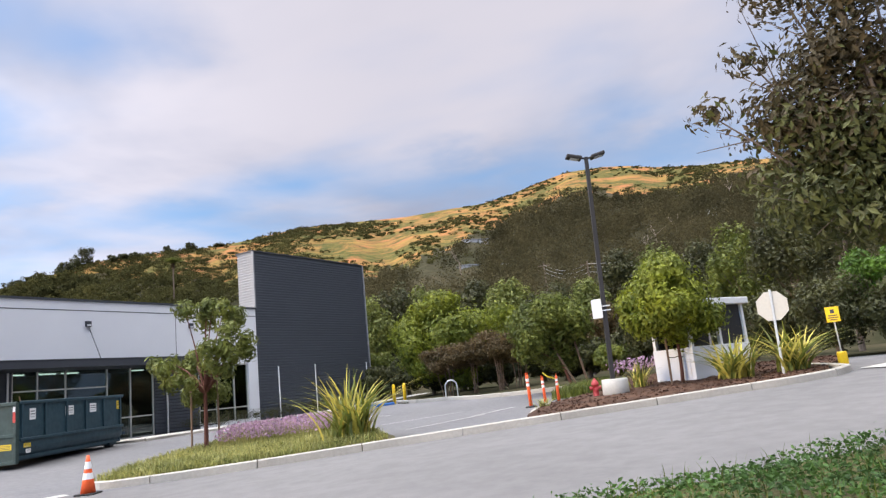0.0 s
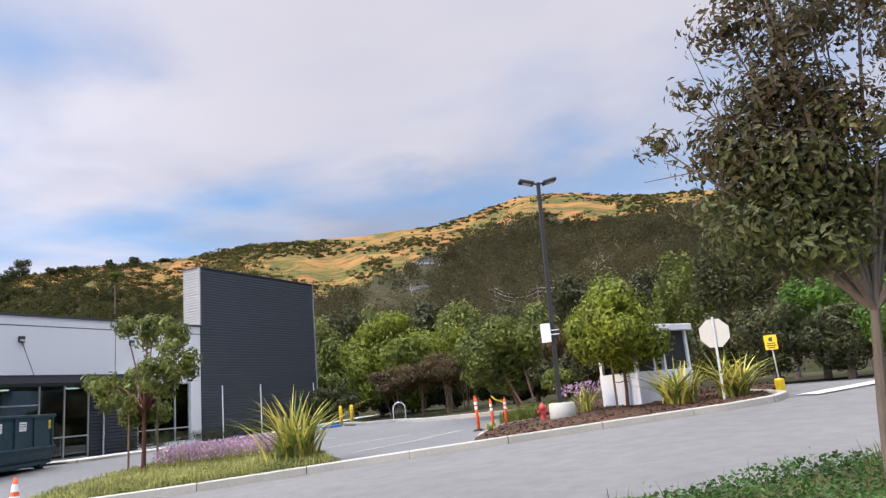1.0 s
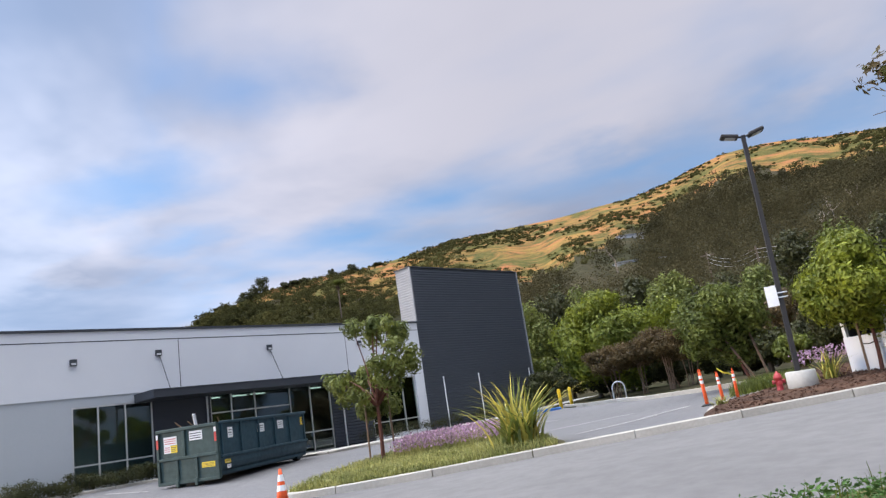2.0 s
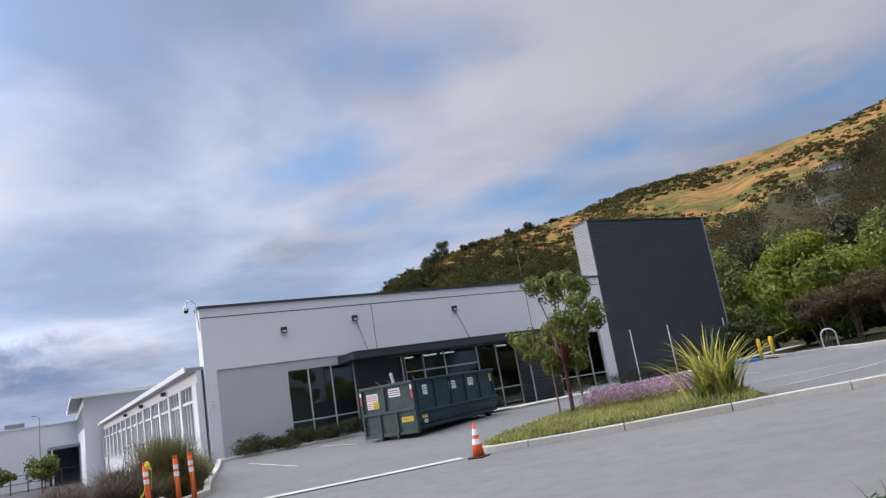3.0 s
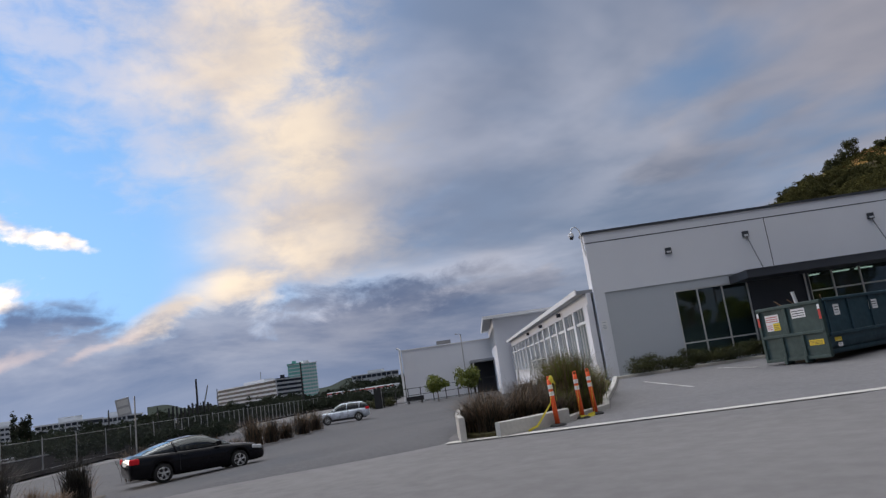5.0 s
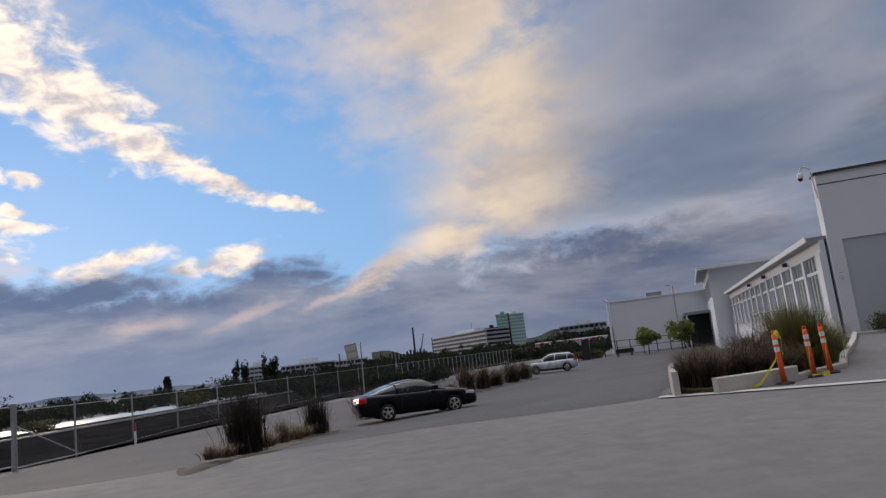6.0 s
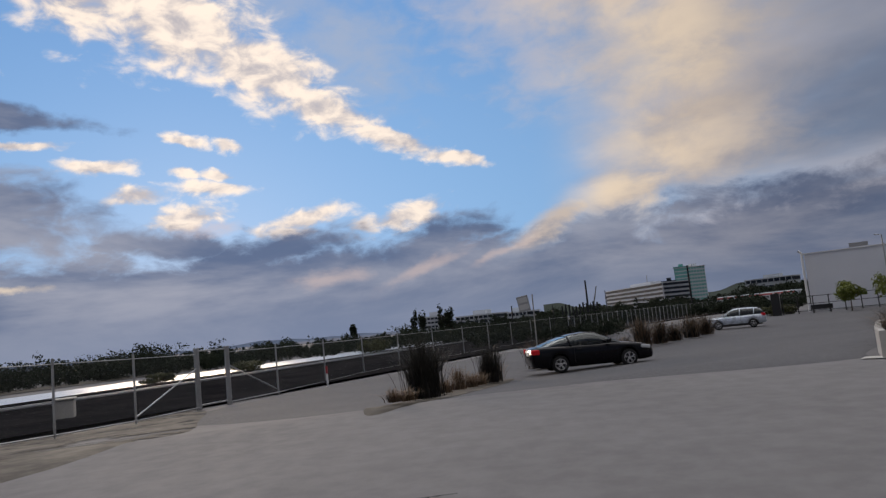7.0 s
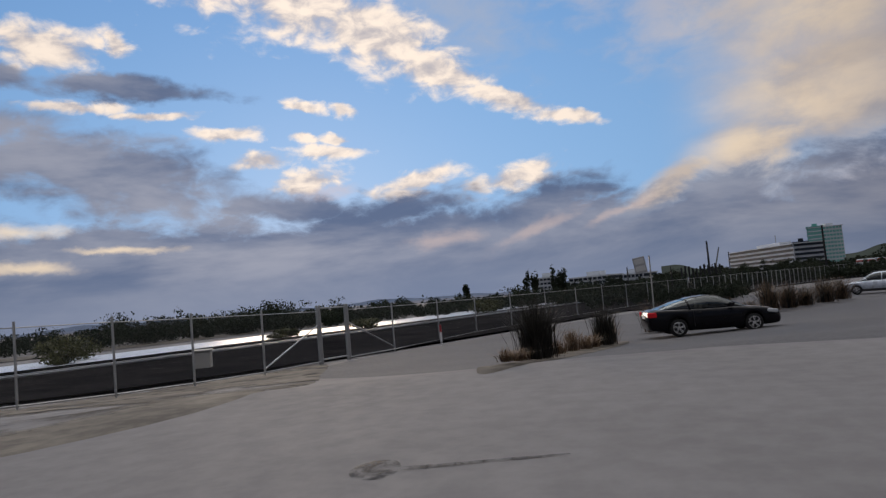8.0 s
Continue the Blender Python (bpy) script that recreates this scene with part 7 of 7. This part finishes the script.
def reeve():
    mk = thing("marker_post", Matrix.Translation(at(-37.5, -8.0)), "white and red marker post", "post")
    part("shaft", boxed((-0.045, -0.045, 0), (0.045, 0.045, 0.7)), WHITE_METAL, mk)
    part("red_top", boxed((-0.05, -0.05, 0.7), (0.05, 0.05, 1.1)), RED_PAINT, mk)
    bx = thing("utility_box", Matrix.Translation(at(-31.8, -19.0)) @ pose(0, 0, 0, 0, 0, 25), "grey concrete utility box by the tracks", "box")
    part("body", boxed((-0.55, -0.4, 0), (0.55, 0.4, 0.95), 0.04), CONCRETE, bx)
    part("lid", boxed((-0.6, -0.45, 0.95), (0.6, 0.45, 1.03), 0.02), CONCRETE, bx)
    x, y = polar(84.9, 36)
    sg = thing("lot_sign", Matrix.Translation(at(x, y)) @ pose(0, 0, 0, 0, 0, 75), "grey metal sign plate on a post", "sign")
    top = EYE + 36 * math.tan(radians(1.9)) - float(lie(x, y))
    part("post", tubed([(0, 0, 0), (0.05, 0, top)], 0.035, 6), GALV, sg)
    part("plate", boxed((-0.28, -0.05, top - 0.8), (0.32, -0.035, top), 0.004, pose(0, 0, 0, 0, -8, 0)), GALV, sg)
    for z in (0.08, 0.44):
        part("plate_mark", boxed((-0.22, -0.054, top - z - 0.26), (0.26, -0.0505, top - z), 0, pose(0, 0, 0, 0, -8, 0)), ALU, sg)
    for k, (a, r, te, rad) in enumerate(((80.47, 160, 2.58, 0.28), (72.55, 190, 2.85, 0.32), (86.6, 120, 1.15, 0.14), (83.3, 130, 0.9, 0.12), (79.0, 170, 1.6, 0.16))):
        x, y = polar(a, r)
        ob = thing("mast", pose(x, y, -1.15), "tall dark pole by the railway", "pole", "masts by the railway")
        h = EYE + r * math.tan(radians(te)) + 1.15
        part("shaft", tubed([(0, 0, 0), (0, 0, h)], [rad, rad * 0.7], 6), BLACK, ob)
        part("bracket", boxed((-0.5, -0.1, h * 0.72), (0.5, 0.1, h * 0.78)), BLACK, ob)
    pts = [polar(81.4 - 0.28 * i + (0.6 if i > 6 else 0), 210) for i in range(-8, 8)]
    for k, (x, y) in enumerate(pts[4:]):
        ob = thing("pile", pose(x, y, -1.15), "dark upright pile by the water", "pile", "piles")
        part("shaft", tubed([(0, 0, 0), (0, 0, 5.2 + 0.5 * math.sin(k * 1.3))], 0.30, 6), BLACK, ob)


reeve()

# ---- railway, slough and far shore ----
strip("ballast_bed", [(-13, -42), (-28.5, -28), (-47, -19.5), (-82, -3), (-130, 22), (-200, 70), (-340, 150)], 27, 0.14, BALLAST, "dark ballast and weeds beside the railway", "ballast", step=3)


def rails():
    ob = tagged(new("railway"), "pair of steel rails on a low dark bank", "railway", kind="structure")
    run = [(-17, -48), (-34, -33), (-56, -23.0), (-85, -11), (-130, 14), (-200, 62), (-340, 142)]
    q = line(run, 6)
    for off in (0.0, 1.5):
        pts = [Vector((x - off * 0.45, y - off, float(lie(x, y)) + 0.22)) for x, y in q]
        part("rail", tubed(pts, 0.07, 4), GALV, ob)
    bm = bmesh.new()
    rows = []
    d = np.gradient(q, axis=0)
    d /= np.linalg.norm(d, axis=1)[:, None]
    for p, t in zip(q, d):
        nx, ny = -t[1], t[0]
        z = float(lie(*p))
        rows.append([bm.verts.new((p[0] + nx * o, p[1] + ny * o, z + h)) for o, h in ((-2.6, 0.0), (-1.2, 0.12), (2.6, 0.12), (3.6, 0.0))])
    for a, b in zip(rows, rows[1:]):
        for k in range(3):
            bm.faces.new((a[k], a[k + 1], b[k + 1], b[k]))
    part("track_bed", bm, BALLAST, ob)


rails()
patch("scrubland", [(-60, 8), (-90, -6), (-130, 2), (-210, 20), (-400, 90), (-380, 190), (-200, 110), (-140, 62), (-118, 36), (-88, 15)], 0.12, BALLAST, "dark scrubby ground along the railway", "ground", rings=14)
strip("slough", [(-26, -62), (-44, -43.5), (-72, -31), (-96, -19), (-122, -8.5)], 11.5, 0.2, WATER, "still tidal slough water painted pale with reflected sky", "water", step=4)
strip("tan_bank", [(-44, -82), (-64, -63), (-92, -50), (-130, -37), (-160, -24)], 11, 0.10, DIRT, "low tan bank beyond the slough", "bank", step=4)
patch("bay_water", [(-700, -1400), (-600, -500), (-620, 0), (-1000, 300), (-4000, 600), (-4400, -800), (-3000, -3000)], 0.2, BAY, "hazy blue-grey bay water towards the horizon", "water")


def far_hills():
    """Low ridges across the bay."""
    for (a0, a1, r, e, wob, nm) in ((60, 150, 3600, 0.16, 0.12, "far_ridge"), (60, 84, 1500, 0.7, 0.3, "near_ridge")):
        A = np.linspace(a0, a1, 120)
        top = EYE + r * np.tan(np.radians(e + wob * (np.sin(A * 0.31) + 0.6 * np.sin(A * 0.83 + 1) + 0.3 * np.sin(A * 2.3))))
        V = [(*polar(a, r), -2) for a in A] + [(*polar(a, r * 1.05), max(0, z)) for a, z in zip(A, top)]
        n = len(A)
        F = [(i, i + 1, n + i + 1, n + i) for i in range(n - 1)]
        # the far ridge carries its distance haze as a paler blue base colour
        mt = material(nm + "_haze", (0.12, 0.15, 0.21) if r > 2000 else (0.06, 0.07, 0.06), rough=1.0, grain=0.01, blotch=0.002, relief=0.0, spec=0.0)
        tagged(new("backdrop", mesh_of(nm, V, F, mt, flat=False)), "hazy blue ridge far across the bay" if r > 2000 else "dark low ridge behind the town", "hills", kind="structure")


far_hills()


def shore_trees():
    g = np.random.default_rng(31)
    V = []
    for (a0, a1, r0, r1, h0, h1, n) in ((84, 140, 100, 145, 1.6, 3.4, 640), (113.2, 116, 107, 114, 4.6, 5.4, 16), (117, 119, 107, 114, 3.8, 4.6, 12), (122.2, 124, 104, 110, 4.4, 5.2, 10), (108, 122, 100, 120, 2.4, 4.0, 60), (124, 128, 95, 110, 3.0, 4.2, 26), (56, 74, 300, 380, 4, 6.5, 150), (64, 90, 125, 185, 2.0, 3.1, 260), (78, 90, 70, 110, 1.0, 1.9, 90), (74, 92, 300, 420, 4, 7, 150), (60, 68.5, 420, 470, 8, 11.5, 60)):
        for _ in range(n):
            a, r, h = g.uniform(a0, a1), g.uniform(r0, r1), g.uniform(h0, h1)
            h *= 0.85 + 0.28 * math.sin(a * 1.9) * math.sin(a * 0.7 + 1)
            x, y = polar(a, r)
            w = h * g.uniform(0.35, 0.7)
            lm = [(x, y, -1.1 + h * 0.42, w, w, h * 0.46)] + [(x + g.normal() * w * 0.6, y + g.normal() * w * 0.6, -1 + h * g.uniform(0.5, 0.95), w * 0.4, w * 0.4, h * 0.16) for _ in range(3)]
            p, u = lump_points(g, lm, 130, 0.3)
            V.append(leaf_quads(g, p, 0.0032 * r, 0.6, out=u)[0])
    v = np.concatenate(V)
    tagged(new("shore_trees", mesh_of("shore_trees", v, np.arange(len(v)).reshape(-1, 4).tolist(), FAR_TREES)), "dark belt of trees along the far shore", "trees", kind="stuff")
    for k, (a, r, h, w) in enumerate(((94.6, 150, 7.0, 0.9), (94.0, 150, 6.6, 0.9), (92.5, 150, 7.0, 0.9), (91.6, 152, 6.4, 0.9), (92.0, 151, 6.0, 0.8), (99.6, 130, 4.6, 1.0))):
        x, y = polar(a, r)
        tree("poplar", (x, y, -1.1), (0, 0, h * 0.55), (w, w, h * 0.5), "slim dark poplar on the far shore", FAR_TREES, leaf=0.6, n=380, trunk=0.15, seed=300 + k, lumps=10, group="poplars")
    for k, (x, y, h, w) in enumerate(((-50, -42, 2.4, 3.0), (-45, -39, 1.8, 1.8), (-37, -41, 1.9, 2.4), (-33, -42, 1.6, 2.2), (-63, -29, 1.0, 1.6), (-74, -24, 1.2, 2.0), (-92, -13, 2.0, 2.6))):
        tree("bank_shrub", (x, y, -1.1), (0, 0, h * 0.5), (w, w, h * 0.5), "dark green shrub on the slough bank", LEAF_DARK, leaf=0.26, n=1500, trunk=0.06, seed=320 + k, lumps=12, group="shrubs on the bank")
    for k, (a, r, h, w) in enumerate(((61.9, 85, 3.4, 1.5), (59.4, 80, 3.9, 1.6))):
        x, y = polar(a, r)
        tree("lot_tree", at(x, y), (0, 0, h * 0.62), (w, w, h * 0.36), "small green tree before the warehouse", LEAF_MID, leaf=0.34, n=1500, trunk=0.08, seed=340 + k, lumps=12, group="trees by the warehouse")
    for k, (a, r, h, w) in enumerate(((67.0, 92, 1.4, 1.6), (66.0, 94, 1.3, 1.2))):
        x, y = polar(a, r)
        tree("lot_shrub", at(x, y), (0, 0, h * 0.5), (w, w, h * 0.5), "dark shrub at the lot edge", LEAF_DARK, leaf=0.3, n=900, trunk=0.05, seed=350 + k, lumps=10, group="shrubs at the lot edge")


shore_trees()

FAR_WHITE = material("far_white_cladding", (0.55, 0.58, 0.62), (0.47, 0.50, 0.54), rough=0.7, grain=0.5, blotch=0.05, relief=0.0)
FAR_GLASS = material("far_dark_glazing", (0.03, 0.038, 0.052), (0.02, 0.027, 0.038), spec=0.15, rough=0.6, grain=0.5, blotch=0.05, relief=0.0)
GREEN_GLASS = material("green_tower_glass", (0.16, 0.42, 0.38), (0.11, 0.32, 0.30), rough=0.3, grain=0.3, blotch=0.05, relief=0.0)


def banded(name, az0, az1, r0, r1, e0, floors, label, body, band, frac=0.5, depth=18, uprights=0, base_e=None):
    """A far office block with a window band on each floor, its front between two bearings."""
    x0, y0 = polar(az0, r0)
    x1, y1 = polar(az1, r1)
    L = math.hypot(x1 - x0, y1 - y0)
    yaw = math.degrees(math.atan2(y1 - y0, x1 - x0))
    H = EYE + (r0 + r1) / 2 * math.tan(radians(e0)) + 1.15
    ob = thing(name, pose(x0, y0, -1.15, 0, 0, yaw), label, "building")
    part("wall", boxed((0, 0, 0), (L, depth, H)), body, ob)
    fh = H / floors
    for k in range(floors):
        w = part("window_band", boxed((0.6, -0.25, k * fh + fh * (1 - frac)), (L - 0.6, -0.02, k * fh + fh * 0.98)), band, ob)
        part("side_band", boxed((-0.25, 0.4, k * fh + fh * (1 - frac)), (-0.02, depth - 0.4, k * fh + fh * 0.98)), band, ob)
        part("side_band", boxed((L + 0.02, 0.4, k * fh + fh * (1 - frac)), (L + 0.25, depth - 0.4, k * fh + fh * 0.98)), band, ob)
        for j in range(1, uprights):
            part("mullion", boxed((L * j / uprights - 0.2, -0.4, k * fh + fh * (1 - frac)), (L * j / uprights + 0.2, -0.26, k * fh + fh * 0.98)), body, w)
    part("roof", boxed((-0.5, -0.6, H), (L + 0.5, depth + 0.3, H + 0.6)), body, ob)
    part("roof_plant", boxed((L * 0.35, depth * 0.3, H + 0.6), (L * 0.7, depth * 0.7, H + 2.6)), body, ob)
    return ob


def town():
    banded("green_tower", 73.55, 72.55, 560, 560, 2.76, 11, "green glass office tower across the water", GREEN_GLASS, FAR_WHITE, 0.28, 14, 0)
    banded("white_tower", 72.55, 71.3, 560, 566, 2.68, 11, "white office tower with dark window bands", FAR_WHITE, GREEN_GLASS, 0.55, 14, 6)
    banded("banded_office", 78.95, 74.55, 520, 440, 1.55, 6, "long white office block with dark window bands", FAR_WHITE, FAR_GLASS, 0.55, 18, 0)
    banded("dark_office", 74.55, 73.55, 470, 470, 1.75, 6, "dark upright-ribbed office block", FAR_GLASS, FAR_WHITE, 0.9, 14, 8)
    banded("low_office", 94.2, 91.8, 330, 330, 0.85, 4, "low white office across the slough", FAR_WHITE, FAR_GLASS, 0.5, 14, 8)
    banded("low_office", 91.2, 88.2, 330, 320, 0.62, 3, "low white office across the slough", FAR_WHITE, FAR_GLASS, 0.6, 14, 8)
    banded("low_office", 87.8, 85.4, 360, 350, 0.55, 2, "low white office across the slough", FAR_WHITE, FAR_GLASS, 0.5, 12, 8)
    banded("ridge_building", 68.6, 65.4, 480, 470, 1.15, 3, "long grey building behind the railway trees", WALL_GREY, FAR_GLASS, 0.5, 14, 8)
    for a, r, e0, e1, lean in ((75.7, 600, 1.4, 2.5, -6), (80.05, 400, 0.6, 2.0, 5)):
        x, y = polar(a, r)
        ob = thing("crane", pose(x, y, 0), "thin far construction crane", "crane", "cranes")
        part("boom", tubed([(0, 0, 4), (lean, 2, EYE + r * math.tan(radians(e1)))], [0.5, 0.3], 5), GALV, ob)
        part("cab", boxed((-1.5, -1, 0), (1.5, 1, 4)), GALV, ob)


town()


def train():
    a0, a1, r0, r1 = 70.75, 65.3, 300, 262
    x0, y0 = polar(a0, r0)
    x1, y1 = polar(a1, r1)
    L = math.hypot(x1 - x0, y1 - y0)
    m = pose(x0, y0, -1.15, 0, 0, math.degrees(math.atan2(y1 - y0, x1 - x0)))
    ob = thing("commuter_train", m, "red and white commuter train on the railway", "train")
    n = 4
    top = EYE + 285 * math.tan(radians(0.14)) + 1.15
    for k in range(n):
        a, b = L * k / n + 0.25, L * (k + 1) / n - 0.25
        c = part("carriage", boxed((a, 0, 0.6), (b, 3, top), 0.3, seg=2), FAR_WHITE, ob)
        part("red_band", boxed((a + 0.2, -0.03, top - 1.0), (b - 0.2, -0.005, top - 0.35)), RED_PAINT, c)
        for j in range(6):
            xx = a + (b - a) * (j + 0.25) / 6
            part("window", boxed((xx, -0.04, top - 2.0), (xx + (b - a) / 12, -0.006, top - 1.2)), FAR_GLASS, c)


train()


def warehouse():
    x0, y0 = polar(64.4, 98)
    x1, y1 = polar(56.5, 98)
    L = math.hypot(x1 - x0, y1 - y0)
    m = pose(x0, y0, -1.15, 0, 0, math.degrees(math.atan2(y1 - y0, x1 - x0)))
    H = EYE + 98 * math.tan(radians(2.6)) + 1.15
    ob = thing("warehouse", m, "plain pale grey warehouse with a flat roof", "building")
    part("wall", boxed((0, 0, 0), (L, 20, H)), WALL_WHITE, ob)
    part("parapet", boxed((-0.1, -0.1, H), (L + 0.1, 20.1, H + 0.15)), WHITE_METAL, ob)
    part("wall_vent", boxed((5.0, -0.1, H + 0.2), (7.0, 0.3, H + 0.7)), GALV, ob)
    part("downpipe", tubed([(-0.25, -0.2, 0), (-0.25, -0.2, H + 0.2), (-0.6, -0.2, H + 0.5)], 0.16, 6), WHITE_METAL, ob)
    part("lamp_mast", tubed([(L * 0.62, -6, 0), (L * 0.62, -6, H + 0.9), (L * 0.62 - 0.7, -6, H + 1.0)], 0.07, 6), GALV, ob)
    sh = thing("lean_to_shed", m @ pose(L * 0.68, -7, 0), "dark open lean-to shed beside the block", "shed")
    part("roof", slab([(0, 0), (7, 0), (7, 7), (0, 7)], 4.1, 4.4), GREY_SIDING, sh)
    part("back", boxed((0.1, 6.6, 0), (7, 6.9, 4.1)), BLACK, sh)
    for x in (0.3, 3.5, 6.8):
        part("post", boxed((x - 0.08, 0.1, 0), (x + 0.08, 0.3, 4.1)), WHITE_METAL, sh)
    part("side", boxed((4.5, 0.4, 0), (6.9, 6.5, 4.1)), BLACK, sh)
    fr = thing("yard_fence", m, "black steel yard fence before the warehouse", "fence")
    for k in range(11):
        x = -2.5 + k * 1.6
        part("post", tubed([(x, -7.5, 0), (x, -7.5, 2.0)], 0.06, 5), BLACK, fr)
    for z in (0.3, 1.1, 1.95):
        part("rail", tubed([(-2.5, -7.5, z), (13.5, -7.5, z)], 0.035, 5), BLACK, fr)
    part("gate_pillar", boxed((-3.6, -8, 0), (-2.7, -7, 2.6)), BLACK, fr)
    bn = thing("picnic_bench", m @ pose(0.5, -9.5, 0), "dark metal bench by the yard fence", "bench")
    part("seat", boxed((0, 0, 0.42), (2.2, 0.45, 0.5)), BLACK, bn)
    part("backrest", boxed((0, 0.4, 0.5), (2.2, 0.47, 0.95)), BLACK, bn)
    for x in (0.2, 1.95):
        part("leg", boxed((x, 0.05, 0), (x + 0.08, 0.4, 0.42)), BLACK, bn)


warehouse()
